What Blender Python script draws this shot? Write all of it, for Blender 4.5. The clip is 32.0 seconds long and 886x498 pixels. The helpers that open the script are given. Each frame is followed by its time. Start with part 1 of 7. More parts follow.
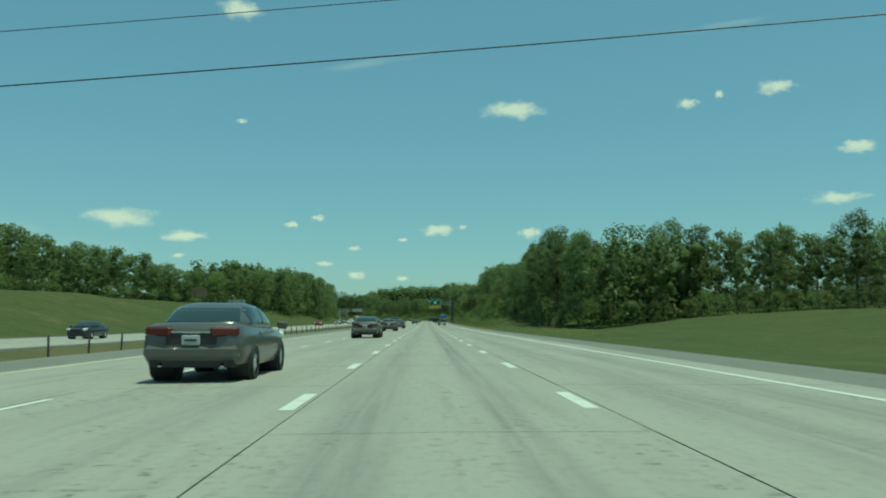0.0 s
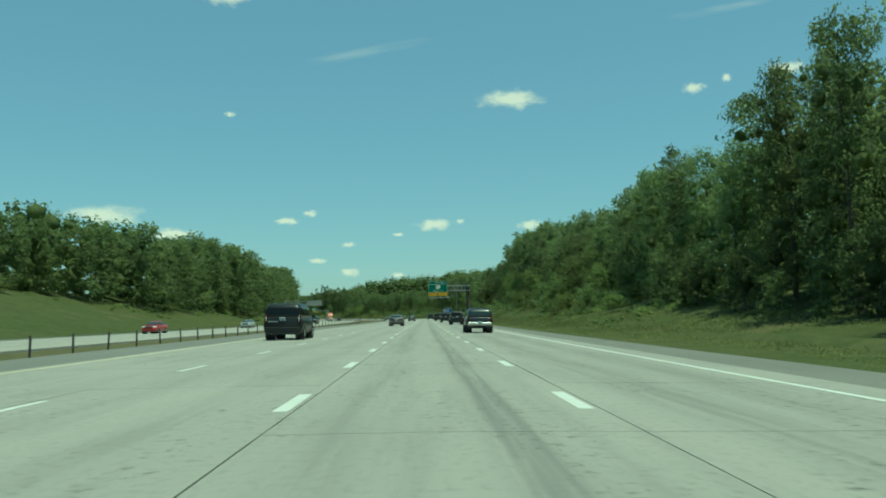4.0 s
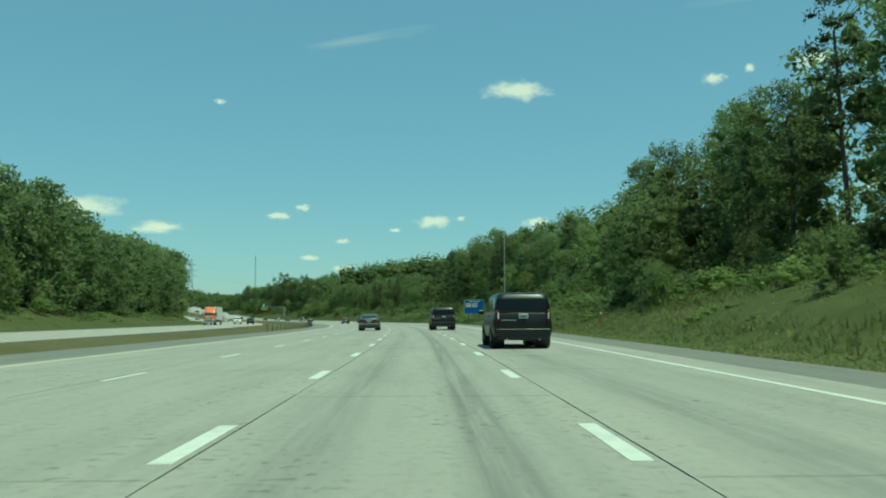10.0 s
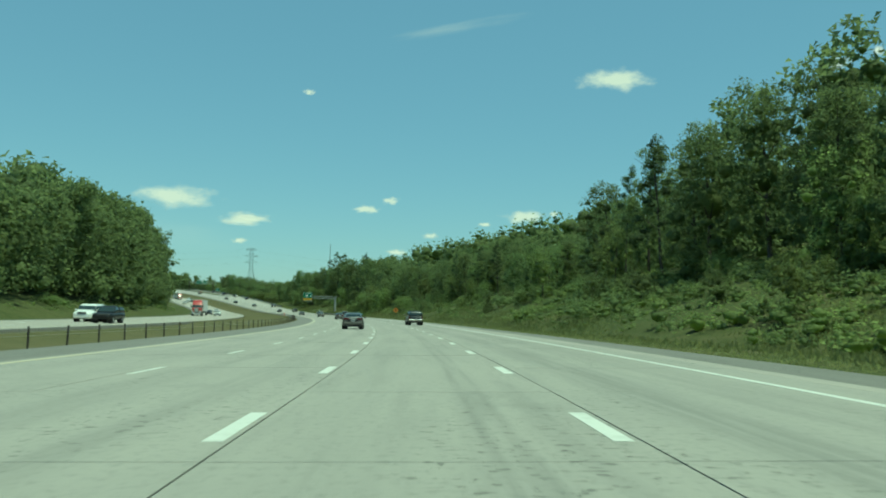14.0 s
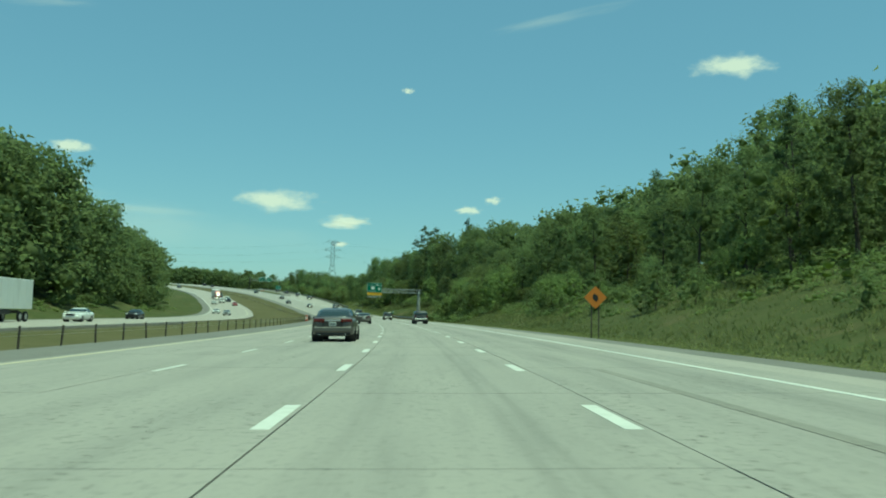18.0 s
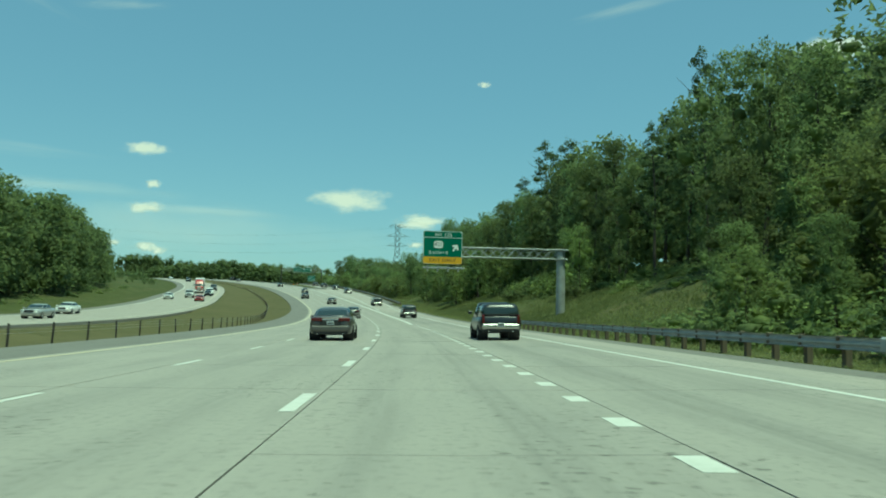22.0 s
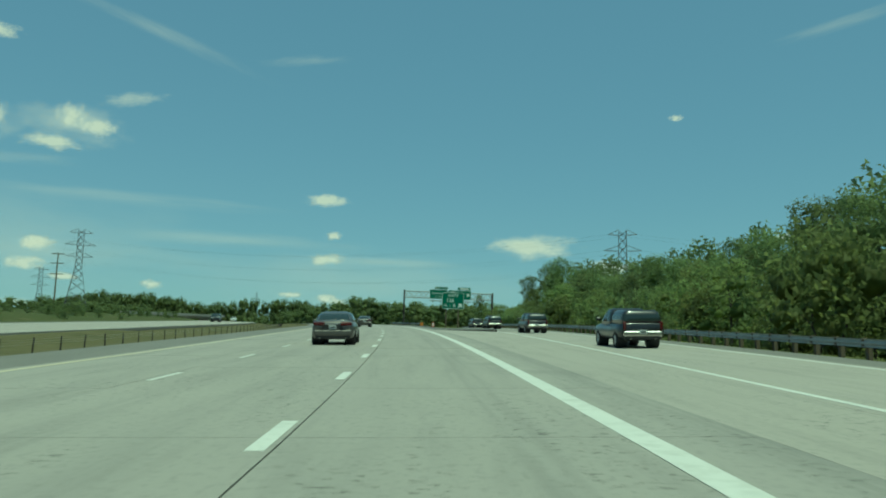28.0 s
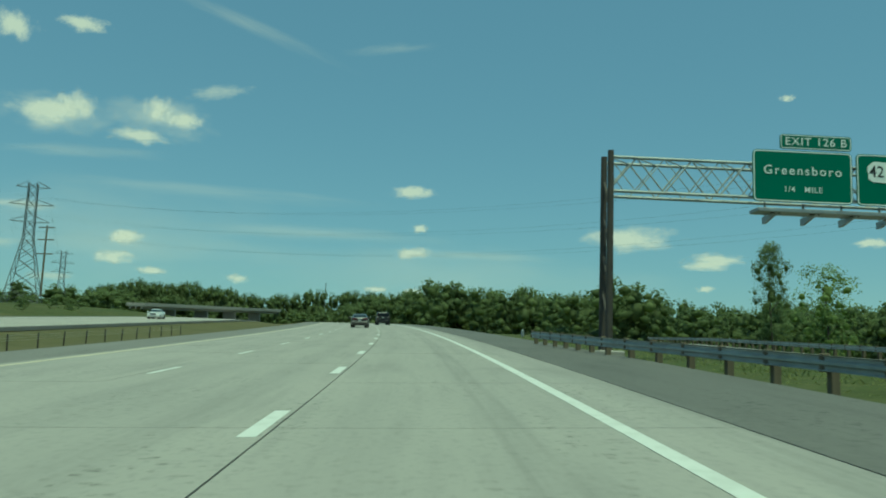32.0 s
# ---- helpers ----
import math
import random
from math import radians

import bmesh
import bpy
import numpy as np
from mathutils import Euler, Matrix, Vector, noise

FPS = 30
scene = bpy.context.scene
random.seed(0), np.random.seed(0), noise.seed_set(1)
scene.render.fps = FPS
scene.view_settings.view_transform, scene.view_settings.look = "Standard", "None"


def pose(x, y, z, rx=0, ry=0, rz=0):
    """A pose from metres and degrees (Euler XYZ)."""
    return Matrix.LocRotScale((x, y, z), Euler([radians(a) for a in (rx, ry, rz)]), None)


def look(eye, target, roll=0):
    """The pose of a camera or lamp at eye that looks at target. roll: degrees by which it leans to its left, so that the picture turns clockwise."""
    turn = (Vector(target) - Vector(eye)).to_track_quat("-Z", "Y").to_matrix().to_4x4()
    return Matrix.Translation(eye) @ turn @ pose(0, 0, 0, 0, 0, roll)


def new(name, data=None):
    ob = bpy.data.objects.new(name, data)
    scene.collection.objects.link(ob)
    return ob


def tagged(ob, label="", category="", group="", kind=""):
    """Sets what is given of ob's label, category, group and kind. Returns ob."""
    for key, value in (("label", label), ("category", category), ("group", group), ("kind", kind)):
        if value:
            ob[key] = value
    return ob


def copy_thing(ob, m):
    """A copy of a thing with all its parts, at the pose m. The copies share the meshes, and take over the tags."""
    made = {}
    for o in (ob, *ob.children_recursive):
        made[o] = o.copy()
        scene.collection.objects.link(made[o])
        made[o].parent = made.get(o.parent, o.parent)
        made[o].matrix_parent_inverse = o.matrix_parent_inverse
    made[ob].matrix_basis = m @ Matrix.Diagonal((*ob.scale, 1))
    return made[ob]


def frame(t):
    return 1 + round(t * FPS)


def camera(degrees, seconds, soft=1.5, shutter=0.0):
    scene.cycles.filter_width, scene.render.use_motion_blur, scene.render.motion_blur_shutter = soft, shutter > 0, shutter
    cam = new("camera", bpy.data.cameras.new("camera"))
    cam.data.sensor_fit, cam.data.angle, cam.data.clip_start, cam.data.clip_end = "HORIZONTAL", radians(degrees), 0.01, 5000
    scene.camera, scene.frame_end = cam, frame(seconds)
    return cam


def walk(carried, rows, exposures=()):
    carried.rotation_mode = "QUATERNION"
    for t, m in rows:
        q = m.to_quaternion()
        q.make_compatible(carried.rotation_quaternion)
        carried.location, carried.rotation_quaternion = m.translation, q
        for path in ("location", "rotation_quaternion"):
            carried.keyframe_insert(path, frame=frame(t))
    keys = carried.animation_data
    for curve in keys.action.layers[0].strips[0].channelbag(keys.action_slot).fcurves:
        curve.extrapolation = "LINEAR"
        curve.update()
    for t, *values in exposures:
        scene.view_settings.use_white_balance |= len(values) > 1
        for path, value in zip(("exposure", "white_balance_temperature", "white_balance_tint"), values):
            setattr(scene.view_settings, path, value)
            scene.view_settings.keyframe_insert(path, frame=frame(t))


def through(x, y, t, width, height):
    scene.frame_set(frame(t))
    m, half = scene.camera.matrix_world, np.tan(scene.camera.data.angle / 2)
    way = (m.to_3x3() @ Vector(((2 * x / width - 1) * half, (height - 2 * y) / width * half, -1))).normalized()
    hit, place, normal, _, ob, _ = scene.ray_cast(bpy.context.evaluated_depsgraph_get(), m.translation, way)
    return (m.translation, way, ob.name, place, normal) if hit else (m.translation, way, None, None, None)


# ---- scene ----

cam = camera(55.19, 32.0, soft=1.9, shutter=0.06)
PATH = [
    (0, (0.000, 0.000, 0.000), (-0.00, 99.65, 8.35), -0.30),
    (0.5, (-0.448, 19.158, 0.030), (-0.23, 118.83, 8.13), -0.56),
    (1, (-0.856, 38.312, 0.010), (-0.44, 138.00, 7.85), -0.73),
    (1.5, (-1.228, 57.427, -0.046), (-0.64, 157.13, 7.67), -0.86),
    (2, (-1.584, 76.458, -0.107), (-1.02, 176.15, 7.67), -0.93),
    (2.5, (-1.941, 95.418, -0.150), (-1.38, 195.10, 7.76), -1.02),
    (3, (-2.297, 114.375, -0.179), (-1.73, 214.06, 7.74), -1.01),
    (3.5, (-2.659, 133.355, -0.203), (-2.16, 233.03, 7.77), -1.03),
    (4, (-3.037, 152.351, -0.213), (-2.63, 252.02, 7.85), -1.11),
    (4.5, (-3.431, 171.359, -0.207), (-3.10, 271.03, 7.93), -1.20),
    (5, (-3.835, 190.374, -0.190), (-3.53, 290.04, 7.99), -1.28),
    (5.5, (-4.237, 209.395, -0.169), (-3.88, 309.06, 8.01), -1.31),
    (6, (-4.618, 228.418, -0.147), (-4.09, 328.08, 8.04), -1.25),
    (6.5, (-4.957, 247.442, -0.125), (-4.16, 347.10, 8.05), -1.23),
    (7, (-5.267, 266.463, -0.104), (-4.44, 366.12, 8.08), -1.19),
    (7.5, (-5.583, 285.478, -0.088), (-4.84, 385.14, 8.04), -1.11),
    (8, (-5.913, 304.481, -0.074), (-5.24, 404.15, 8.09), -0.89),
    (8.5, (-6.227, 323.472, -0.042), (-5.33, 423.12, 8.27), -0.53),
    (9, (-6.476, 342.447, 0.014), (-5.12, 442.08, 8.43), -0.20),
    (9.5, (-6.698, 361.395, 0.077), (-5.52, 461.04, 8.46), -0.25),
    (10, (-6.991, 380.313, 0.130), (-6.38, 479.96, 8.45), -0.11),
    (10.5, (-7.380, 399.211, 0.181), (-7.22, 498.86, 8.54), 0.10),
    (11, (-7.876, 418.102, 0.234), (-8.40, 517.75, 8.58), 0.34),
    (11.5, (-8.529, 437.006, 0.282), (-10.02, 536.65, 8.58), 0.58),
    (12, (-9.417, 455.943, 0.320), (-12.38, 555.56, 8.56), 0.86),
    (12.5, (-10.624, 474.910, 0.349), (-15.45, 574.46, 8.56), 1.10),
    (13, (-12.173, 493.872, 0.376), (-18.72, 593.32, 8.59), 1.36),
    (13.5, (-14.047, 512.813, 0.397), (-22.27, 612.14, 8.54), 1.52),
    (14, (-16.238, 531.747, 0.401), (-26.09, 630.94, 8.44), 1.34),
    (14.5, (-18.730, 550.674, 0.382), (-30.06, 649.72, 8.28), 1.09),
    (15, (-21.524, 569.573, 0.348), (-34.53, 668.41, 8.23), 0.92),
    (15.5, (-24.642, 588.423, 0.324), (-39.35, 687.01, 8.32), 0.82),
    (16, (-28.075, 607.216, 0.322), (-44.38, 705.54, 8.45), 0.86),
    (16.5, (-31.806, 625.951, 0.342), (-49.64, 724.00, 8.56), 1.00),
    (17, (-35.822, 644.628, 0.375), (-55.11, 742.40, 8.64), 1.15),
    (17.5, (-40.104, 663.251, 0.413), (-60.72, 760.75, 8.69), 1.23),
    (18, (-44.620, 681.827, 0.454), (-66.34, 779.09, 8.74), 1.19),
    (18.5, (-49.353, 700.359, 0.499), (-72.21, 797.36, 8.82), 1.01),
    (19, (-54.323, 718.826, 0.549), (-78.53, 815.49, 8.89), 1.00),
    (19.5, (-59.542, 737.177, 0.603), (-85.15, 833.48, 8.97), 1.04),
    (20, (-64.993, 755.368, 0.664), (-91.90, 851.31, 9.08), 1.17),
    (20.5, (-70.622, 773.407, 0.733), (-98.41, 869.10, 9.19), 1.22),
    (21, (-76.391, 791.346, 0.806), (-104.95, 886.81, 9.27), 1.17),
    (21.5, (-82.316, 809.250, 0.879), (-111.71, 904.46, 9.32), 1.14),
    (22, (-88.439, 827.173, 0.948), (-118.84, 922.07, 9.38), 1.18),
    (22.5, (-94.799, 845.128, 1.028), (-126.33, 939.64, 9.56), 1.08),
    (23, (-101.434, 863.038, 1.123), (-134.53, 957.01, 9.72), 1.00),
    (23.5, (-108.364, 880.814, 1.256), (-143.07, 974.17, 10.18), 1.20),
    (24, (-115.582, 898.463, 1.474), (-151.73, 991.22, 10.96), 1.16),
    (24.5, (-123.090, 916.017, 1.808), (-160.71, 1008.11, 11.94), 0.93),
    (25, (-130.950, 933.451, 2.276), (-170.61, 1024.60, 13.14), 0.77),
    (25.5, (-139.255, 950.712, 2.872), (-181.35, 1040.69, 14.34), 0.89),
    (26, (-148.002, 967.784, 3.595), (-192.10, 1056.71, 15.76), 1.05),
    (26.5, (-157.109, 984.683, 4.452), (-202.84, 1072.68, 17.30), 1.23),
    (27, (-166.513, 1001.426, 5.432), (-213.61, 1088.61, 18.87), 1.38),
    (27.5, (-176.172, 1018.020, 6.513), (-224.52, 1104.45, 20.38), 1.49),
    (28, (-186.074, 1034.452, 7.658), (-235.75, 1120.08, 21.77), 1.51),
    (28.5, (-196.190, 1050.710, 8.826), (-246.96, 1135.70, 22.96), 1.57),
    (29, (-206.473, 1066.800, 9.983), (-258.22, 1151.21, 24.02), 1.64),
    (29.5, (-216.899, 1082.722, 11.119), (-269.56, 1166.58, 25.06), 1.77),
    (30, (-227.469, 1098.480, 12.226), (-281.08, 1181.76, 26.00), 1.89),
    (30.5, (-238.209, 1114.087, 13.292), (-292.89, 1196.71, 26.84), 2.03),
    (31, (-249.160, 1129.555, 14.322), (-304.99, 1211.43, 27.71), 2.05),
    (31.5, (-260.354, 1144.887, 15.334), (-317.45, 1225.89, 28.67), 2.00),
    (32, (-271.801, 1160.062, 16.339), (-330.17, 1240.16, 29.64), 2.09),
]
KELVIN, TINT = 6350, -46
walk(cam, [(t, look(eye, target, roll)) for t, eye, target, roll in PATH], [(t, stops, KELVIN, TINT) for t, stops in ((0, -0.13), (3, -0.01), (6, 0.02), (9, 0.06), (21, 0.08), (25, 0.0), (28, -0.26), (32, -0.26))])

# ---------------------------------------------------------------- light
SUN_AZ, SUN_EL = 123.0, 74.0          # degrees: azimuth clockwise from +y, height over the horizon
world = bpy.data.worlds.new("World")
scene.world = world
world.use_nodes = True
wn = world.node_tree.nodes
wl = world.node_tree.links
sky = wn.new("ShaderNodeTexSky")
sky.sky_type = "NISHITA"
sky.sun_disc = False
sky.sun_elevation = radians(SUN_EL)
sky.sun_rotation = radians(SUN_AZ)
sky.air_density, sky.dust_density, sky.ozone_density = 1.0, 0.6, 1.6
wn["Background"].inputs["Strength"].default_value = 0.114
# an even blue mixed into the sky's colour to flatten its gradient
veil = wn.new("ShaderNodeMix")
veil.data_type = "RGBA"
veil.inputs["Factor"].default_value = 0.45
veil.inputs["B"].default_value = (1.9, 3.1, 5.3, 1)
wl.new(sky.outputs[0], veil.inputs["A"])
wl.new(veil.outputs["Result"], wn["Background"].inputs["Color"])
sun_data = bpy.data.lights.new("sun", "SUN")
sun_data.energy, sun_data.angle, sun_data.color = 4.5, radians(0.5), (1.0, 0.93, 0.82)
sun = new("sun", sun_data)
_sd = Vector((math.sin(radians(SUN_AZ)) * math.cos(radians(SUN_EL)), math.cos(radians(SUN_AZ)) * math.cos(radians(SUN_EL)), math.sin(radians(SUN_EL))))
sun.matrix_world = look(_sd * 300, (0, 0, 0))

# ---------------------------------------------------------------- the road's line: heading, grade and bank (degrees) at stations (metres)
KNOT = (-60, 0, 50, 100, 150, 200, 250, 300, 350, 400, 450, 500, 550, 600, 650, 700, 750, 800, 850, 900, 950, 1000, 1050, 1100, 1150, 1200, 1300, 1400, 1500, 1700, 2000, 3000)
HEAD = (1.35, 1.35, 1.11, 1.05, 1.17, 1.21, 0.99, 0.95, 0.7, 1.19, 2.8, 5.46, 7.91, 10.41, 12.7, 14.55, 16.62, 18.1, 19.62, 21.92, 24.89, 28.41, 30.85, 32.74, 34.41, 36.6, 40.8, 44.5, 47.5, 51, 53, 53)
GRADE = (-0.06, -0.06, -0.14, -0.12, -0.01, 0.06, 0.06, 0.08, 0.16, 0.17, 0.13, 0.04, -0.06, -0.02, 0.1, 0.16, 0.2, 0.19, 0.2, 0.59, 1.52, 2.62, 3.37, 3.51, 3.27, 2.97, 2.9, 2.5, 1.9, 1.0, 0.4, 0.2)
BANK = (-0.3, -0.3, -0.74, -0.98, -1.12, -1.23, -1.18, -0.83, -0.31, 0.16, 0.76, 1.21, 1.13, 0.97, 1.08, 1.1, 1.11, 1.16, 1.12, 1.06, 0.97, 1.15, 1.44, 1.66, 1.9, 2.05, 2.0, 1.6, 1.0, 0.5, 0, 0)
EYE = 1.09
S0, S1 = -500.0, 3000.0
_s = np.arange(S0, S1 + 0.5, 1.0)
_h = np.radians(np.interp(_s, KNOT, HEAD))
_g = np.radians(np.interp(_s, KNOT, GRADE))
_d = np.stack([-np.sin(_h) * np.cos(_g), np.cos(_h) * np.cos(_g), np.sin(_g)], 1)
_p = np.vstack([[0, 0, 0], np.cumsum((_d[1:] + _d[:-1]) / 2, 0)])
_p = _p - _p[int(-S0)] + np.array([-0.01, 0.0, 0.048 - EYE])
_p[:, 2] -= np.interp(_s, (900, 960, 1080, 1160, 1240), (0, 0.04, 0.13, 0.09, 0.04))
_w = np.interp(_s, (0, 240, 312, 338, 358, 500, 540, 600, 725, 765, 800, 885, 925, 965, 1010, 1075, 1165, 1227), (0.2, 0.07, 0.09, -0.10, -0.2, 0.13, 0.03, 0.12, 0.36, 0.45, 0.45, 0.27, 0.05, -0.2, 0.05, 0.38, 0.33, 0.26))
_b = np.tan(np.radians(np.interp(_s, KNOT, BANK)))


def lerp(s, *rows):
    """A table of (s, value), read between its rows."""
    return np.interp(s, [r[0] for r in rows], [r[1] for r in rows])


def centre(s):
    s = np.asarray(s, float)
    return np.stack([np.interp(s, _s, _p[:, k]) for k in range(3)], -1), np.interp(s, _s, _h), np.interp(s, _s, _b)


def spot(s, u, z=0.0):
    """World places of stations s, offsets u to the right of our lane's middle, heights z over the lane's level."""
    s, u, z = np.broadcast_arrays(np.asarray(s, float), np.asarray(u, float), np.asarray(z, float))
    c, h, _ = centre(s)
    u = u + np.interp(s, _s, _w)
    return np.stack([c[..., 0] + u * np.cos(h), c[..., 1] + u * np.sin(h), c[..., 2] + z], -1)


def at(s, u, z=0.0, turn=0.0):
    """A pose on the road: y along the way, turned by some degrees."""
    p = spot(s, u, z)
    return pose(*map(float, p), 0, 0, math.degrees(float(centre(s)[1])) + turn)


# ---------------------------------------------------------------- plan of the cross-section
L1, R1, L2, EDGE_R, EDGE_L = -1.84, 1.84, -5.5, 5.95, -9.5
GORE = 985.0                          # where the exit lane parts from ours


def opp_near(s):
    return lerp(s, (0, -21.5), (350, -21.5), (600, -25), (900, -28), (1060, -29), (1150, -27), (1400, -27))


OPP_WIDE = 16.0


def opp_rel(s):
    return lerp(s, (0, -0.22), (1000, -0.22), (1120, -0.7), (1500, -0.4))


def ramp_left(s):
    return lerp(s, (GORE, 2.35), (1030, 3.75), (1080, 6.1), (1095, 6.8), (1130, 8.4), (1165, 10.1), (1200, 12.4), (1235, 15.6), (1270, 19.6), (1330, 29), (1420, 48))


def ramp_drop(s):
    return lerp(s, (GORE, 0.0), (1040, 0.0), (1095, -0.13), (1165, -0.27), (1200, -0.33), (1300, -0.9), (1420, -2.5))


def main_right(s):
    """The outer edge of the pavement, ramp included."""
    return np.where(np.asarray(s) < GORE, 9.1, np.where(np.asarray(s) < 1420, ramp_left(s) + lerp(s, (GORE, 6.7), (1030, 7.0), (1095, 7.4), (1160, 6.4), (1200, 5.7)), lerp(s, (1420, 53.6), (1500, 8.0))))


def plane(s, u):
    """Height of the banked pavement over the lane's level."""
    left = np.tan(np.radians(lerp(s, (50, .4), (250, -.5), (400, .1), (500, 1.1), (740, .85), (890, .35), (960, .6), (1080, 1.4), (1240, 1.8), (1500, 1))))
    return np.where(np.asarray(u) > 0, centre(s)[2], left) * np.clip(u, -13.0, 17.0)


def bank_r(s):
    w = main_right(s)
    flat = lerp(s, (0, 16), (150, 15), (240, 5), (330, 4), (490, 4), (525, 8.5), (562, 8.5), (600, 5), (700, 4.5), (1000, 6), (1060, 4), (1110, 1.5), (1400, 3))
    slope = lerp(s, (-100, .05), (150, .07), (250, .28), (330, .42), (520, .36), (700, .38), (900, .40), (1000, .35), (1060, .15), (1110, -.25), (1300, -.2), (1600, .05))
    top = lerp(s, (-100, 2), (150, 2.5), (250, 6), (330, 9.5), (420, 9), (520, 7), (600, 9), (635, 8), (660, 6), (740, 6.5), (800, 7.5), (900, 9), (1000, 7), (1060, 2), (1110, -2.5), (1400, -3), (1700, 1), (2000, 6))
    return w, flat, slope, top


def bank_l(s):
    flat = lerp(s, (0, 4), (150, 4), (300, 5), (900, 5), (1000, 8))
    slope = lerp(s, (-100, .22), (200, .28), (300, .30), (900, .3), (980, .1), (1400, .09))
    top = lerp(s, (-100, 7), (200, 7), (350, 7), (600, 7), (760, 9), (900, 6), (980, 1.5), (1150, .8), (1300, .8), (2000, 3))
    return flat, slope, top


def land(s, u):
    """Height of the ground over the lane's level."""
    s, u = np.broadcast_arrays(np.asarray(s, float), np.asarray(u, float))
    w, flat, slope, top = bank_r(s)
    base = plane(s, w) + np.where(s > GORE, ramp_drop(s), 0)
    d = u - w
    rise = np.minimum(np.abs(top), np.maximum(0, d - flat) * np.abs(slope)) * np.sign(top)
    far = np.maximum(0, d - flat - np.abs(top) / np.maximum(np.abs(slope), .02)).clip(0, 70) * lerp(s, (200, .03), (650, .05), (700, .13), (940, .13), (1020, .04))
    right = base - 0.03 + rise + far - 0.10 * np.clip(d / 3, 0, 1)
    n, orel = opp_near(s), opp_rel(s)
    k = np.clip((-13.0 - u) / (-13.0 - n), 0, 1)
    swale = plane(s, -13.0) * (1 - k) + orel * k - 0.05 - lerp(s, (0, .35), (400, .45), (900, .7), (1100, .7)) * np.sin(np.pi * k)
    f2, s2, t2 = bank_l(s)
    d2 = (n - OPP_WIDE) - u
    left = orel - 0.05 + np.minimum(t2, np.maximum(0, d2 - f2) * s2) + np.maximum(0, d2 - f2 - t2 / s2) * lerp(s, (1080, .03), (1180, .006))
    z = np.where(u > w, right, np.where(u > -13.0, plane(s, u) - 0.3 + np.where((s > 1040) & (u > ramp_left(s) - 0.9), ramp_drop(s) - 0.05, 0), np.where(u > n, swale, np.where(u > n - OPP_WIDE, orel - 0.35, left))))
    # the grass island behind the gore
    isl = (s > 1161) & (u > island_left(s)) & (u < island_right(s))
    return np.where(isl, plane(s, u) + ramp_drop(s) * 0.75 - 0.03, z)


def island_left(s):
    return lerp(s, (1158, 8.2), (1163, 6.2), (1168, 4.9), (1178, 5.1), (1192, 5.6), (1207, 6.2), (1420, 6.2))


def island_right(s):
    return ramp_left(s) - 0.9


# ---------------------------------------------------------------- materials
def material(name, colour, rough=0.8, metal=0.0, spots=(), bump=0.0, bump_scale=40.0, coat=0.0, random_value=0.0, coord="Object", spec=0.5):
    """A surface: base colour, then layers (scale, low, high, colour, amount, stretch) of noise mixed over it, and fine relief."""
    m = bpy.data.materials.new(name)
    m.use_nodes = True
    n, l = m.node_tree.nodes, m.node_tree.links
    b = n["Principled BSDF"]
    b.inputs["Roughness"].default_value, b.inputs["Metallic"].default_value = rough, metal
    b.inputs["Specular IOR Level"].default_value = spec
    if coat:
        b.inputs["Coat Weight"].default_value, b.inputs["Coat Roughness"].default_value = coat, 0.05
    tc = n.new("ShaderNodeTexCoord")
    col = None
    rgb = n.new("ShaderNodeRGB")
    rgb.outputs[0].default_value = (*colour, 1)
    col = rgb.outputs[0]
    for scale, low, high, other, amount, stretch in spots:
        mp = n.new("ShaderNodeMapping")
        mp.inputs["Scale"].default_value = stretch
        l.new(tc.outputs[coord], mp.inputs["Vector"])
        nz = n.new("ShaderNodeTexNoise")
        nz.inputs["Scale"].default_value, nz.inputs["Detail"].default_value, nz.inputs["Roughness"].default_value = scale, 5, 0.6
        l.new(mp.outputs[0], nz.inputs["Vector"])
        rp = n.new("ShaderNodeMapRange")
        rp.inputs["From Min"].default_value, rp.inputs["From Max"].default_value, rp.inputs["To Max"].default_value = low, high, amount
        l.new(nz.outputs["Fac"], rp.inputs["Value"])
        mx = n.new("ShaderNodeMix")
        mx.data_type = "RGBA"
        l.new(rp.outputs[0], mx.inputs["Factor"])
        l.new(col, mx.inputs["A"])
        mx.inputs["B"].default_value = (*other, 1)
        col = mx.outputs["Result"]
    if random_value:
        oi = n.new("ShaderNodeObjectInfo")
        mr = n.new("ShaderNodeMapRange")
        mr.inputs["To Min"].default_value, mr.inputs["To Max"].default_value = 1 - random_value, 1 + random_value
        l.new(oi.outputs["Random"], mr.inputs["Value"])
        hs = n.new("ShaderNodeHueSaturation")
        l.new(mr.outputs[0], hs.inputs["Value"])
        l.new(col, hs.inputs["Color"])
        col = hs.outputs[0]
    l.new(col, b.inputs["Base Color"])
    if bump:
        nz = n.new("ShaderNodeTexNoise")
        nz.inputs["Scale"].default_value, nz.inputs["Detail"].default_value = bump_scale, 4
        l.new(tc.outputs[coord], nz.inputs["Vector"])
        bp = n.new("ShaderNodeBump")
        bp.inputs["Strength"].default_value, bp.inputs["Distance"].default_value = bump, 0.02
        l.new(nz.outputs["Fac"], bp.inputs["Height"])
        l.new(bp.outputs[0], b.inputs["Normal"])
    return m


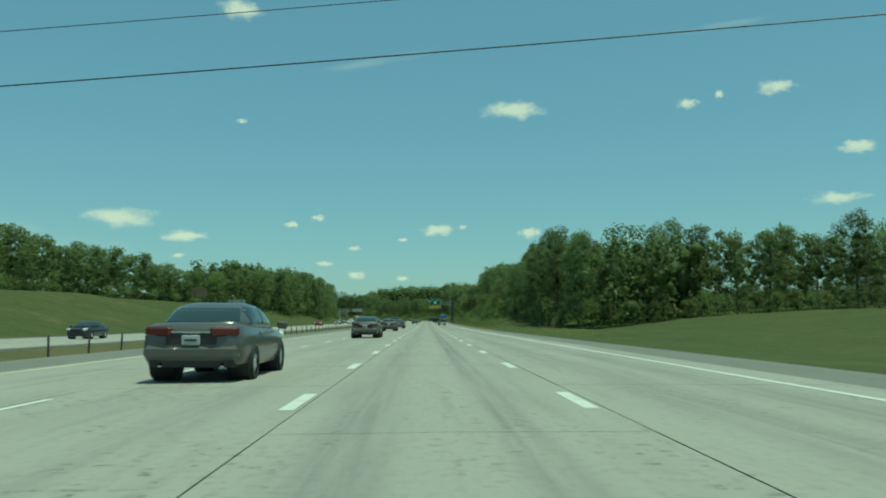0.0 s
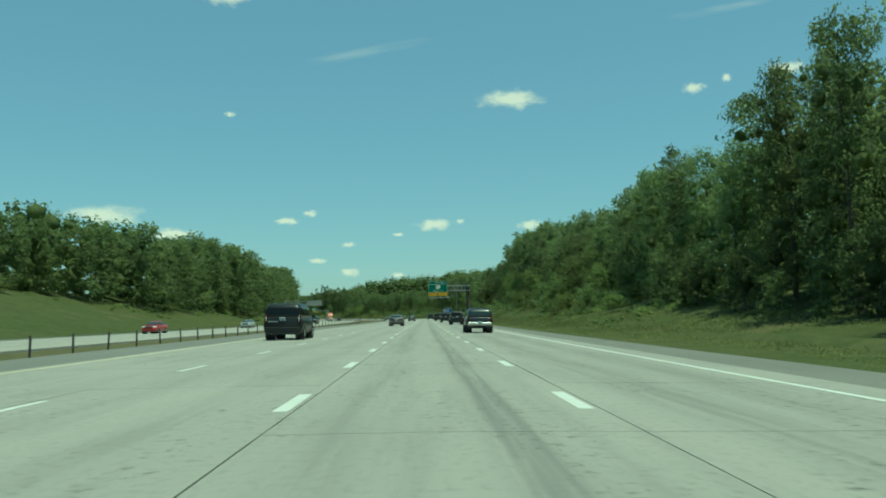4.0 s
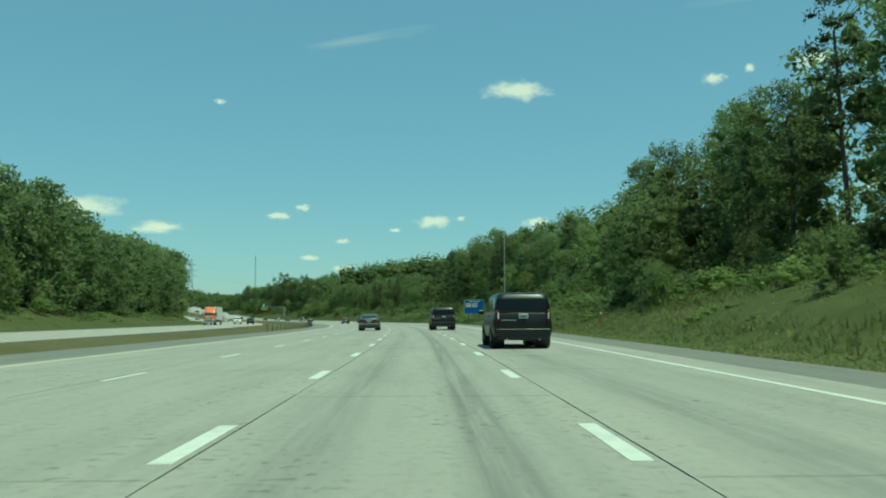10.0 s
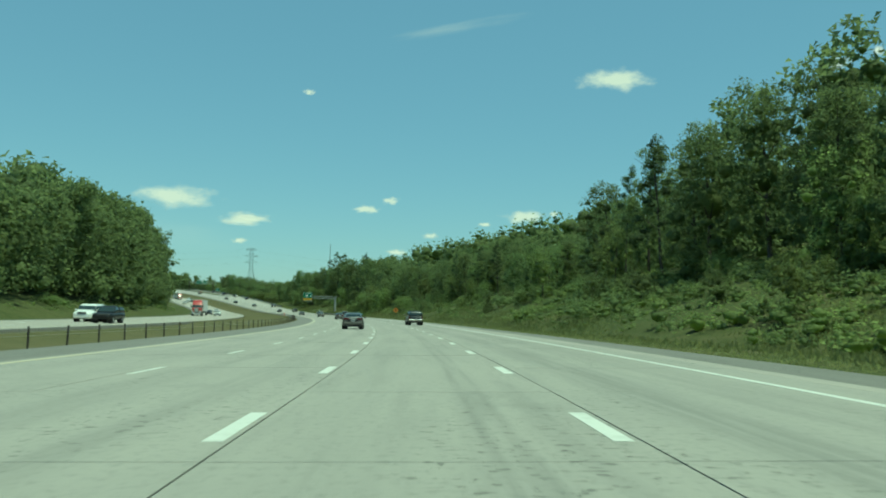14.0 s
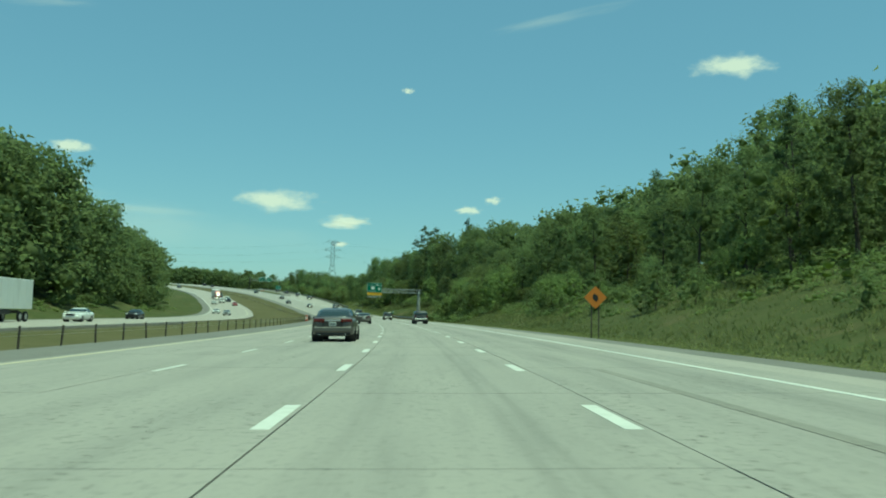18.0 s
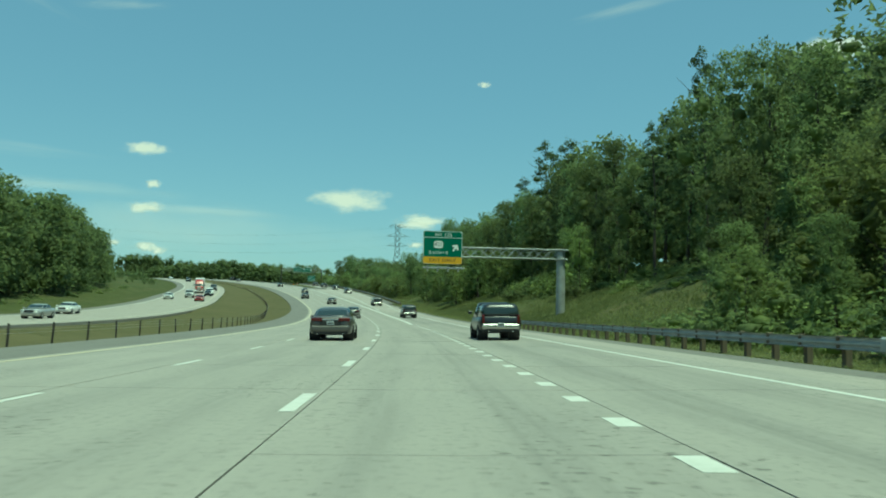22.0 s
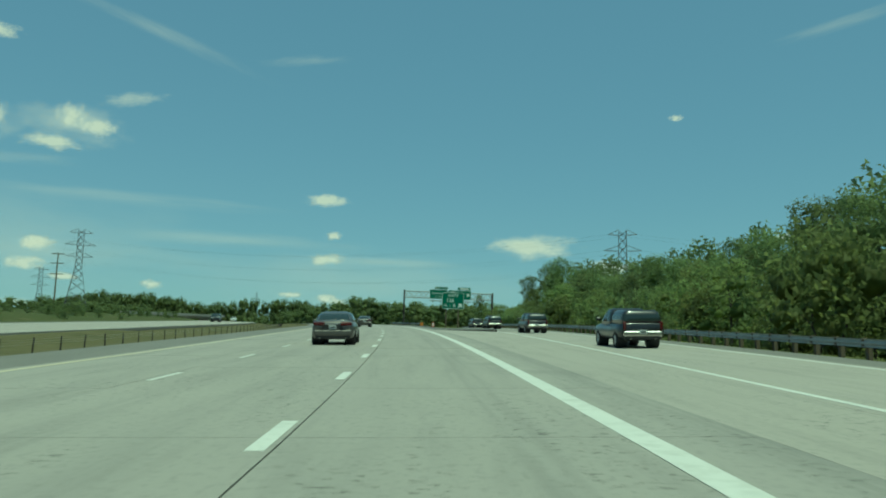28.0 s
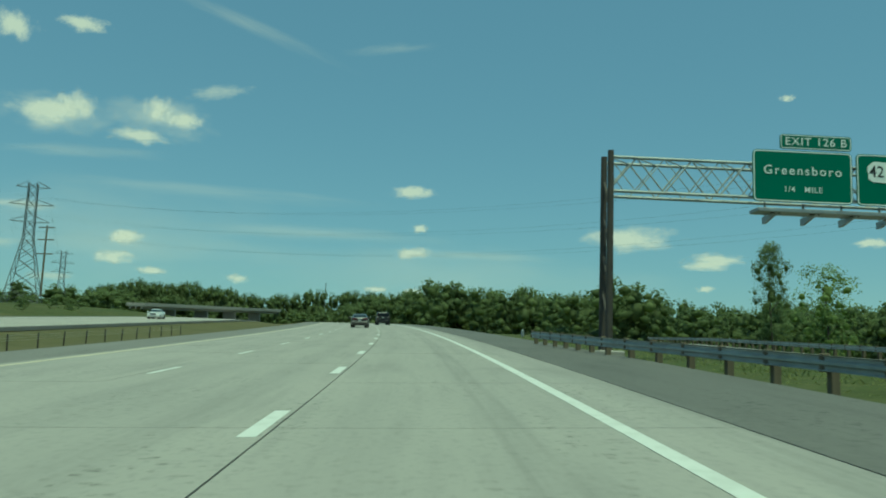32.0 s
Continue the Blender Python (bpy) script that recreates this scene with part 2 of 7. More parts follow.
def pavement_material(name, colour, light, dark, tracks):
    """Pavement in road coordinates (UV: offset, station): grain, drifting tone, long wheel tracks and oil drips in the lanes."""
    m = bpy.data.materials.new(name)
    m.use_nodes = True
    n, l = m.node_tree.nodes, m.node_tree.links
    b = n["Principled BSDF"]
    b.inputs["Roughness"].default_value = 0.85
    b.inputs["Specular IOR Level"].default_value = 0.3
    uv = n.new("ShaderNodeUVMap")
    uv.uv_map = "road"

    def noise(scale, stretch, detail=5, rough=0.6):
        mp = n.new("ShaderNodeMapping")
        mp.inputs["Scale"].default_value = stretch
        l.new(uv.outputs[0], mp.inputs["Vector"])
        nz = n.new("ShaderNodeTexNoise")
        nz.inputs["Scale"].default_value, nz.inputs["Detail"].default_value, nz.inputs["Roughness"].default_value = scale, detail, rough
        l.new(mp.outputs[0], nz.inputs["Vector"])
        return nz.outputs["Fac"]

    def ranged(v, a, b_, c=0.0, d=1.0):
        r = n.new("ShaderNodeMapRange")
        r.inputs["From Min"].default_value, r.inputs["From Max"].default_value = a, b_
        r.inputs["To Min"].default_value, r.inputs["To Max"].default_value = c, d
        l.new(v, r.inputs["Value"])
        return r.outputs[0]

    def times(a, b_):
        r = n.new("ShaderNodeMath")
        r.operation = "MULTIPLY"
        l.new(a, r.inputs[0])
        if isinstance(b_, float):
            r.inputs[1].default_value = b_
        else:
            l.new(b_, r.inputs[1])
        return r.outputs[0]

    def mix(f, a, other):
        mx = n.new("ShaderNodeMix")
        mx.data_type = "RGBA"
        l.new(f, mx.inputs["Factor"])
        l.new(a, mx.inputs["A"])
        mx.inputs["B"].default_value = (*other, 1)
        return mx.outputs["Result"]

    rgb = n.new("ShaderNodeRGB")
    rgb.outputs[0].default_value = (*colour, 1)
    col = mix(ranged(noise(0.35, (1, 0.35, 1)), 0.35, 0.7, 0, 0.7), rgb.outputs[0], light)
    col = mix(ranged(noise(1.1, (1.6, 0.12, 1)), 0.5, 0.75, 0, 0.5), col, dark)
    col = mix(ranged(noise(9.0, (1, 0.8, 1), 3), 0.52, 0.72, 0, 0.55), col, dark)
    col = mix(ranged(noise(60.0, (1, 1, 1), 2), 0.48, 0.7, 0, 0.5), col, light)
    sep = n.new("ShaderNodeSeparateXYZ")
    l.new(uv.outputs[0], sep.inputs[0])
    for where, wide, amount in tracks:
        d = n.new("ShaderNodeMath")
        d.operation = "SUBTRACT"
        l.new(sep.outputs[0], d.inputs[0])
        d.inputs[1].default_value = where
        a = n.new("ShaderNodeMath")
        a.operation = "ABSOLUTE"
        l.new(d.outputs[0], a.inputs[0])
        band = ranged(a.outputs[0], wide, wide * 0.2, 0.0, amount)
        drift = times(ranged(noise(0.6, (0.6, 0.03, 1), 3), 0.30, 0.52), ranged(noise(3.0, (2.2, 0.06, 1), 4), 0.36, 0.58, 0.3, 1.0))
        if where > -1.84 and where < 1.84:
            drift = times(drift, ranged(sep.outputs[1], 430, 560, 1.0, 0.35))
        col = mix(times(band, drift), col, dark)
    # dark patches, spills and small chips
    chips = times(ranged(noise(4.0, (1.1, 2.6, 1), 3, 0.6), 0.605, 0.64, 0, 0.9), ranged(noise(0.5, (1.2, 0.25, 1), 2), 0.46, 0.58))
    col = mix(chips, col, (dark[0] * .5, dark[1] * .5, dark[2] * .5))
    col = mix(ranged(noise(0.25, (0.9, 0.45, 1), 4, 0.7), 0.62, 0.74, 0, 0.45), col, dark)
    col = mix(ranged(noise(2.2, (0.7, 1.6, 1), 4, 0.75), 0.69, 0.74, 0, 0.55), col, (dark[0] * .6, dark[1] * .6, dark[2] * .6))
    l.new(col, b.inputs["Base Color"])
    bp = n.new("ShaderNodeBump")
    bp.inputs["Strength"].default_value, bp.inputs["Distance"].default_value = 0.35, 0.01
    l.new(noise(45.0, (1, 1, 1), 3), bp.inputs["Height"])
    l.new(bp.outputs[0], b.inputs["Normal"])
    return m


CONCRETE = pavement_material("worn concrete", (0.274, 0.255, 0.236), (0.322, 0.297, 0.270), (0.165, 0.157, 0.15),
                             [(0.75, 0.42, 0.75), (0.62, 0.10, 0.9), (0.9, 0.08, 0.8), (1.4, 0.3, 0.3), (-0.85, 0.55, 0.6), (-2.9, 0.5, 0.3), (-4.5, 0.5, 0.3), (3.3, 0.8, 0.6), (4.9, 0.8, 0.6), (-6.4, 0.5, 0.2), (-8.0, 0.5, 0.2)])
CONCRETE_FAR = pavement_material("pale concrete", (0.30, 0.275, 0.25), (0.34, 0.31, 0.28), (0.19, 0.18, 0.165), [])
ASPHALT = pavement_material("grey asphalt", (0.155, 0.146, 0.135), (0.19, 0.178, 0.165), (0.10, 0.094, 0.088), [])
ASPHALT_DARK = pavement_material("dark asphalt", (0.105, 0.10, 0.094), (0.14, 0.132, 0.123), (0.066, 0.062, 0.058), [])
CONCRETE_GREY = pavement_material("weathered grey concrete", (0.205, 0.19, 0.172), (0.25, 0.23, 0.205), (0.13, 0.122, 0.114), [])
WHITE = material("white road paint", (0.55, 0.54, 0.51), 0.7, spots=[(3.0, .5, .68, (.42, .41, .38), .7, (1, 1, 1)), (0.8, .45, .75, (.5, .5, .47), .6, (1, 1, 1)), (14, .55, .75, (.42, .42, .4), .6, (1, 1, 1))])
YELLOW = material("faded yellow paint", (0.44, 0.38, 0.27), 0.7, spots=[(0.7, .4, .7, (.5, .45, .3), .7, (1, 1, 1))])
SEALANT = material("dark joint sealant", (0.055, 0.055, 0.05), 0.7, spots=[(0.6, .5, .7, (.16, .16, .14), .8, (1, 1, 1))])
GRASS = material("mown grass", (0.062, 0.076, 0.027), 0.95, spots=[(0.05, .4, .65, (.092, .088, .038), .7, (1, 1, 1)), (0.4, .42, .66, (.042, .052, .017), .8, (1, 1, 1)), (1.6, .45, .68, (.105, .098, .046), .65, (1, 1, .5)), (6.0, .45, .7, (.036, .046, .016), .6, (1, 1, 1)), (0.13, .58, .72, (.13, .105, .058), .65, (1, 1, 1))], bump=1.0, bump_scale=5.0, spec=0.1)
STEEL = material("galvanised steel", (0.36, 0.37, 0.37), 0.5, 0.7, spots=[(2.0, .45, .7, (.25, .25, .25), .6, (1, 1, 1))], bump=0.1)
RAIL = material("weathered guardrail steel", (0.40, 0.41, 0.40), 0.6, 0.3, spots=[(1.2, .4, .7, (.24, .24, .23), .7, (1, 1, 1))])
BROWN = material("dark brown weathering steel", (0.06, 0.05, 0.045), 0.75, 0.2, spots=[(1.5, .4, .7, (.09, .075, .06), .7, (1, 1, 1))])
WOOD = material("weathered timber", (0.16, 0.125, 0.085), 0.9, spots=[(3.0, .4, .7, (.09, .075, .05), .7, (1, 1, .1))], bump=0.3)
SIGN_GREEN = material("green reflective sheeting", (0.006, 0.115, 0.062), 0.45, spots=[(0.5, .4, .7, (.009, .13, .075), .5, (1, 1, 1))])
SIGN_WHITE = material("white reflective sheeting", (0.75, 0.77, 0.74), 0.45)
SIGN_YELLOW = material("yellow reflective sheeting", (0.64, 0.345, 0.016), 0.45)
SIGN_BLUE = material("blue reflective sheeting", (0.012, 0.085, 0.30), 0.45, spots=[(0.6, .4, .7, (.015, .1, .33), .5, (1, 1, 1))])
SIGN_ORANGE = material("orange reflective sheeting", (0.50, 0.17, 0.025), 0.5)
SIGN_BLACK = material("black sheeting", (0.02, 0.02, 0.02), 0.5)
SIGN_RED = material("red printed panel", (0.45, 0.03, 0.03), 0.5)
ALUMINIUM = material("bare aluminium sheet", (0.35, 0.36, 0.37), 0.5, 0.6, spots=[(0.8, .4, .7, (.27, .28, .28), .6, (1, 1, 1))])
TYRE = material("black rubber", (0.018, 0.018, 0.018), 0.85)
GLASS = material("dark car glass", (0.025, 0.035, 0.035), 0.08, spec=0.6)
GLASS_DARK = material("black tinted car glass", (0.008, 0.009, 0.01), 0.15, spec=0.25)
DRUM_ORANGE = material("faded orange-red plastic", (0.42, 0.075, 0.03), 0.55, spots=[(4, .45, .7, (.28, .05, .025), .6, (1, 1, 1))])
CHROME = material("bright trim", (0.55, 0.55, 0.55), 0.2, 1.0)
RIM = material("alloy wheel", (0.48, 0.48, 0.48), 0.4, 0.35)
# shade inside the wheel put into a darker copy of the alloy colour
RIM_DARK = material("shaded alloy wheel barrel", (0.20, 0.20, 0.20), 0.5, 0.4)
LAMP_RED = material("red lamp lens", (0.075, 0.006, 0.008), 0.2, coat=0.6)
LAMP_CLEAR = material("clear lamp lens", (0.65, 0.66, 0.66), 0.12, coat=0.6)
PLATE = material("pale number plate", (0.36, 0.38, 0.39), 0.4)
PLASTIC = material("black plastic", (0.025, 0.025, 0.026), 0.6)
SKID = pavement_material("rubber-marked concrete", (0.19, 0.178, 0.162), (0.265, 0.244, 0.217), (0.10, 0.094, 0.088), [])
PATCH = pavement_material("stained concrete", (0.262, 0.241, 0.215), (0.30, 0.276, 0.245), (0.19, 0.18, 0.165), [])
DRY = material("dry mown grass", (0.088, 0.080, 0.036), 0.95, spots=[(0.06, .4, .65, (.115, .098, .05), .7, (1, 1, 1)), (0.4, .45, .7, (.062, .064, .026), .7, (1, 1, 1)), (4.0, .45, .7, (.11, .096, .05), .5, (1, 1, 1))], bump=0.9, bump_scale=6.0, spec=0.15)

# ---------------------------------------------------------------- mesh helpers
def mesh_object(name, verts, faces, mat, parent=None, label="", uv=None, smooth=False):
    me = bpy.data.meshes.new(name)
    me.from_pydata([tuple(v) for v in verts], [], faces)
    me.materials.append(mat)
    if uv is not None:
        layer = me.uv_layers.new(name="road")
        idx = np.empty(len(me.loops), dtype=np.int32)
        me.loops.foreach_get("vertex_index", idx)
        layer.data.foreach_set("uv", np.asarray(uv, dtype=np.float32)[idx].ravel())
    if smooth:
        me.polygons.foreach_set("use_smooth", [True] * len(me.polygons))
    me.update()
    ob = new(name, me)
    if parent:
        ob.parent = parent
    if label:
        tagged(ob, label)
    return ob


def part(name, bm, mat, parent=None, label="", smooth=False):
    me = bpy.data.meshes.new(name)
    bmesh.ops.recalc_face_normals(bm, faces=bm.faces)
    bm.to_mesh(me)
    bm.free()
    for m in mat if isinstance(mat, (list, tuple)) else [mat]:
        me.materials.append(m)
    if smooth:
        for p in me.polygons:
            p.use_smooth = True
    ob = new(name, me)
    if parent:
        ob.parent = parent
    if label:
        tagged(ob, label)
    return ob


def thing(name, m, label, category, group="", kind=""):
    ob = new(name)
    ob.empty_display_size = 0.3
    ob.matrix_basis = m
    return tagged(ob, label, category, group, kind)


def box(bm, size, m=None, bevel=0.0):
    """A box of the given size round the origin of m, its edges rounded."""
    r = bmesh.ops.create_cube(bm, size=1.0)
    vs = r["verts"]
    bmesh.ops.scale(bm, vec=size, verts=vs)
    if bevel:
        es = list({e for v in vs for e in v.link_edges})
        out = bmesh.ops.bevel(bm, geom=es, offset=bevel, segments=1, affect="EDGES", profile=0.5)
        vs = list({v for f in out["faces"] for v in f.verts} | {v for v in vs if v.is_valid})
    if m is not None:
        bmesh.ops.transform(bm, matrix=m, verts=vs)
    return vs


def rod(bm, a, b, r, r2=None, seg=8):
    """A round bar from a to b, from radius r to r2."""
    a, b = Vector(a), Vector(b)
    d = b - a
    res = bmesh.ops.create_cone(bm, cap_ends=True, segments=seg, radius1=r, radius2=r if r2 is None else r2, depth=d.length)
    m = Matrix.Translation((a + b) / 2) @ d.to_track_quat("Z", "Y").to_matrix().to_4x4()
    bmesh.ops.transform(bm, matrix=m, verts=res["verts"])


def bar_bm(*args, **kw):
    bm = bmesh.new()
    rod(bm, *args, **kw)
    return bm


def box_bm(size, m=None, bevel=0.0):
    bm = bmesh.new()
    box(bm, size, m, bevel)
    return bm


def plate_bm(w, h, thick, radius, seg=4):
    """An upright board in x and z with rounded corners, its face towards -y."""
    bm = bmesh.new()
    pts = []
    for cx, cz, a0 in ((w / 2 - radius, h / 2 - radius, 0), (-w / 2 + radius, h / 2 - radius, 90), (-w / 2 + radius, -h / 2 + radius, 180), (w / 2 - radius, -h / 2 + radius, 270)):
        for k in range(seg + 1):
            a = radians(a0 + 90 * k / seg)
            pts.append((cx + radius * math.cos(a), cz + radius * math.sin(a)))
    front = [bm.verts.new((x, -thick / 2, z)) for x, z in pts]
    back = [bm.verts.new((x, thick / 2, z)) for x, z in pts]
    bm.faces.new(front)
    bm.faces.new(back[::-1])
    for k in range(len(pts)):
        j = (k + 1) % len(pts)
        bm.faces.new((front[j], front[k], back[k], back[j]))
    return bm


def lettering(text, size, mat, parent, x, z, y, stretch=1.0, spacing=1.08, name="lettering"):
    """Raised letters in the built-in font, centred at x, z on a face towards -y."""
    cu = bpy.data.curves.new(name, "FONT")
    cu.body, cu.size, cu.extrude, cu.align_x, cu.align_y, cu.space_character = text, size, 0.006, "CENTER", "CENTER", spacing
    cu.offset = size * 0.003
    tmp = new(name, cu)
    me = bpy.data.meshes.new_from_object(tmp.evaluated_get(bpy.context.evaluated_depsgraph_get()))
    bpy.data.objects.remove(tmp)
    bpy.data.curves.remove(cu)
    me.transform(Matrix.Translation((x, y, z)) @ pose(0, 0, 0, 90) @ Matrix.Diagonal((stretch, 1, 1, 1)))
    # one object a letter: pieces that overlap from side to side belong together
    co = np.array([v.co[:] for v in me.vertices])
    root = list(range(len(co)))

    def top(i):
        while root[i] != i:
            root[i] = root[root[i]]
            i = root[i]
        return i

    for e in me.edges:
        root[top(e.vertices[0])] = top(e.vertices[1])
    pieces = {}
    for p in me.polygons:
        pieces.setdefault(top(p.vertices[0]), []).append(tuple(p.vertices))
    spans = sorted(((min(co[v, 0] for f in fs for v in f), max(co[v, 0] for f in fs for v in f), fs) for fs in pieces.values()), key=lambda t: t[:2])
    letters = []
    for lo, hi, fs in spans:
        if letters and lo < letters[-1][1] - 0.2 * (hi - lo):
            letters[-1] = (letters[-1][0], max(hi, letters[-1][1]), letters[-1][2] + fs)
        else:
            letters.append((lo, hi, fs))
    for lo, hi, fs in letters:
        used = sorted({v for f in fs for v in f})
        at_ = {v: i for i, v in enumerate(used)}
        mesh_object("letter", co[used], [tuple(at_[v] for v in f) for f in fs], mat, parent)
    bpy.data.meshes.remove(me)


def outline_bm(points, thick, y=0.0):
    """A flat shape in x and z, given by its outline, as a thin board."""
    bm = bmesh.new()
    f = [bm.verts.new((x, y - thick / 2, z)) for x, z in points]
    b = [bm.verts.new((x, y + thick / 2, z)) for x, z in points]
    bm.faces.new(f)
    bm.faces.new(b[::-1])
    for k in range(len(points)):
        j = (k + 1) % len(points)
        bm.faces.new((f[j], f[k], b[k], b[j]))
    return bm


# ---------------------------------------------------------------- pavement
def strip(name, s0, s1, left, right, height, mat, parent=None, step=5.0, deep=0.3, label="", across=2):
    """A band of pavement between two offsets (functions of the station), with its edges turned down."""
    ss = np.linspace(s0, s1, max(2, int(round((s1 - s0) / step)) + 1))
    ul, ur = np.broadcast_to(left(ss) if callable(left) else left, ss.shape), np.broadcast_to(right(ss) if callable(right) else right, ss.shape)
    cols, uvs = [], []
    for k in range(across):
        u = ul + (ur - ul) * k / (across - 1)
        cols.append(spot(ss, u, height(ss, u)))
        uvs.append(np.stack([u, ss], 1))
    for u, at_end in ((ul, 0), (ur, 1)):
        cols.insert(0 if not at_end else len(cols), spot(ss, u, height(ss, u) - deep))
        uvs.insert(0 if not at_end else len(uvs), np.stack([u, ss], 1))
    n, c = len(ss), len(cols)
    verts = np.stack(cols, 1).reshape(-1, 3)
    uv = np.stack(uvs, 1).reshape(-1, 2)
    faces = [(i * c + k, i * c + k + 1, (i + 1) * c + k + 1, (i + 1) * c + k) for i in range(n - 1) for k in range(c - 1)]
    faces.append(tuple(range(c)))
    faces.append(tuple(range((n - 1) * c, n * c))[::-1])
    return mesh_object(name, verts, faces, mat, parent, label, uv)


def lane_height(dz):
    return lambda s, u: plane(s, u) + dz


road = thing("road", Matrix(), "pale worn concrete motorway carriageway with dark joints", "road", kind="structure")
# sealed bed under the joints
for joint, end in ((L2 - 0.15, 1700), (L1 + 0.165, 1700), (R1 + 0.17, GORE)):
    strip("joint_seal", -120, end, joint - 0.1, joint + 0.1, lane_height(-0.018), SEALANT, road, 3.05)

shoulder = thing("shoulder", Matrix(), "dark grey asphalt shoulder along the concrete lanes", "road shoulder", kind="structure")
strip("left_shoulder", -120, 1700, -12.9, -9.9, lane_height(-0.006), ASPHALT, shoulder)
outer_edge = lambda s: lerp(s, (0, 7.0), (300, 7.0), (500, 7.3), (700, 7.9), (985, 8.2), (1040, 8.2))
strip("concrete_margin", -120, GORE - 5, 6.965, outer_edge, lane_height(-0.005), CONCRETE_FAR, shoulder, label="pale concrete margin beyond the edge line")
strip("concrete_margin", GORE - 5, 1040, 6.3, outer_edge, lane_height(-0.02), CONCRETE_FAR, shoulder)
strip("right_shoulder", -120, 1040, lambda s: outer_edge(s) + 0.01, 9.1, lane_height(-0.006), ASPHALT, shoulder)
strip("inner_shoulder", 1149.5, 1700, lambda s: lerp(s, (1149.5, 3.3), (1180, 3.25), (1240, 3.3)), lambda s: np.where(s < 1161, ramp_left(s), np.maximum(island_left(s), 4.95)), lane_height(-0.008), ASPHALT_DARK, shoulder)

exit_ramp = thing("exit_ramp", Matrix(), "concrete exit lane parting from the motorway", "road", kind="structure")
ramp_wide = lambda s: ramp_left(s) + lerp(s, (GORE, 3.55), (1030, 4.5), (1095, 5.3), (1160, 4.7), (1220, 4.2))
RAMP_H = lambda s, u: plane(s, u) + ramp_drop(s) - 0.002
strip("gore_pavement", GORE - 5, 1149.5, 3.25, lambda s: np.maximum(ramp_left(s), 3.3) - 0.0, lambda s, u: plane(s, u) + ramp_drop(s) * np.clip((u - 3.25) / np.maximum(ramp_left(s) - 3.25, .1), 0, 1) - 0.004, CONCRETE_FAR, exit_ramp)
strip("ramp_lane", GORE - 5, 1150, lambda s: np.maximum(ramp_left(s), 3.3), lambda s: np.where(s < GORE, 6.95, ramp_wide(s) + 0.5), RAMP_H, CONCRETE_FAR, exit_ramp, across=3)
strip("ramp_lane", 1150, 1420, lambda s: np.maximum(ramp_left(s), 3.3), lambda s: ramp_wide(s) + 0.5, RAMP_H, CONCRETE_GREY, exit_ramp, across=3)
strip("ramp_left_shoulder", 1161, 1420, lambda s: ramp_left(s) - 0.9, ramp_left, RAMP_H, ASPHALT, exit_ramp)
strip("ramp_right_shoulder", 1030, 1420, lambda s: ramp_wide(s) + 0.5, lambda s: main_right(s), RAMP_H, ASPHALT, exit_ramp)
strip("ramp_left_line", GORE + 5, 1420, lambda s: ramp_left(s) + 0.25, lambda s: ramp_left(s) + 0.42, lambda s, u: RAMP_H(s, u) + 0.004, WHITE, exit_ramp, deep=0.003)
strip("ramp_right_line", 1005, 1420, lambda s: ramp_wide(s), lambda s: ramp_wide(s) + 0.17, lambda s, u: RAMP_H(s, u) + 0.004, WHITE, exit_ramp, deep=0.003)

opposite_road = thing("opposite_road", Matrix(), "far concrete carriageway beyond the grass median", "road", kind="structure")
OPP_H = lambda s, u: opp_rel(s) + 0 * u
strip("far_lanes", -300, 1900, lambda s: opp_near(s) - 13.6, lambda s: opp_near(s) - 1.2, OPP_H, CONCRETE_FAR, opposite_road, 10.0)
strip("far_inner_shoulder", -300, 1900, lambda s: opp_near(s) - 1.2, opp_near, lambda s, u: opp_rel(s) - 0.006, CONCRETE_FAR, opposite_road, 10.0)
strip("far_outer_shoulder", -300, 1900, lambda s: opp_near(s) - OPP_WIDE, lambda s: opp_near(s) - 13.6, lambda s, u: opp_rel(s) - 0.006, ASPHALT, opposite_road, 10.0)
strip("far_edge_line", -300, 1900, lambda s: opp_near(s) - 1.75, lambda s: opp_near(s) - 1.6, lambda s, u: opp_rel(s) + 0.004, YELLOW, opposite_road, 10.0, 0.003)
strip("far_outer_line", -300, 1900, lambda s: opp_near(s) - 13.2, lambda s: opp_near(s) - 13.05, lambda s, u: opp_rel(s) + 0.004, WHITE, opposite_road, 10.0, 0.003)

# solid lines
def gore_u(s):
    return lerp(s, (919.3, R1 - .2), (931, R1 - .02), (965, R1 + .16), (1010, R1), (1070, R1 + .13), (1140, R1 + .2), (1185, R1 + .14))


edge_line = thing("edge_line", Matrix(), "solid painted edge lines on worn concrete", "road marking", kind="structure")
strip("white_edge_line", -120, 1005, EDGE_R - 0.08, EDGE_R + 0.08, lane_height(0.004), WHITE, edge_line, deep=0.003)
strip("yellow_edge_line", -120, 1700, EDGE_L - 0.09, EDGE_L + 0.09, lane_height(0.004), YELLOW, edge_line, deep=0.003, label="faded yellow edge line")
strip("gore_line", 919.3, 1185, lambda s: gore_u(s) - lerp(s, (919.3, .17), (960, .16), (1150, .16), (1185, .1)), lambda s: gore_u(s) + lerp(s, (919.3, .17), (960, .16), (1150, .16), (1185, .1)), lane_height(0.004), WHITE, edge_line, deep=0.003)
strip("white_edge_line", 1185, 1700, R1 + .02, R1 + .21, lane_height(0.004), WHITE, edge_line, deep=0.003)

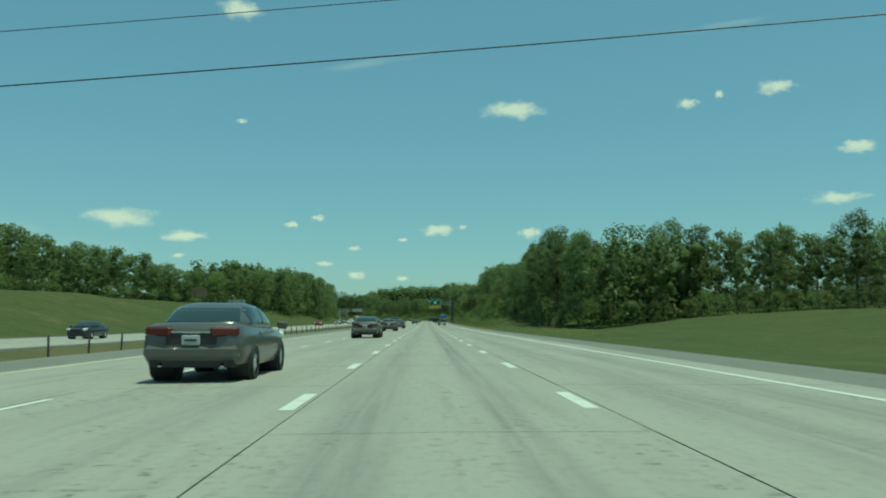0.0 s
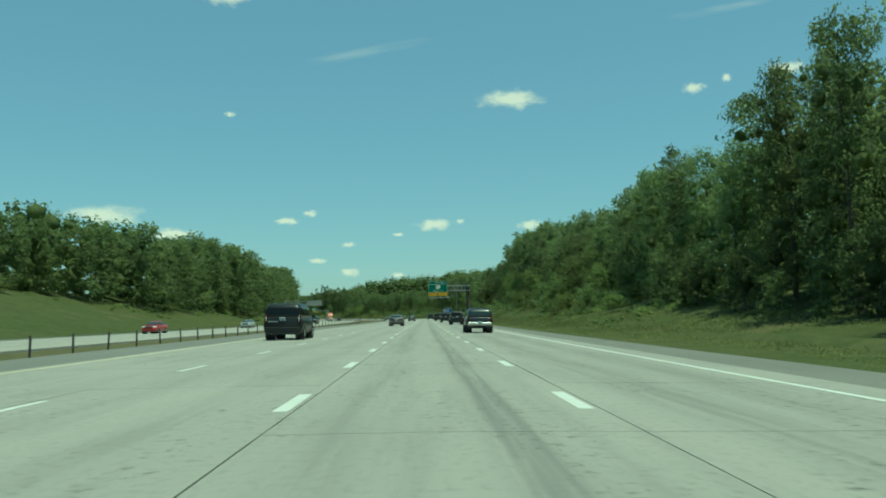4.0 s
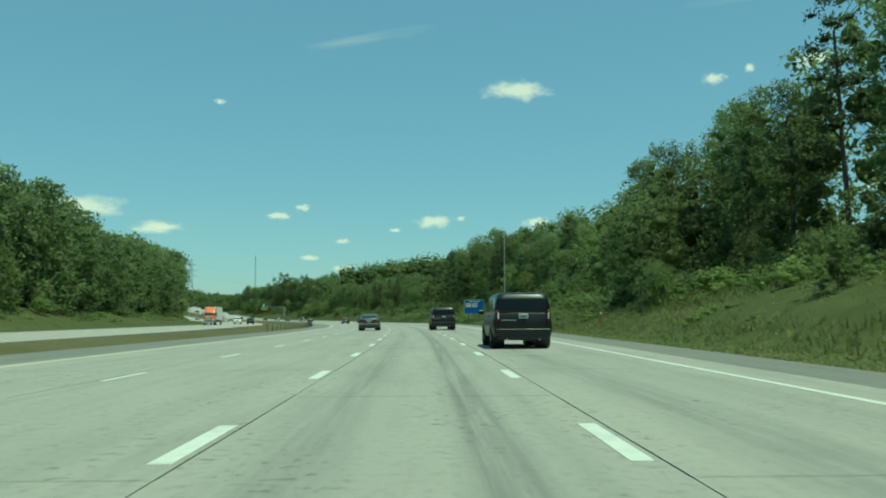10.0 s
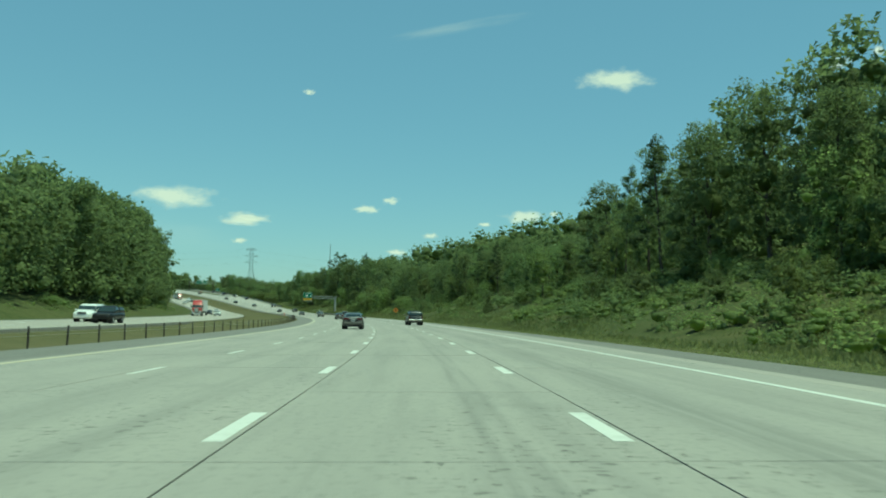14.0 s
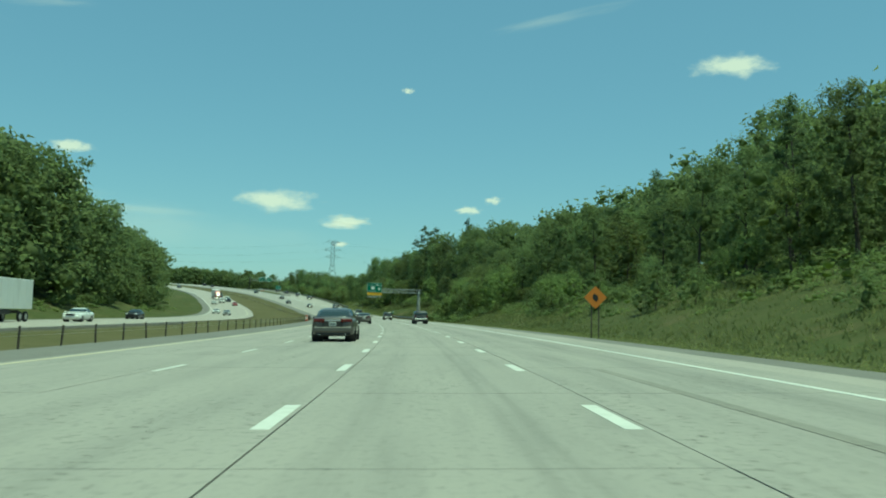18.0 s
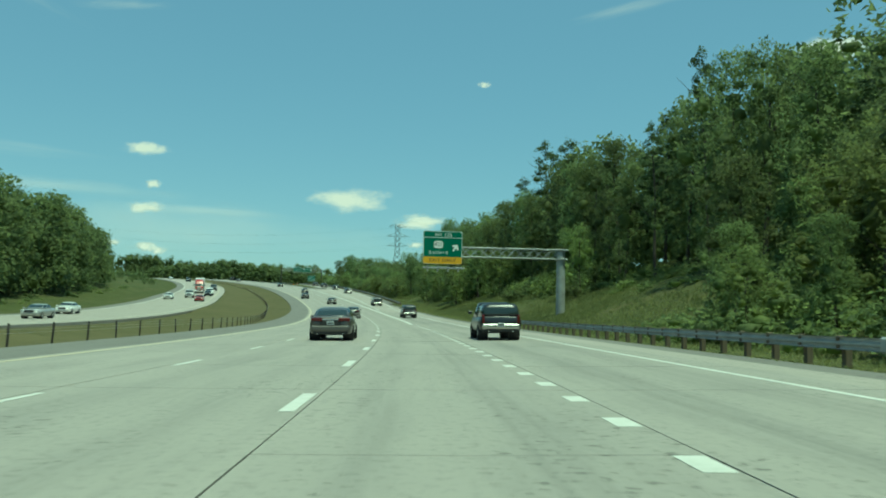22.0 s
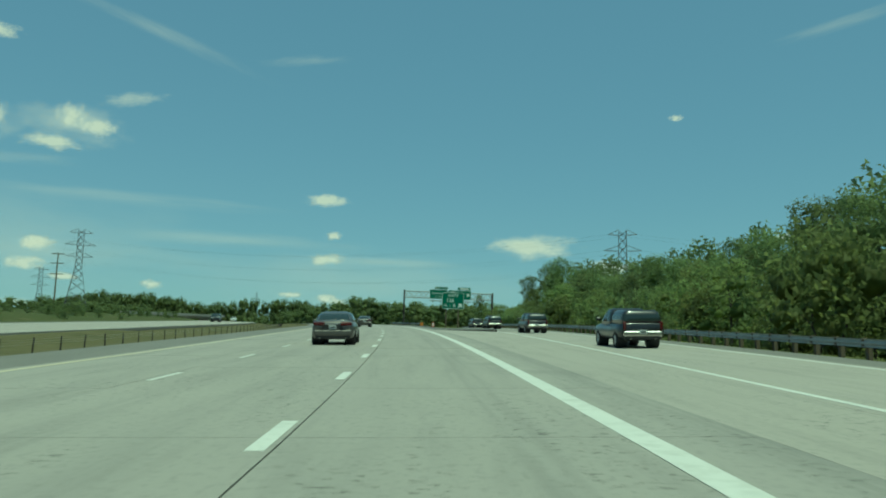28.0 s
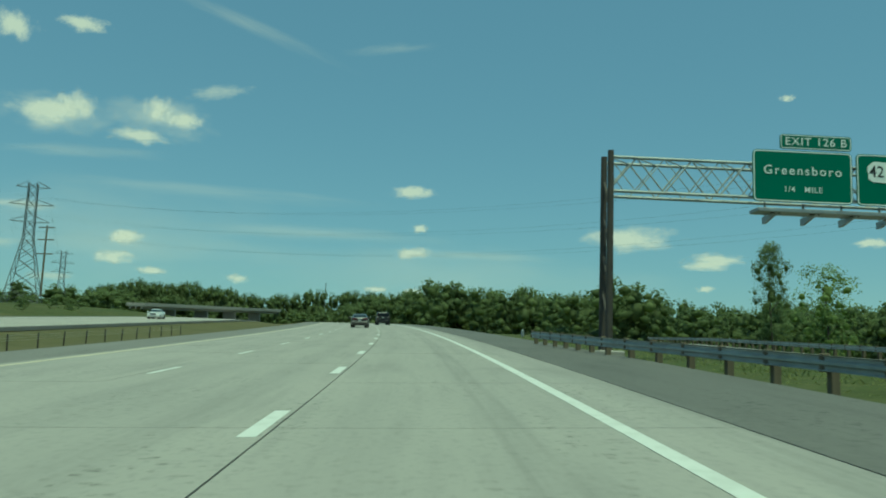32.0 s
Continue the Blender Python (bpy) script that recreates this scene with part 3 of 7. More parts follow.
# rubber left by braking tyres, and weathered patches
marks = thing("tyre_marks", Matrix(), "dark rubber skid marks and stains on the concrete", "tyre marks", kind="structure")
for s0, s1, ua, ub, w in ((498.5, 513, 3.5, 3.1, .09), (506, 530, 3.15, 3.6, .04), (684, 703, 3.66, 3.55, .11), (352, 385, 2.55, 2.9, .05), (420, 446, 2.5, 3.0, .022), (422, 436, .8, 1.1, .03), (431.5, 439, 3.45, 3.65, .07), (1206, 1222, -.14, -.02, .14), (1206, 1221.5, .2, .05, .16), (1209, 1219, .98, .45, .06), (1208, 1215, 1.92, 1.58, .12), (1215, 1219.5, 2.2, 1.7, .08), (1207, 1215.5, 2.9, 2.1, .09)):
    strip("skid_mark", s0, s1, lambda s: ua + (ub - ua) * ((s - s0) / (s1 - s0)) ** 1.3 - w, lambda s: ua + (ub - ua) * ((s - s0) / (s1 - s0)) ** 1.3 + w, lambda s, u: plane(s, u) + 0.003 + (ramp_drop(s) * np.clip((u - 3.25) / np.maximum(ramp_left(s) - 3.25, .1), 0, 1) if s0 > 1050 else 0), SKID, marks, 1.0, 0.0025)
arc = lambda s: lerp(s, (1186.4, 2.4), (1187.2, 1.0), (1188.2, -.5), (1189.5, -1.9), (1191.5, -3.1), (1194, -3.9), (1197, -4.0), (1200, -3.3))
strip("skid_mark", 1186.4, 1200, lambda s: arc(s) - lerp(s, (1187, .22), (1194, .10)), lambda s: arc(s) + lerp(s, (1187, .22), (1194, .10)), lane_height(0.003), PATCH, marks, 0.4, 0.0025)
for s0, s1, ua, ub in ((23, 25.5, -3.9, -2.3), (815, 826, -4.6, -3.0), (962, 970, -3.6, -2.6), (968, 969, .3, .9), (738, 739, -3.4, -2.2), (1158, 1161, 2.1, 3.0)):
    strip("stain", s0, s1, lambda s: ua + .5 * np.abs((s - s0) / (s1 - s0) - .5) + .05 * np.sin(s * 3), lambda s: ub - .5 * np.abs((s - s0) / (s1 - s0) - .5) + .05 * np.cos(s * 4), lambda s, u: plane(s, u) + 0.003 + (ramp_drop(s) * np.clip((u - 3.25) / np.maximum(ramp_left(s) - 3.25, .1), 0, 1) if s0 > 1050 else 0), PATCH, marks, 0.4, 0.0025)

# broken lines: the dashes' near ends lie at these stations, with this many spaces in between
DASH = ((-25.5, 0), (10.3, 4), (243.3, 30), (333.3, 40), (351.2, 42), (503.1, 59), (576.6, 67), (711.4, 82), (730.0, 84), (882.8, 101), (965.3, 110), (1074.7, 122), (1165.3, 132), (1227.4, 139), (1430, 161), (1690, 190))


def dash_station(k):
    return float(np.interp(k, [r[1] for r in DASH], [r[0] for r in DASH]))


def dashes(name, u, wide, long, stations):
    line = thing("lane_line", Matrix(), name, "road marking", kind="structure")
    for s in stations:
        strip("dash", s, s + long, u - wide / 2, u + wide / 2, lane_height(0.004), WHITE, line, 2.0, 0.003)
    return line


dashes("broken white lane line on worn concrete", L1 + 0.0, 0.19, 2.3, [dash_station(k) for k in range(0, 186)])
dashes("thin broken white line between the fast lanes", L2, 0.12, 2.3, [dash_station(k - 0.03) for k in range(0, 186)])
dashes("broken white lane line beside the exit lane", R1, 0.19, 2.3, [dash_station(k) for k in range(0, 85)])
dashes("short wide dotted white line before the exit", R1, 0.26, 0.75, [dash_station(k / 3.5) for k in range(298, 374) if dash_station(k / 3.5) < 917])
dashes("broken white line on the far carriageway", 0, 0.0, 0.0, [])
far_line = bpy.data.objects["lane_line.004"]
for row in (5.2, 8.9):
    for k in range(30, 104):
        s = dash_station(k + row / 9)
        strip("dash", s, s + 2.3, lambda q: opp_near(q) - row - 0.07, lambda q: opp_near(q) - row + 0.07, lambda q, u: opp_rel(q) + 0.004, WHITE, far_line, 2.4, 0.003)

# ---------------------------------------------------------------- ground
_us = np.unique(np.r_[-1300, -1000, -800, -600, -480, -380, -300, -240, -200, -170, np.arange(-150, -60, 6), np.arange(-60, -12.9, 1.5), -13.0, -12.92, -12.7, -8, -2, 3, 4.6, 5.2, 6, 7, 8, 8.9, 9.1, 9.15, 9.6, np.arange(10, 34, 1.0), np.arange(34, 70, 3), 75, 82, 90, 100, 115, 135, 160, 200, 250, 320, 400, 520, 700, 900, 1300])
_gs = np.r_[-500, -400, -300, -200, np.arange(-150, 1480, 6), 1500, 1540, 1580, 1640, 1700, 1800, 1900, 2050, 2200, 2400, 2700, 3000]
_S, _U = np.meshgrid(_gs, _us, indexing="ij")
_Z = land(_S, _U)
_rough = np.array([noise.noise(Vector((s * 0.035, u * 0.05, 0))) for s, u in zip(_S.ravel(), _U.ravel())]).reshape(_S.shape)
_off = (_U > main_right(_S) + 6) | (_U < opp_near(_S) - OPP_WIDE - 6)
_Z = _Z + np.where(_off, _rough * 0.9, 0)
_V = spot(_S, _U, _Z).reshape(-1, 3)
_c = len(_us)
ground = mesh_object("ground", _V, [(i * _c + k, i * _c + k + 1, (i + 1) * _c + k + 1, (i + 1) * _c + k) for i in range(len(_gs) - 1) for k in range(_c - 1)], GRASS, smooth=True)
ground.data.materials.append(DRY)
_mid = ((_U[:-1, :-1] < -12.95) & (_U[:-1, :-1] > opp_near(_S[:-1, :-1]) - 1)).ravel()
ground.data.polygons.foreach_set("material_index", _mid.astype(np.int32))
tagged(ground, "mown roadside grass over verges, banks and median", "ground", kind="structure")

# ---------------------------------------------------------------- trees
def leaf_material(name, colour, other, bright, through=0.5, relief=0.10):
    """Leaves: tone by spray, by clump and by tree, fine leafy relief, and some light through them."""
    m = bpy.data.materials.new(name)
    m.use_nodes = True
    n, l = m.node_tree.nodes, m.node_tree.links
    b = n["Principled BSDF"]
    b.inputs["Roughness"].default_value = 0.65
    b.inputs["Specular IOR Level"].default_value = 0.18
    geo, oi, tc = n.new("ShaderNodeNewGeometry"), n.new("ShaderNodeObjectInfo"), n.new("ShaderNodeTexCoord")

    def noise_at(scale, detail):
        nz = n.new("ShaderNodeTexNoise")
        nz.inputs["Scale"].default_value, nz.inputs["Detail"].default_value = scale, detail
        l.new(tc.outputs["Object"], nz.inputs["Vector"])
        return nz.outputs["Fac"]

    def plus(a, b_, k=1.0):
        q = n.new("ShaderNodeMath")
        q.operation = "MULTIPLY_ADD"
        l.new(b_, q.inputs[0])
        q.inputs[1].default_value = k
        l.new(a, q.inputs[2])
        return q.outputs[0]

    fine = noise_at(3.2, 4)
    total = plus(plus(noise_at(0.35, 2), geo.outputs["Random Per Island"], 0.45), fine, 0.9)
    mr = n.new("ShaderNodeMapRange")
    mr.inputs["From Min"].default_value, mr.inputs["From Max"].default_value = 0.75, 1.6
    l.new(total, mr.inputs["Value"])
    ramp = n.new("ShaderNodeValToRGB")
    ramp.color_ramp.elements[0].color = (*colour, 1)
    ramp.color_ramp.elements[1].color = (*bright, 1)
    mid = ramp.color_ramp.elements.new(0.5)
    mid.color = (*other, 1)
    l.new(mr.outputs[0], ramp.inputs[0])
    hs = n.new("ShaderNodeHueSaturation")
    vm = n.new("ShaderNodeMapRange")
    vm.inputs["To Min"].default_value, vm.inputs["To Max"].default_value = 0.70, 1.28
    hm = n.new("ShaderNodeMapRange")
    hm.inputs["To Min"].default_value, hm.inputs["To Max"].default_value = 0.485, 0.512
    l.new(oi.outputs["Random"], vm.inputs["Value"])
    l.new(oi.outputs["Random"], hm.inputs["Value"])
    l.new(vm.outputs[0], hs.inputs["Value"])
    l.new(hm.outputs[0], hs.inputs["Hue"])
    l.new(ramp.outputs[0], hs.inputs["Color"])
    l.new(hs.outputs[0], b.inputs["Base Color"])
    if relief:
        bp = n.new("ShaderNodeBump")
        bp.inputs["Strength"].default_value, bp.inputs["Distance"].default_value = 0.9, relief
        l.new(fine, bp.inputs["Height"])
        l.new(bp.outputs[0], b.inputs["Normal"])
    tr = n.new("ShaderNodeBsdfTranslucent")
    lit = n.new("ShaderNodeHueSaturation")
    lit.inputs["Value"].default_value = 2.0
    l.new(hs.outputs[0], lit.inputs["Color"])
    l.new(lit.outputs[0], tr.inputs["Color"])
    mx = n.new("ShaderNodeMixShader")
    mx.inputs[0].default_value = through
    l.new(b.outputs[0], mx.inputs[1])
    l.new(tr.outputs[0], mx.inputs[2])
    l.new(mx.outputs[0], n["Material Output"].inputs["Surface"])
    return m


LEAF = leaf_material("broad leaves", (0.092, 0.118, 0.053), (0.130, 0.158, 0.066), (0.168, 0.196, 0.080))
LEAF_LIGHT = leaf_material("young light leaves", (0.112, 0.138, 0.052), (0.150, 0.178, 0.064), (0.188, 0.214, 0.080))
NEEDLE = leaf_material("pine needles", (0.052, 0.070, 0.036), (0.080, 0.102, 0.048), (0.112, 0.136, 0.062))
BLADE = leaf_material("grass blades", (0.098, 0.108, 0.042), (0.128, 0.134, 0.054), (0.165, 0.160, 0.074), 0.5, 0)
DRY_BLADE = leaf_material("dry grass blades", (0.092, 0.088, 0.040), (0.120, 0.110, 0.052), (0.155, 0.138, 0.070), 0.5, 0)
BARK = material("grey bark", (0.09, 0.075, 0.06), 0.95, spots=[(6, .4, .7, (.05, .042, .035), .7, (1, 1, .2))], bump=0.6, bump_scale=12)


def ico(sub):
    bm = bmesh.new()
    bmesh.ops.create_icosphere(bm, subdivisions=sub, radius=1.0)
    v = np.array([x.co[:] for x in bm.verts])
    f = np.array([[y.index for y in x.verts] for x in bm.faces])
    bm.free()
    return v, f


ICO1, ICO2 = ico(1), ico(2)


def leafy(rng, lobes, cards, size, core=0.37, up=0.25, sub=ICO2, leaves=3):
    """Lobes (x, y, z, radius, flattening): dense lumpy boughs set all over with small leaf sprays."""
    V, F = [], []
    n = 0
    cv, cf = sub
    high_up = np.sort([b[2] for b in lobes])[-1 - len(lobes) // 6]      # the topmost boughs are thinner
    for x, y, z, r, fl in lobes:
        seed = Vector(rng.uniform(-50, 50, 3))
        lump = np.array([1 + 0.60 * noise.noise(Vector(v) * 1.7 + seed) + 0.32 * rng.uniform(-1, 1) for v in cv])[:, None]
        k = core * (0.4 if z > high_up else 1.0)
        V.append(cv * lump * (r * k, r * k, r * k * fl) + (x, y, z))
        F.append(cf + n)
        n += len(cv)
    L = np.array(lobes)
    w = L[:, 3] ** 2 * np.where(L[:, 2] > high_up, 2.3, 1.0)
    pick = rng.choice(len(L), cards, p=w / w.sum())
    d = rng.standard_normal((cards, 3))
    d[:, 2] += up * 1.2
    d /= np.linalg.norm(d, axis=1)[:, None]
    c = L[pick, :3] + d * (L[pick, 3] * rng.uniform(0.42, 1.10, cards))[:, None] * np.stack([np.ones(cards), np.ones(cards), L[pick, 4]], 1)
    # drop sprays that lie deep inside another lobe
    inside = np.zeros(cards, bool)
    for x, y, z, r, fl in lobes:
        q = (c - (x, y, z)) / (r, r, r * fl)
        inside |= (q ** 2).sum(1) < 0.26
    c, d = c[~inside], d[~inside]
    k = len(c)
    nrm = d + rng.standard_normal((k, 3)) * 0.5
    nrm /= np.linalg.norm(nrm, axis=1)[:, None]
    a = np.cross(nrm, rng.standard_normal((k, 3)))
    a /= np.linalg.norm(a, axis=1)[:, None]
    b = np.cross(nrm, a)
    h = (size * rng.uniform(0.6, 1.2, k))[:, None]
    e = nrm * h * 0.28
    for _ in range(leaves):
        t = rng.uniform(0, 6.28, (k, 1))
        along = a * np.cos(t) + b * np.sin(t)
        across = b * np.cos(t) - a * np.sin(t)
        o = c + along * h * rng.uniform(-1.1, .7, (k, 1)) + across * h * rng.uniform(-.8, .8, (k, 1)) + e * rng.uniform(-2.5, 2.5, (k, 1))
        g = h * (0.85 if leaves > 1 else 1.2)
        V.append(np.stack([o - across * g * .32, o + across * g * .32 + e * .4, o + along * g * .85 + e * rng.uniform(-1.2, 1.2, (k, 1))], 1).reshape(-1, 3))
        F.append(n + np.arange(3 * k).reshape(-1, 3))
        n += 3 * k
    return np.concatenate(V), np.concatenate(F)


def broad_lobes(rng, high, wide, low, few=22):
    out = []
    count = int(rng.integers(few, few + 7)) + (6 if few > 15 else 0)
    for k in range(count):
        q = (k + 0.5) / count
        z = high * (low + (0.93 - low) * q)
        prof = math.sin(math.pi * (0.25 + 0.58 * q)) ** 0.6
        ang = k * 2.4 + rng.uniform(-.5, .5)
        dist = wide * prof * rng.uniform(0.2, 0.82)
        r = wide * rng.uniform(0.17, 0.38) * (1.08 - 0.22 * q) * (1.0 if few > 15 else 1.25)
        out.append((dist * math.cos(ang), dist * math.sin(ang), z, r, rng.uniform(.75, 1.05)))
    out.append((wide * .12, 0, high * 0.89, wide * 0.34, 1.0))
    out.append((0, 0, high * 0.50, wide * 0.55, 1.5))
    out.append((0, 0, high * 0.75, wide * 0.38, 1.2))
    return out


def pine_lobes(rng, high, wide, low):
    out = []
    for k in range(24):
        q = (k + 0.5) / 24
        z = high * (low + (0.97 - low) * q)
        ang = k * 2.4 + rng.uniform(-.6, .6)
        dist = wide * (1.0 - 0.8 * q) * rng.uniform(0.45, 0.95)
        out.append((dist * math.cos(ang), dist * math.sin(ang), z, wide * rng.uniform(.22, .36) * (1.1 - .5 * q), .5))
    out.append((0, 0, high * .97, wide * .16, 1.6))
    return out


def shrub_lobes(rng, high, wide):
    out = []
    for k in range(11):
        ang, q = k * 2.4, rng.uniform(0, 1)
        out.append((wide * .6 * q * math.cos(ang), wide * .6 * q * math.sin(ang), high * rng.uniform(.25, .75) * (1.15 - .6 * q), wide * rng.uniform(.22, .45), rng.uniform(.7, 1.1)))
    return out


def trunk_mesh(rng, high, girth):
    """A tapered, slightly bent trunk with a few limbs."""
    bm = bmesh.new()
    p, r = Vector((0, 0, -0.6)), girth
    for k in range(4):
        q = p + Vector((rng.uniform(-.25, .25), rng.uniform(-.25, .25), high * 0.2))
        rod(bm, p, q, r, r * 0.78, 7)
        if k > 0:
            for _ in range(2):
                a = rng.uniform(0, 6.28)
                rod(bm, q, q + Vector((math.cos(a) * high * .13, math.sin(a) * high * .13, high * .12)), r * 0.4, r * 0.12, 5)
        p, r = q, r * 0.78
    me = bpy.data.meshes.new("trunk")
    bm.to_mesh(me)
    bm.free()
    me.materials.append(BARK)
    return me


def crown_mesh(V, F, mat):
    me = bpy.data.meshes.new("crown")
    me.vertices.add(len(V))
    me.vertices.foreach_set("co", V.astype(np.float32).ravel())
    me.loops.add(len(F) * 3)
    me.loops.foreach_set("vertex_index", F.astype(np.int32).ravel())
    me.polygons.add(len(F))
    me.polygons.foreach_set("loop_start", np.arange(0, len(F) * 3, 3, dtype=np.int32))
    me.polygons.foreach_set("loop_total", np.full(len(F), 3, dtype=np.int32))
    me.polygons.foreach_set("use_smooth", np.ones(len(F), dtype=bool))
    me.materials.append(mat)
    me.update(calc_edges=True)
    return me


rng = np.random.default_rng(7)
TREES, ACROSS = [], []
for k in range(7):
    high, wide = 17.0, rng.uniform(4.4, 5.8)
    V, F = leafy(rng, broad_lobes(rng, high, wide, 0.12), 3000, 0.34, sub=ICO1)
    TREES.append(("broad", trunk_mesh(rng, high, 0.26), crown_mesh(V, F, LEAF)))
for k in range(4):
    V, F = leafy(rng, broad_lobes(rng, 17.0, rng.uniform(4.6, 5.6), 0.10), 2500, 0.52, sub=ICO1, leaves=1)
    ACROSS.append((V, F))
for k in range(2):
    V, F = leafy(rng, pine_lobes(rng, 19.0, 3.8, 0.30), 1500, 0.36, core=0.5, up=0.6, sub=ICO1)
    TREES.append(("pine", trunk_mesh(rng, 19.0, 0.24), crown_mesh(V, F, NEEDLE)))
for k in range(3):
    V, F = leafy(rng, broad_lobes(rng, 9.0, 3.6, 0.06), 1350, 0.27, sub=ICO1)
    TREES.append(("light", trunk_mesh(rng, 9.0, 0.14), crown_mesh(V, F, LEAF_LIGHT)))
SHRUBS = [crown_mesh(*leafy(rng, shrub_lobes(rng, 3.0, 2.6), 460, 0.25, core=0.34, sub=ICO1), mat) for mat in (LEAF, LEAF_LIGHT, LEAF, LEAF_LIGHT)]

TREE_LABEL = {"broad": "tall broad-leaved tree in full summer leaf at the wood's edge", "pine": "dark pine with ragged layered branches among broad-leaved trees", "light": "young light-green tree on the grassy bank"}
TREE_GROUP = {"broad": "trees at the roadside woods", "pine": "pines in the roadside woods", "light": "young trees on the banks"}


def plant(kind, s, u, scale, turn, wide=1.0, sink=0.3):
    picks = [t for t in TREES if t[0] == kind]
    _, trunk, crown = picks[int(rng.integers(len(picks)))]
    p = spot(s, u, float(land(s, u)) - sink)
    ob = thing("tree", pose(*map(float, p), rng.uniform(-3, 3), rng.uniform(-3, 3), turn) @ Matrix.Diagonal((scale * wide, scale * wide, scale, 1)), TREE_LABEL[kind], "tree", TREE_GROUP[kind])
    for n, me in (("trunk", trunk), ("crown", crown)):
        c = new(n, me)
        c.parent = ob
    return ob


def wood_edge_r(s):
    """How far the first trees stand behind the pavement's right edge."""
    return lerp(s, (150, 17.5), (200, 17), (260, 16), (330, 17), (400, 19), (460, 17), (500, 17), (560, 20), (700, 18), (850, 15), (880, 17), (900, 19), (940, 19), (960, 18.5), (1010, 18.5), (1040, 15), (1100, 9), (1150, 13), (1240, 15))


def wood_edge_l(s):
    return lerp(s, (0, 46), (200, 44), (280, 30), (330, 16), (420, 13), (700, 13), (900, 14), (1080, 18), (1135, 22))


def tall_r(s):
    """How high the first trees of the right-hand wood reach."""
    return lerp(s, (150, 21.5), (164, 20.5), (182, 20), (212, 18), (242, 14.5), (272, 11.5), (302, 11), (347, 12), (362, 14.5), (385, 19), (407, 19), (437, 17.5), (447, 13.5), (467, 14), (482, 10), (497, 11.5), (512, 8), (527, 12), (542, 12), (557, 15.5), (572, 16), (587, 13.5), (602, 16), (634, 15.5), (645, 12), (655, 8), (677, 8.4), (692, 10), (707, 12.5), (722, 13), (737, 11.5), (752, 12.5), (767, 10.5), (782, 9), (797, 12), (812, 13), (827, 12), (842, 10.5), (857, 11), (872, 13.7), (887, 14), (902, 17), (913, 22), (920, 22), (930, 17), (947, 18.5), (962, 20.5), (977, 20), (992, 19), (1007, 17), (1022, 16.5), (1037, 18), (1053, 19.5), (1064, 13), (1082, 13), (1097, 10.5), (1112, 13.5), (1142, 12.2), (1172, 12.5), (1187, 11), (1202, 13.5), (1217, 15), (1240, 17.5), (1258, 17.5), (1280, 13))


def back_r(s):
    """How high the wood behind reaches over the ground at its edge."""
    return lerp(s, (150, 19), (260, 16.5), (290, 17), (350, 16.5), (392, 21), (415, 22), (440, 17.5), (470, 16), (512, 15), (527, 17), (590, 19.5), (605, 20), (620, 17.5), (640, 12.5), (660, 11), (692, 14), (722, 14), (752, 15.5), (790, 13.5), (842, 16), (857, 16), (902, 21), (917, 22), (947, 20.5), (962, 23.5), (977, 24), (992, 20), (1037, 19.5), (1067, 14.5), (1112, 15), (1142, 14.5), (1187, 13.5), (1202, 15.5), (1232, 17), (1264, 13))


def tall_l(s):
    return lerp(s, (0, 15), (150, 14), (242, 13), (257, 10), (275, 11), (302, 16), (347, 17.5), (392, 20), (407, 20), (425, 16.5), (437, 17), (482, 17.5), (512, 20), (532, 20), (545, 18), (572, 17), (632, 19), (677, 20.5), (722, 25), (752, 26.5), (797, 27.5), (842, 26.5), (857, 23.5), (880, 21), (905, 18.5), (917, 17), (932, 21.5), (962, 23), (992, 22), (1007, 19.5), (1022, 21.5), (1052, 20.5), (1097, 18.5), (1112, 15.5), (1127, 16), (1140, 13))


FAR_KINDS = []
for k in range(5):
    FAR_KINDS.append(leafy(rng, broad_lobes(rng, 17.0, 5.2, 0.03, 12), 480, 0.7, core=0.74, sub=ICO1, leaves=1))
for k in range(4):
    FAR_KINDS.append(leafy(rng, broad_lobes(rng, 17.0, 5.2, 0.03, 10), 230, 0.85, core=0.78, sub=ICO1, leaves=1))
MIDDLE = [leafy(rng, broad_lobes(rng, 17.0, 5.2, 0.05, 14), 1000, 0.56, core=0.43, sub=ICO1, leaves=1) for _ in range(4)]
far_cells = {}


def far_tree(s, u, high, wide=1.0, hidden=False, kinds=None):
    """A tree of the woods behind, gathered by stretches."""
    V, F = kinds[int(rng.integers(len(kinds)))] if kinds else FAR_KINDS[int(rng.integers(5)) if not hidden else 5 + int(rng.integers(4))]
    a, k = rng.uniform(0, 6.28), high / 17.0
    c, q = math.cos(a), math.sin(a)
    W = np.stack([(V[:, 0] * c - V[:, 1] * q) * k * wide, (V[:, 0] * q + V[:, 1] * c) * k * wide, V[:, 2] * k], 1) + spot(s, u, float(land(s, u)) - 0.4)
    cell = far_cells.setdefault(0, [[], [], 0])
    cell[0].append(W)
    cell[1].append(F + cell[2])
    cell[2] += len(W)


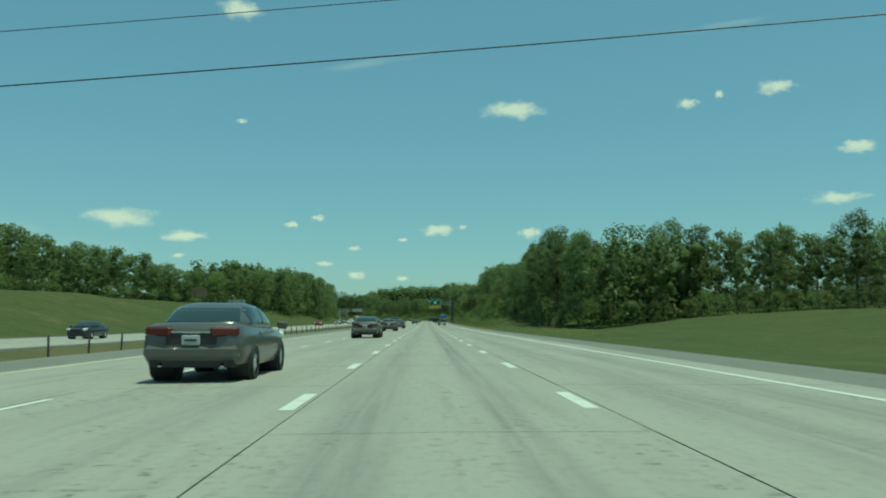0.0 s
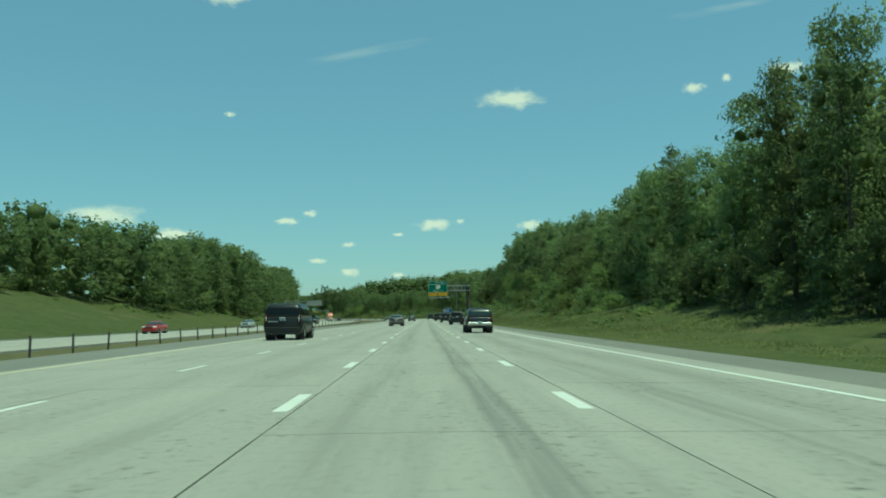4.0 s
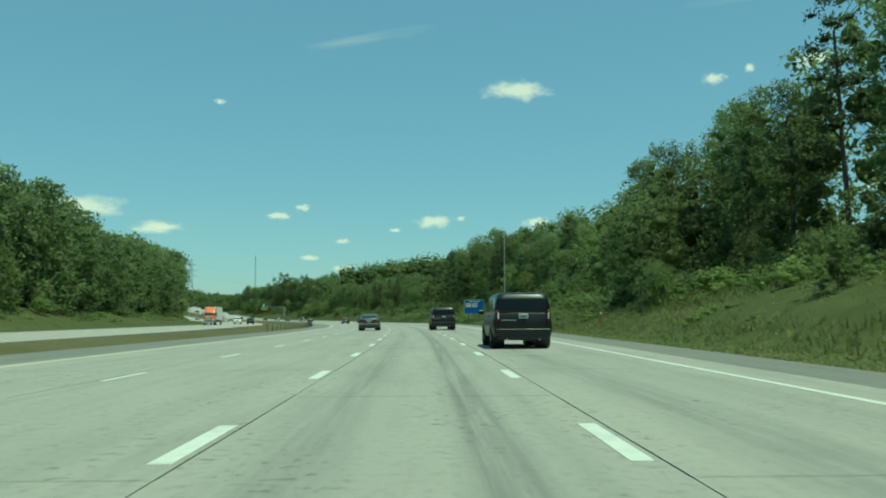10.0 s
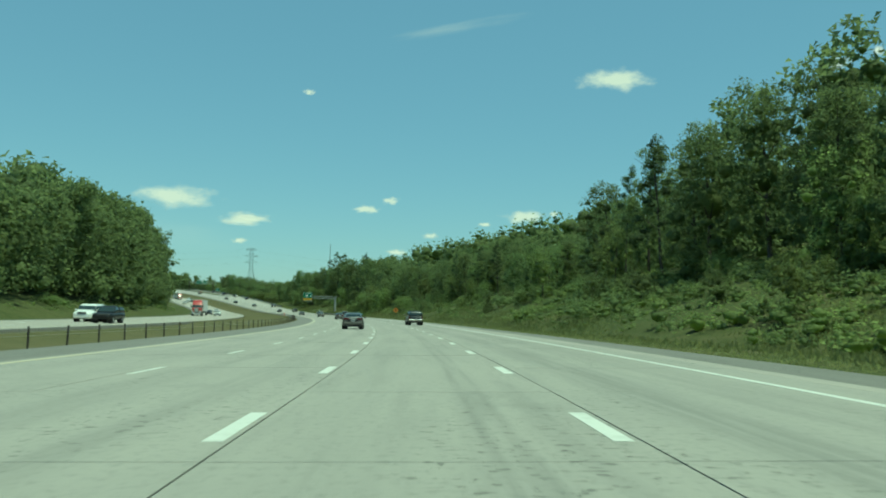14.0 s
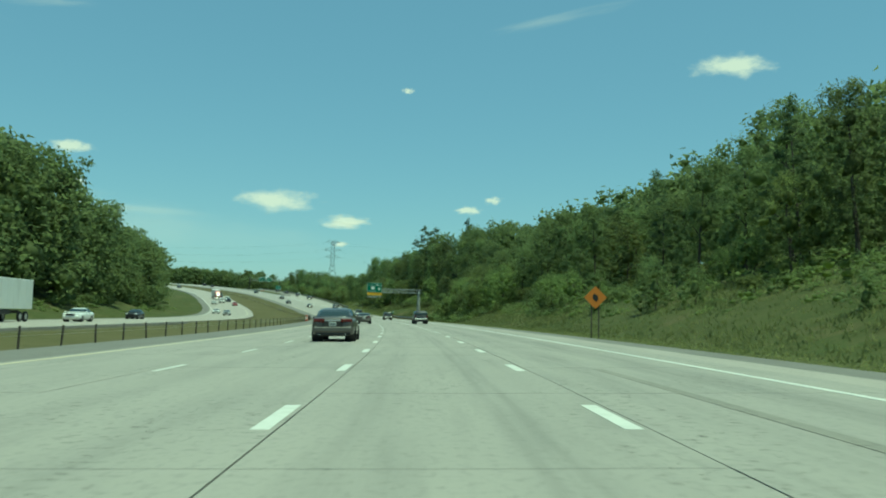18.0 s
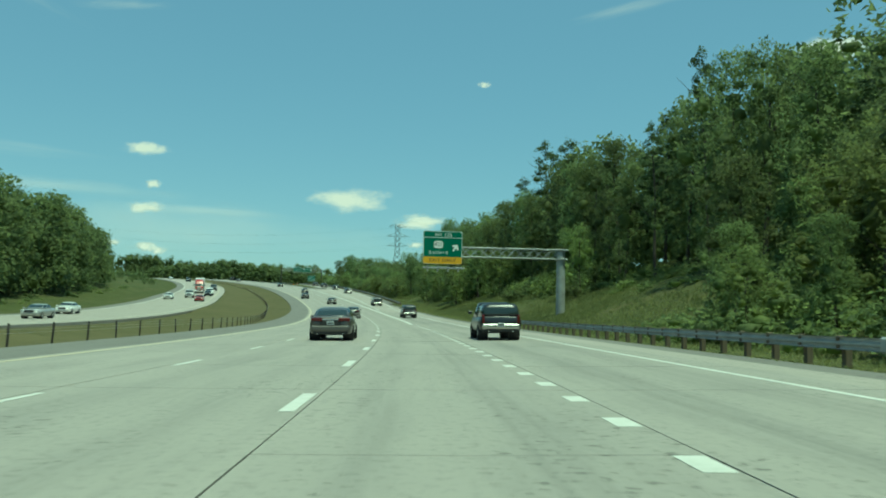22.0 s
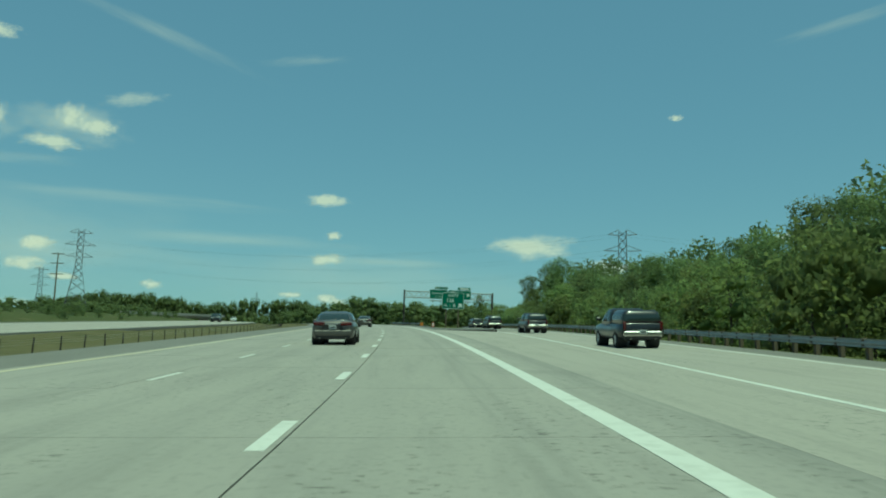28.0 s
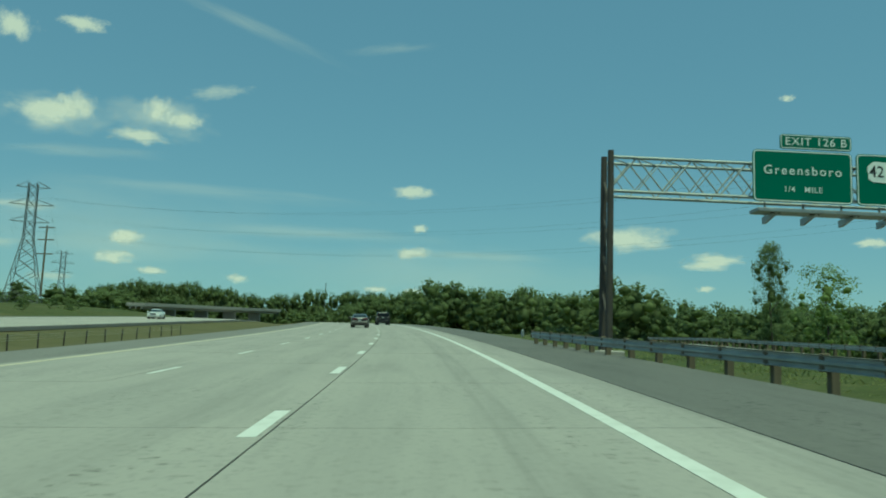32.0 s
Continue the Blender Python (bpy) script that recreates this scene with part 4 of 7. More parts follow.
# right-hand wood
s = 154.0
while s < 1276:
    e = float(main_right(s)) + float(wood_edge_r(s))
    hgt = float(tall_r(s)) * rng.uniform(0.86, 1.07) * float(lerp(s, (154, .82), (170, 1)))
    kind = "pine" if rng.random() < 0.10 and 300 < s < 1040 else "broad"
    plant(kind, s, e + rng.uniform(0, 3.5), hgt / (19 if kind == "pine" else 17), rng.uniform(0, 360), rng.uniform(.85, 1.12) * min(1.3, (14 / hgt) ** .4))
    for row in (7, 14, 23):
        if rng.random() < (0.92 if row < 16 else 0.5):
            u = e + row + rng.uniform(-2, 2)
            high = float(back_r(s)) - float(land(s, u)) + float(land(s, e))
            if row < 10:
                high = min(high, float(tall_r(s)) * 1.25)
            far_tree(s + rng.uniform(-3, 3), u, high * rng.uniform(.85, 1.08), rng.uniform(.9, 1.2), row > 16, MIDDLE if row < 16 else None)
    s += rng.uniform(4.8, 7.2)
# left-hand wood beyond the far carriageway
s = 20.0
while s < 1132:
    e = float(opp_near(s)) - OPP_WIDE - float(wood_edge_l(s))
    far_tree(s, e - rng.uniform(0, 4), float(tall_l(s)) * rng.uniform(.84, 1.06), rng.uniform(.95, 1.25) * max(1.0, (17 / float(tall_l(s))) ** .7), False, ACROSS)
    for row in (8, 17):
        far_tree(s + rng.uniform(-3, 3), e - row - rng.uniform(-2, 2), float(tall_l(s)) * rng.uniform(.85, 1.08), rng.uniform(.95, 1.25), row > 10)
    s += rng.uniform(6.5, 9.5)
# young trees crowding down to the guardrail before the second gantry
for k in range(44):
    s = rng.uniform(838, 886)
    u = rng.uniform(14.0, 25) + float(lerp(s, (838, 1.0), (845, 0), (878, 0), (886, 3)))
    kind = "light" if rng.random() < .65 else "broad"
    plant(kind, s, u, (rng.uniform(.6, 1.05) if u > 17 else rng.uniform(.4, .6)) * (1 if kind == "light" else .6), rng.uniform(0, 360), rng.uniform(.95, 1.2))
# and where the wood comes down to the ramp's verge
for k in range(24):
    s = rng.uniform(992, 1036)
    plant("light" if k % 2 else "broad", s, float(main_right(s)) + rng.uniform(8, 17), rng.uniform(.7, 1.1) * (1 if k % 2 else .6), rng.uniform(0, 360), rng.uniform(.95, 1.2))
plant("broad", 1292, 33.0, .62, 40, .8)
plant("light", 1287, 35.5, .95, 10)
plant("light", 1272, 38.5, 1.0, 90)
plant("light", 1280, 41.5, .9, 150)
# higher woods on the hill behind
s = 560.0
while s < 1010:
    for row in (36, 50):
        u = float(main_right(s)) + float(wood_edge_r(s)) + row
        far_tree(s, u, lerp(s, (560, 17), (640, 18), (760, 20), (950, 21)) * rng.uniform(.85, 1.15), 1.2, True)
    s += rng.uniform(7, 10)
# low trees beyond the far carriageway's last stretch
for k in range(130):
    s = rng.uniform(1150, 1385)
    far_tree(s, float(opp_near(s)) - OPP_WIDE - rng.uniform(7, 45), rng.uniform(1.3, 3.1), 1.7, False, MIDDLE)
# the wood's front across the field, right of the road's first stretch
for k in range(16):
    plant("broad", 156 + rng.uniform(-3, 6) - k * 0.4, 36 + k * 5.2, rng.choice((.84, .92, 1.0, 1.08)) * rng.uniform(.95, 1.05), rng.uniform(0, 360), rng.uniform(.88, 1.1))
    for row in (9, 18):
        far_tree(158 + row + rng.uniform(-2, 2), 40 + k * 5.2, rng.uniform(13.5, 18), 1.1, False, MIDDLE)
# distant woods ahead, where the road bends away
for k in range(300):
    s = rng.uniform(1300, 1720)
    far_tree(s, lerp(s, (1300, 75), (1430, 60), (1480, 30), (1720, 24)) + abs(rng.normal(0, 45)), lerp(s, (1300, 9), (1420, 12), (1470, 17)) * rng.uniform(.85, 1.15), rng.uniform(1.0, 1.3))
for k in range(230):
    d, b = rng.uniform(120, 300), radians(rng.uniform(7, 34))
    far_tree(1219 + d * math.cos(b), d * math.sin(b) + .00037 * d * d + 6, rng.uniform(7, 10.5), rng.uniform(1.1, 1.5))
def before_overpass(s, u):
    q = spot(s, u)
    return u < 5 and q[1] < 1640 and (q[0] + 722) * .914 + (q[1] - 1526) * .407 > -10


for k in range(150):
    s, u = rng.uniform(1720, 2100), rng.uniform(-150, 200)
    if not before_overpass(s, u):
        far_tree(s, u, rng.uniform(13, 19), 2.0, True)
for k in range(330):
    s, u = rng.uniform(1350, 1900), -rng.uniform(120, 420)
    if not before_overpass(s, u):
        far_tree(s, u, rng.uniform(6, 11), rng.uniform(2.0, 2.8), True)
# woods behind the overpass and in the fields, on rising ground
for x0, y0, z0, x1, y1, z1, count, high in ((-872, 1520, 63, -800, 1626, 65, 140, 13), (-860, 1690, 70, -760, 1800, 73, 95, 14), (-600, 1290, 35, -560, 1345, 34, 10, 8)):
    for k in range(count):
        q = rng.random()
        V, F = FAR_KINDS[int(rng.integers(5))]
        reach = high * rng.uniform(.85, 1.25)
        cell = far_cells.setdefault(0, [[], [], 0])
        top = np.array([x0 + (x1 - x0) * q, y0 + (y1 - y0) * q, z0 + (z1 - z0) * q + 8 * math.sin(math.pi * q)]) + (rng.normal(0, 9), rng.normal(0, 9), rng.normal(-1, 1.6))
        base = _V[np.argmin((_V[:, 0] - top[0]) ** 2 + (_V[:, 1] - top[1]) ** 2), 2] - 0.5
        h = max(4.0, top[2] - base)
        cell[0].append(V * (reach / 17 * 1.5, reach / 17 * 1.5, h / 17) + (top[0], top[1], base))
        cell[1].append(F + cell[2])
        cell[2] += len(V)
for cell in far_cells.values():
    wood = new("far_woods", crown_mesh(np.concatenate(cell[0]), np.concatenate(cell[1]), LEAF))
    tagged(wood, "dense dark green summer woods behind the roadside trees", "woods", kind="stuff")

# undergrowth: low tangled bushes between the mown verge and the trees
heaps = [[[], [], 0], [[], [], 0]]
UG = [leafy(rng, shrub_lobes(rng, 2.4, 2.6)[:7], 130, 0.30, core=0.40, sub=ICO1, leaves=2) for _ in range(4)]
for k in range(3250):
    if k >= 2850:
        s = rng.uniform(395, 640)
        f = rng.uniform(float(lerp(s, (395, .62), (500, .55), (550, .4))), 1.12)
        u = float(main_right(s)) + float(wood_edge_r(s)) * f
        f = 1.25
    elif k >= 2700:
        s, u, f = rng.uniform(838, 886), rng.uniform(13.8, 22), 1.3
    elif k >= 2300:
        s = rng.uniform(945, 1050)
        f = rng.uniform(.86, 1.3)
        u = float(main_right(s)) + float(wood_edge_r(s)) * f
        f = 1.6
    elif k < 2000:
        s = rng.uniform(225, 1075)
        low = float(lerp(s, (225, .45), (335, .36), (520, .32), (640, .32), (720, .42), (830, .55), (880, .75), (1075, .8)))
        f = low + (1.18 - low) * rng.random() ** .75
        u = float(main_right(s)) + float(wood_edge_r(s)) * f
    else:
        s = rng.uniform(290, 1125)
        f = rng.uniform(0.6, 1.1)
        u = float(opp_near(s)) - OPP_WIDE - float(wood_edge_l(s)) * f
    if u > 0 and (338 < s < 388 and u < 17 or 528 < s < 547 and u < 19.5 or 893 < s < 934 and u < 24):
        continue
    V, F = UG[int(rng.integers(4))]
    a, q = rng.uniform(0, 6.28), rng.uniform(.30, .66) * (.75 + .55 * f ** 2)
    ug_v, ug_f, ug_n = heaps[k % 2]
    ug_v.append(np.stack([(V[:, 0] * math.cos(a) - V[:, 1] * math.sin(a)) * q * 1.2, (V[:, 0] * math.sin(a) + V[:, 1] * math.cos(a)) * q * 1.2, V[:, 2] * q * .8], 1) + spot(s, u, float(land(s, u)) - 0.3))
    ug_f.append(F + ug_n)
    heaps[k % 2][2] += len(V)
for (ug_v, ug_f, _), mat, label in zip(heaps, (LEAF, LEAF_LIGHT), ("tangled low green bushes and creepers on the road banks", "light green brambles on the road banks")):
    tagged(new("undergrowth", crown_mesh(np.concatenate(ug_v), np.concatenate(ug_f), mat)), label, "undergrowth", kind="stuff")

# pines that stand out over the wood
for s, u, high in ((522, 31, 14), (527, 33, 13), (550, 30.5, 15), (474, 26, 14), (985, 33, 25), (976, 34, 24), (966, 31, 20), (935, 33, 19), (1010, 36, 22), (425, 30, 17), (790, 33, 13), (250, 29, 17)):
    plant("pine", s, u, high / 19, rng.uniform(0, 360), 1.15)
# shrubs and young trees on the banks
SHRUB_STEM = trunk_mesh(rng, 2.4, 0.06)


def shrub(s, u, scale, flat=1.0):
    p = spot(s, u, float(land(s, u)) - 0.25)
    ob = thing("shrub", pose(*map(float, p), 0, 0, rng.uniform(0, 360)) @ Matrix.Diagonal((scale, scale, scale * flat, 1)), "rounded green shrub on the grassy road bank", "shrub", "shrubs on the banks")
    for n, me in (("stem", SHRUB_STEM), ("foliage", SHRUBS[int(rng.integers(4))])):
        c = new(n, me)
        c.parent = ob
    return ob


for k in range(95):
    s = rng.uniform(235, 1060)
    if not 890 < s < 936:
        shrub(s, float(main_right(s)) + float(wood_edge_r(s)) * rng.uniform(0.62, 1.02), rng.uniform(.5, 1.25), rng.uniform(.7, 1.0))
for k in range(30):
    s = rng.uniform(60, 985)
    e = float(opp_near(s)) - OPP_WIDE
    shrub(s, e - float(wood_edge_l(s)) * rng.uniform(0.75, 1.0), rng.uniform(.7, 1.4), .8)
for k in range(50):
    s = rng.uniform(250, 1050)
    if 893 < s < 934:
        continue
    plant("light", s, float(main_right(s)) + float(wood_edge_r(s)) * rng.uniform(.8, 1.1), rng.uniform(.55, 1.05), rng.uniform(0, 360))
for k in range(26):
    s = rng.uniform(250, 985)
    plant("light", s, float(opp_near(s)) - OPP_WIDE - float(wood_edge_l(s)) * rng.uniform(.9, 1.15), rng.uniform(.6, 1.1), rng.uniform(0, 360))

# rounded bushes standing apart on the right-hand bank
def bush(s, u, scale, wide, crown):
    p = spot(s, u, float(land(s, u)) - 0.5)
    ob = thing("bush", pose(*map(float, p), 0, 0, rng.uniform(0, 360)) @ Matrix.Diagonal((scale * wide, scale * wide, scale, 1)), "dense rounded bush on the grassy road bank", "bush", "bushes on the banks")
    for n, me in (("stem", STEM), ("foliage", crown)):
        c = new(n, me)
        c.parent = ob
    return ob


STEM = trunk_mesh(rng, 8.0, 0.16)
BUSH = [crown_mesh(*leafy(rng, broad_lobes(rng, 9.0, 4.6, 0.02), 1200, 0.31, core=0.34, sub=ICO1), mat) for mat in (LEAF, LEAF, LEAF_LIGHT)]
for k in range(120):
    s = rng.uniform(240, 1000)
    if 528 < s < 552 or 890 < s < 936:
        continue
    f = rng.uniform(.5, 1.0)
    bush(s, float(main_right(s)) + float(wood_edge_r(s)) * f, rng.uniform(.22, .62) * (.55 + .5 * f), rng.uniform(.8, 1.2), BUSH[int(rng.integers(3))])
for k in range(30):
    bush(152 + rng.uniform(-2.5, 2) - k * .3, 29 + k * 3.0, rng.uniform(.3, .6), 1.1, BUSH[int(rng.integers(3))])
for k in range(16):
    s = 158 + k * 5.2
    bush(s, float(main_right(s)) + float(wood_edge_r(s)) - rng.uniform(.5, 2), rng.uniform(.3, .65), 1.0, BUSH[int(rng.integers(2))])
for s, u, k in ((455, 20.5, 1.15), (449, 23, 1.2), (462, 24, 1.1), (287, 21, .62), (833, 21, .9), (841, 20.5, .8), (1003, 21.5, .75)):
    bush(s, u, k, 1.0, BUSH[0 if k > 1 else 2])

# rounded light bushes behind the ramp's guardrail
for k in range(46):
    s = 1072 + k * 3.9 + rng.uniform(-2, 2)
    e = float(main_right(s)) + rng.uniform(3.2, 8.0)
    if k % 3 == 0:
        plant("light", s, e + 1, rng.uniform(.5, .95), rng.uniform(0, 360), 1.25)
    else:
        shrub(s, e, rng.uniform(1.0, 1.9), 1.15)

# grass blades on the verges, the island behind the gore and the median
def sward(name, count, s0, s1, left, right, tall, label, mat):
    s = s0 + (s1 - s0) * rng.random(count)
    u = left(s) + (right(s) - left(s)) * rng.random(count) ** 1.3
    h = tall * rng.uniform(.35, 1.2, count) * (.6 + .8 * np.array([max(0, noise.noise(Vector((a * .08, b * .3, 5)))) for a, b in zip(s, u)]))
    h = h * np.clip((u - left(s)) / 5, .25, 1) * (lerp(s, (150, .25), (240, .6), (330, 1), (700, .8), (850, .75), (1000, .8), (1130, .5)) if name == 'verge_grass' else 1)
    base = spot(s, u, land(s, u) - 0.03)
    V, F = [], []
    for k in range(4):
        a = rng.uniform(0, 6.28, count)
        w = np.stack([np.cos(a), np.sin(a), 0 * a], 1) * 0.045
        o = base + np.stack([rng.normal(0, .14, count), rng.normal(0, .14, count), 0 * a], 1)
        tip = o + np.stack([rng.normal(0, .12, count), rng.normal(0, .12, count), h * rng.uniform(.6, 1.1, count)], 1)
        V.append(np.stack([o - w, o + w, tip], 1).reshape(-1, 3))
        F.append(np.arange(count * 3).reshape(-1, 3) + k * count * 3)
    tagged(new(name, crown_mesh(np.concatenate(V), np.concatenate(F), mat)), label, "grass", kind="stuff")


sward("verge_grass", 90000, 60, 1130, lambda s: main_right(s) + 0.15, lambda s: main_right(s) + wood_edge_r(s) * .9, 0.62, "rough uneven grass on the road bank", BLADE)
sward("verge_grass", 36000, 915, 1040, lambda s: main_right(s) + 2.5, lambda s: main_right(s) + wood_edge_r(s) * 1.02, 0.65, "tall light weeds on the bank below the wood", BLADE)
sward("median_grass", 22000, 0, 1420, lambda s: -13.15 + 0 * s, lambda s: opp_near(s) + 0.3, 0.28, "dry uneven grass in the median", DRY_BLADE)
sward("island_grass", 5000, 1164, 1300, lambda s: island_left(s) + 0.1, lambda s: np.minimum(island_right(s), island_left(s) + 9) - 0.1, 0.20, "rough grass on the island behind the gore", BLADE)

# ---------------------------------------------------------------- guardrails and the cable barrier
W_BEAM = ((0.00, 0.72), (0.055, 0.69), (0.055, 0.64), (0.0, 0.60), (0.0, 0.555), (0.055, 0.515), (0.055, 0.465), (0.0, 0.435))
_post = box_bm((0.16, 0.20, 1.15), Matrix.Translation((0, 0, 0.135)), 0.012)
POST_ME = part("post", _post, WOOD).data
BLOCK_ME = part("spacer", box_bm((0.14, 0.16, 0.34), Matrix.Translation((0, 0, 0.58)), 0.01), WOOD).data
for o in [o for o in scene.objects if o.name in ("post", "spacer")]:
    bpy.data.objects.remove(o)


def guardrail(s0, s1, offset, face, height, label, step=1.9):
    """A W-beam rail on timber posts. offset: of the beam's face; face: -1 where the beam faces to the left."""
    rail = thing("guardrail", Matrix(), label, "guardrail")
    ss = np.arange(s0, s1 + 0.1, step)
    prof = [(x * -face * -1, z) for x, z in W_BEAM]
    ring = []
    for x, z in prof:
        ring.append(spot(ss, offset(ss) + face * x, height(ss) + z))
    for x, z in prof[::-1]:
        ring.append(spot(ss, offset(ss) + face * (x - 0.012), height(ss) + z))
    V = np.stack(ring, 1).reshape(-1, 3)
    c, n = len(ring), len(ss)
    F = [(i * c + k, i * c + (k + 1) % c, (i + 1) * c + (k + 1) % c, (i + 1) * c + k) for i in range(n - 1) for k in range(c)]
    F += [tuple(range(c)), tuple(range((n - 1) * c, n * c))[::-1]]
    beam = mesh_object("beam", V, F, RAIL, rail, "long corrugated steel rail")
    for s in ss:
        for name, me, x in (("post", POST_ME, -0.26), ("spacer", BLOCK_ME, -0.10)):
            o = new(name, me)
            o.parent = rail
            o.matrix_basis = at(s, float(offset(s)) + face * x, float(height(s)))
    for s, d in ((s0, -1), (s1, 1)):
        bm = bmesh.new()
        box(bm, (0.10, 0.34, 0.36), Matrix.Translation((0, 0, 0)), 0.05)
        o = part("end_shoe", bm, RAIL, rail, "rounded rail end")
        o.matrix_basis = at(s + d * 0.15, float(offset(s)), float(height(s)) + 0.58)
    return rail


def verge(u_of):
    return lambda s: np.asarray(land(s, u_of(s) + 0.3)) * 0.5 + plane(s, u_of(s)) * 0.5 - 0.02


guardrail(314, 380, lambda s: 9.45 + 0 * np.asarray(s), -1, lambda s: plane(s, 9.45) - 0.05, "galvanised guardrail on timber posts before the first gantry")
lower_rail = guardrail(854.4, 926.5, lambda s: 9.45 + 0 * np.asarray(s), -1, lambda s: plane(s, 9.45) - 0.05, "galvanised guardrail on timber posts below the wooded bank")
marker = part("end_marker", box_bm((0.27, 0.02, 0.58), Matrix.Translation((0, 0, 0.52)), 0.004), SIGN_YELLOW, lower_rail, "yellow reflective panel at the rail's end")
marker.matrix_basis = at(854.0, 9.62, float(plane(854.0, 9.45)))
guardrail(1022, 1330, lambda s: main_right(s) + 0.3, -1, lambda s: plane(s, main_right(s)) + ramp_drop(s) - 0.05, "long guardrail on timber posts beside the exit ramp")
guardrail(1223, 1259, lambda s: lerp(s, (1223, 7.9), (1234, 7.2), (1246, 5.7), (1259, 5.2)), -1, lambda s: plane(s, 6.4) - 0.20, "heavy guardrail on timber posts shielding the gantry post")
guardrail(372, 448, lambda s: opp_near(s) - OPP_WIDE - 0.6, 1, lambda s: opp_rel(s) - 0.05, "guardrail beyond the far carriageway")

barrier = thing("cable_barrier", Matrix(), "low cable barrier on thin steel posts in the grass median", "cable barrier")
_pm = bmesh.new()
box(_pm, (0.07, 0.06, 1.0), Matrix.Translation((0, 0, 0.33)), 0.008)
_tmp = part("post", _pm, BROWN)
CABLE_POST = _tmp.data
bpy.data.objects.remove(_tmp)
def cable_u(s):
    return lerp(s, (900, -13.45), (985, -17.0), (1080, -18.8), (1300, -19.5))


for s in np.r_[np.arange(-20, 332, 3.6), np.arange(462, 1300, 3.6)]:
    o = new("post", CABLE_POST)
    o.parent = barrier
    o.matrix_basis = at(s, float(cable_u(s)), float(land(s, cable_u(s)))) @ pose(0, 0, 0, rng.normal(0, 1.5), rng.normal(0, 1.5))
for a, b in ((-20, 332), (462, 1300)):
    for h in (0.50, 0.62, 0.74):
        ss = np.arange(a, b, 3.6)
        V, F = [], []
        for q in range(4):
            V.append(spot(ss, cable_u(ss) + 0.05 + 0.004 * math.cos(q * 1.57), np.asarray(land(ss, cable_u(ss))) + h + 0.004 * math.sin(q * 1.57)))
        V = np.stack(V, 1).reshape(-1, 3)
        F = [(i * 4 + k, i * 4 + (k + 1) % 4, (i + 1) * 4 + (k + 1) % 4, (i + 1) * 4 + k) for i in range(len(ss) - 1) for k in range(4)]
        mesh_object("cable", V, F, STEEL, barrier)


# ---------------------------------------------------------------- signs
def sign_panel(parent, w, h, x, z, y, mat, name="sign_panel", border=True, label="", radius=0.18, line=0.04):
    """A sign's board, its face towards -y, with a white border line and stiffeners behind."""
    p = part(name, plate_bm(w, h, 0.05, radius), mat, parent, label)
    p.matrix_basis = Matrix.Translation((x, y, z))
    if border:
        bm = bmesh.new()
        outer, inner = plate_outline(w - 0.05, h - 0.05, radius - 0.02), plate_outline(w - 0.05 - 2 * line, h - 0.05 - 2 * line, radius - 0.05)
        vo = [bm.verts.new((a, -0.032, b)) for a, b in outer]
        vi = [bm.verts.new((a, -0.032, b)) for a, b in inner]
        for k in range(len(vo)):
            j = (k + 1) % len(vo)
            bm.faces.new((vo[k], vo[j], vi[j], vi[k]))
        part("border", bm, SIGN_WHITE, p)
    for k in range(max(2, int(w / 1.3))):
        o = part("stiffener", box_bm((0.06, 0.09, h * 0.96), Matrix.Translation((-w / 2 + w * (k + 0.5) / max(2, int(w / 1.3)), 0.071, 0)), 0.005), ALUMINIUM, p)
    return p


def plate_outline(w, h, r, seg=4):
    out = []
    for cx, cz, a0 in ((w / 2 - r, h / 2 - r, 0), (-w / 2 + r, h / 2 - r, 90), (-w / 2 + r, -h / 2 + r, 180), (w / 2 - r, -h / 2 + r, 270)):
        for k in range(seg + 1):
            a = radians(a0 + 90 * k / seg)
            out.append((cx + r * math.cos(a), cz + r * math.sin(a)))
    return out


def shield(parent, x, z, size, text):
    """A white route shield with black figures."""
    pts = []
    for k in range(36):
        a = 2 * math.pi * k / 36
        c4 = max(abs(math.cos(a)), abs(math.sin(a)))
        r = 0.47 * min(1 / c4, 1.13) * (1 + 0.03 * math.cos(6 * a + 1.57))
        pts.append((x + size * 1.12 * r * math.cos(a), z + size * 0.92 * r * math.sin(a)))
    part("route_shield", outline_bm(pts, 0.012, -0.036), SIGN_WHITE, parent, "white route shield")
    lettering(text, size * 0.68, SIGN_BLACK, parent, x, z, -0.046, 0.92, 1.0)


def arrow(parent, x, z, size, angle, mat, y=-0.037):
    pts = [(-.10, -.5), (.10, -.5), (.10, .02), (.46, -.10), (.46, .10), (0, .5), (-.46, .10), (-.46, -.10), (-.10, .02)]
    a = radians(angle)
    part("arrow", outline_bm([(x + size * (px * math.cos(a) - pz * math.sin(a)), z + size * (px * math.sin(a) + pz * math.cos(a))) for px, pz in pts], 0.01, y), mat, parent)


def truss(parent, x0, x1, z0, z1, deep, bays, mat):
    """A box truss along x: four chords, and braces that cross from bay to bay."""
    for y in (-deep / 2, deep / 2):
        for z in (z0, z1):
            part("chord", bar_bm((x0, y, z), (x1, y, z), 0.065), mat, parent)
    for k in range(bays):
        a, b = x0 + (x1 - x0) * k / bays, x0 + (x1 - x0) * (k + 1) / bays
        for y in (-deep / 2, deep / 2):
            up = k % 2 == 0
            part("brace", bar_bm((a, y, z0 if up else z1), (b, y, z1 if up else z0), 0.035), mat, parent)
            part("brace", bar_bm((a, y, z1 if up else z0), (b, y, z0 if up else z1), 0.022), mat, parent)
        part("strut", bar_bm((a, -deep / 2, z1), (b, deep / 2, z1), 0.025), mat, parent)


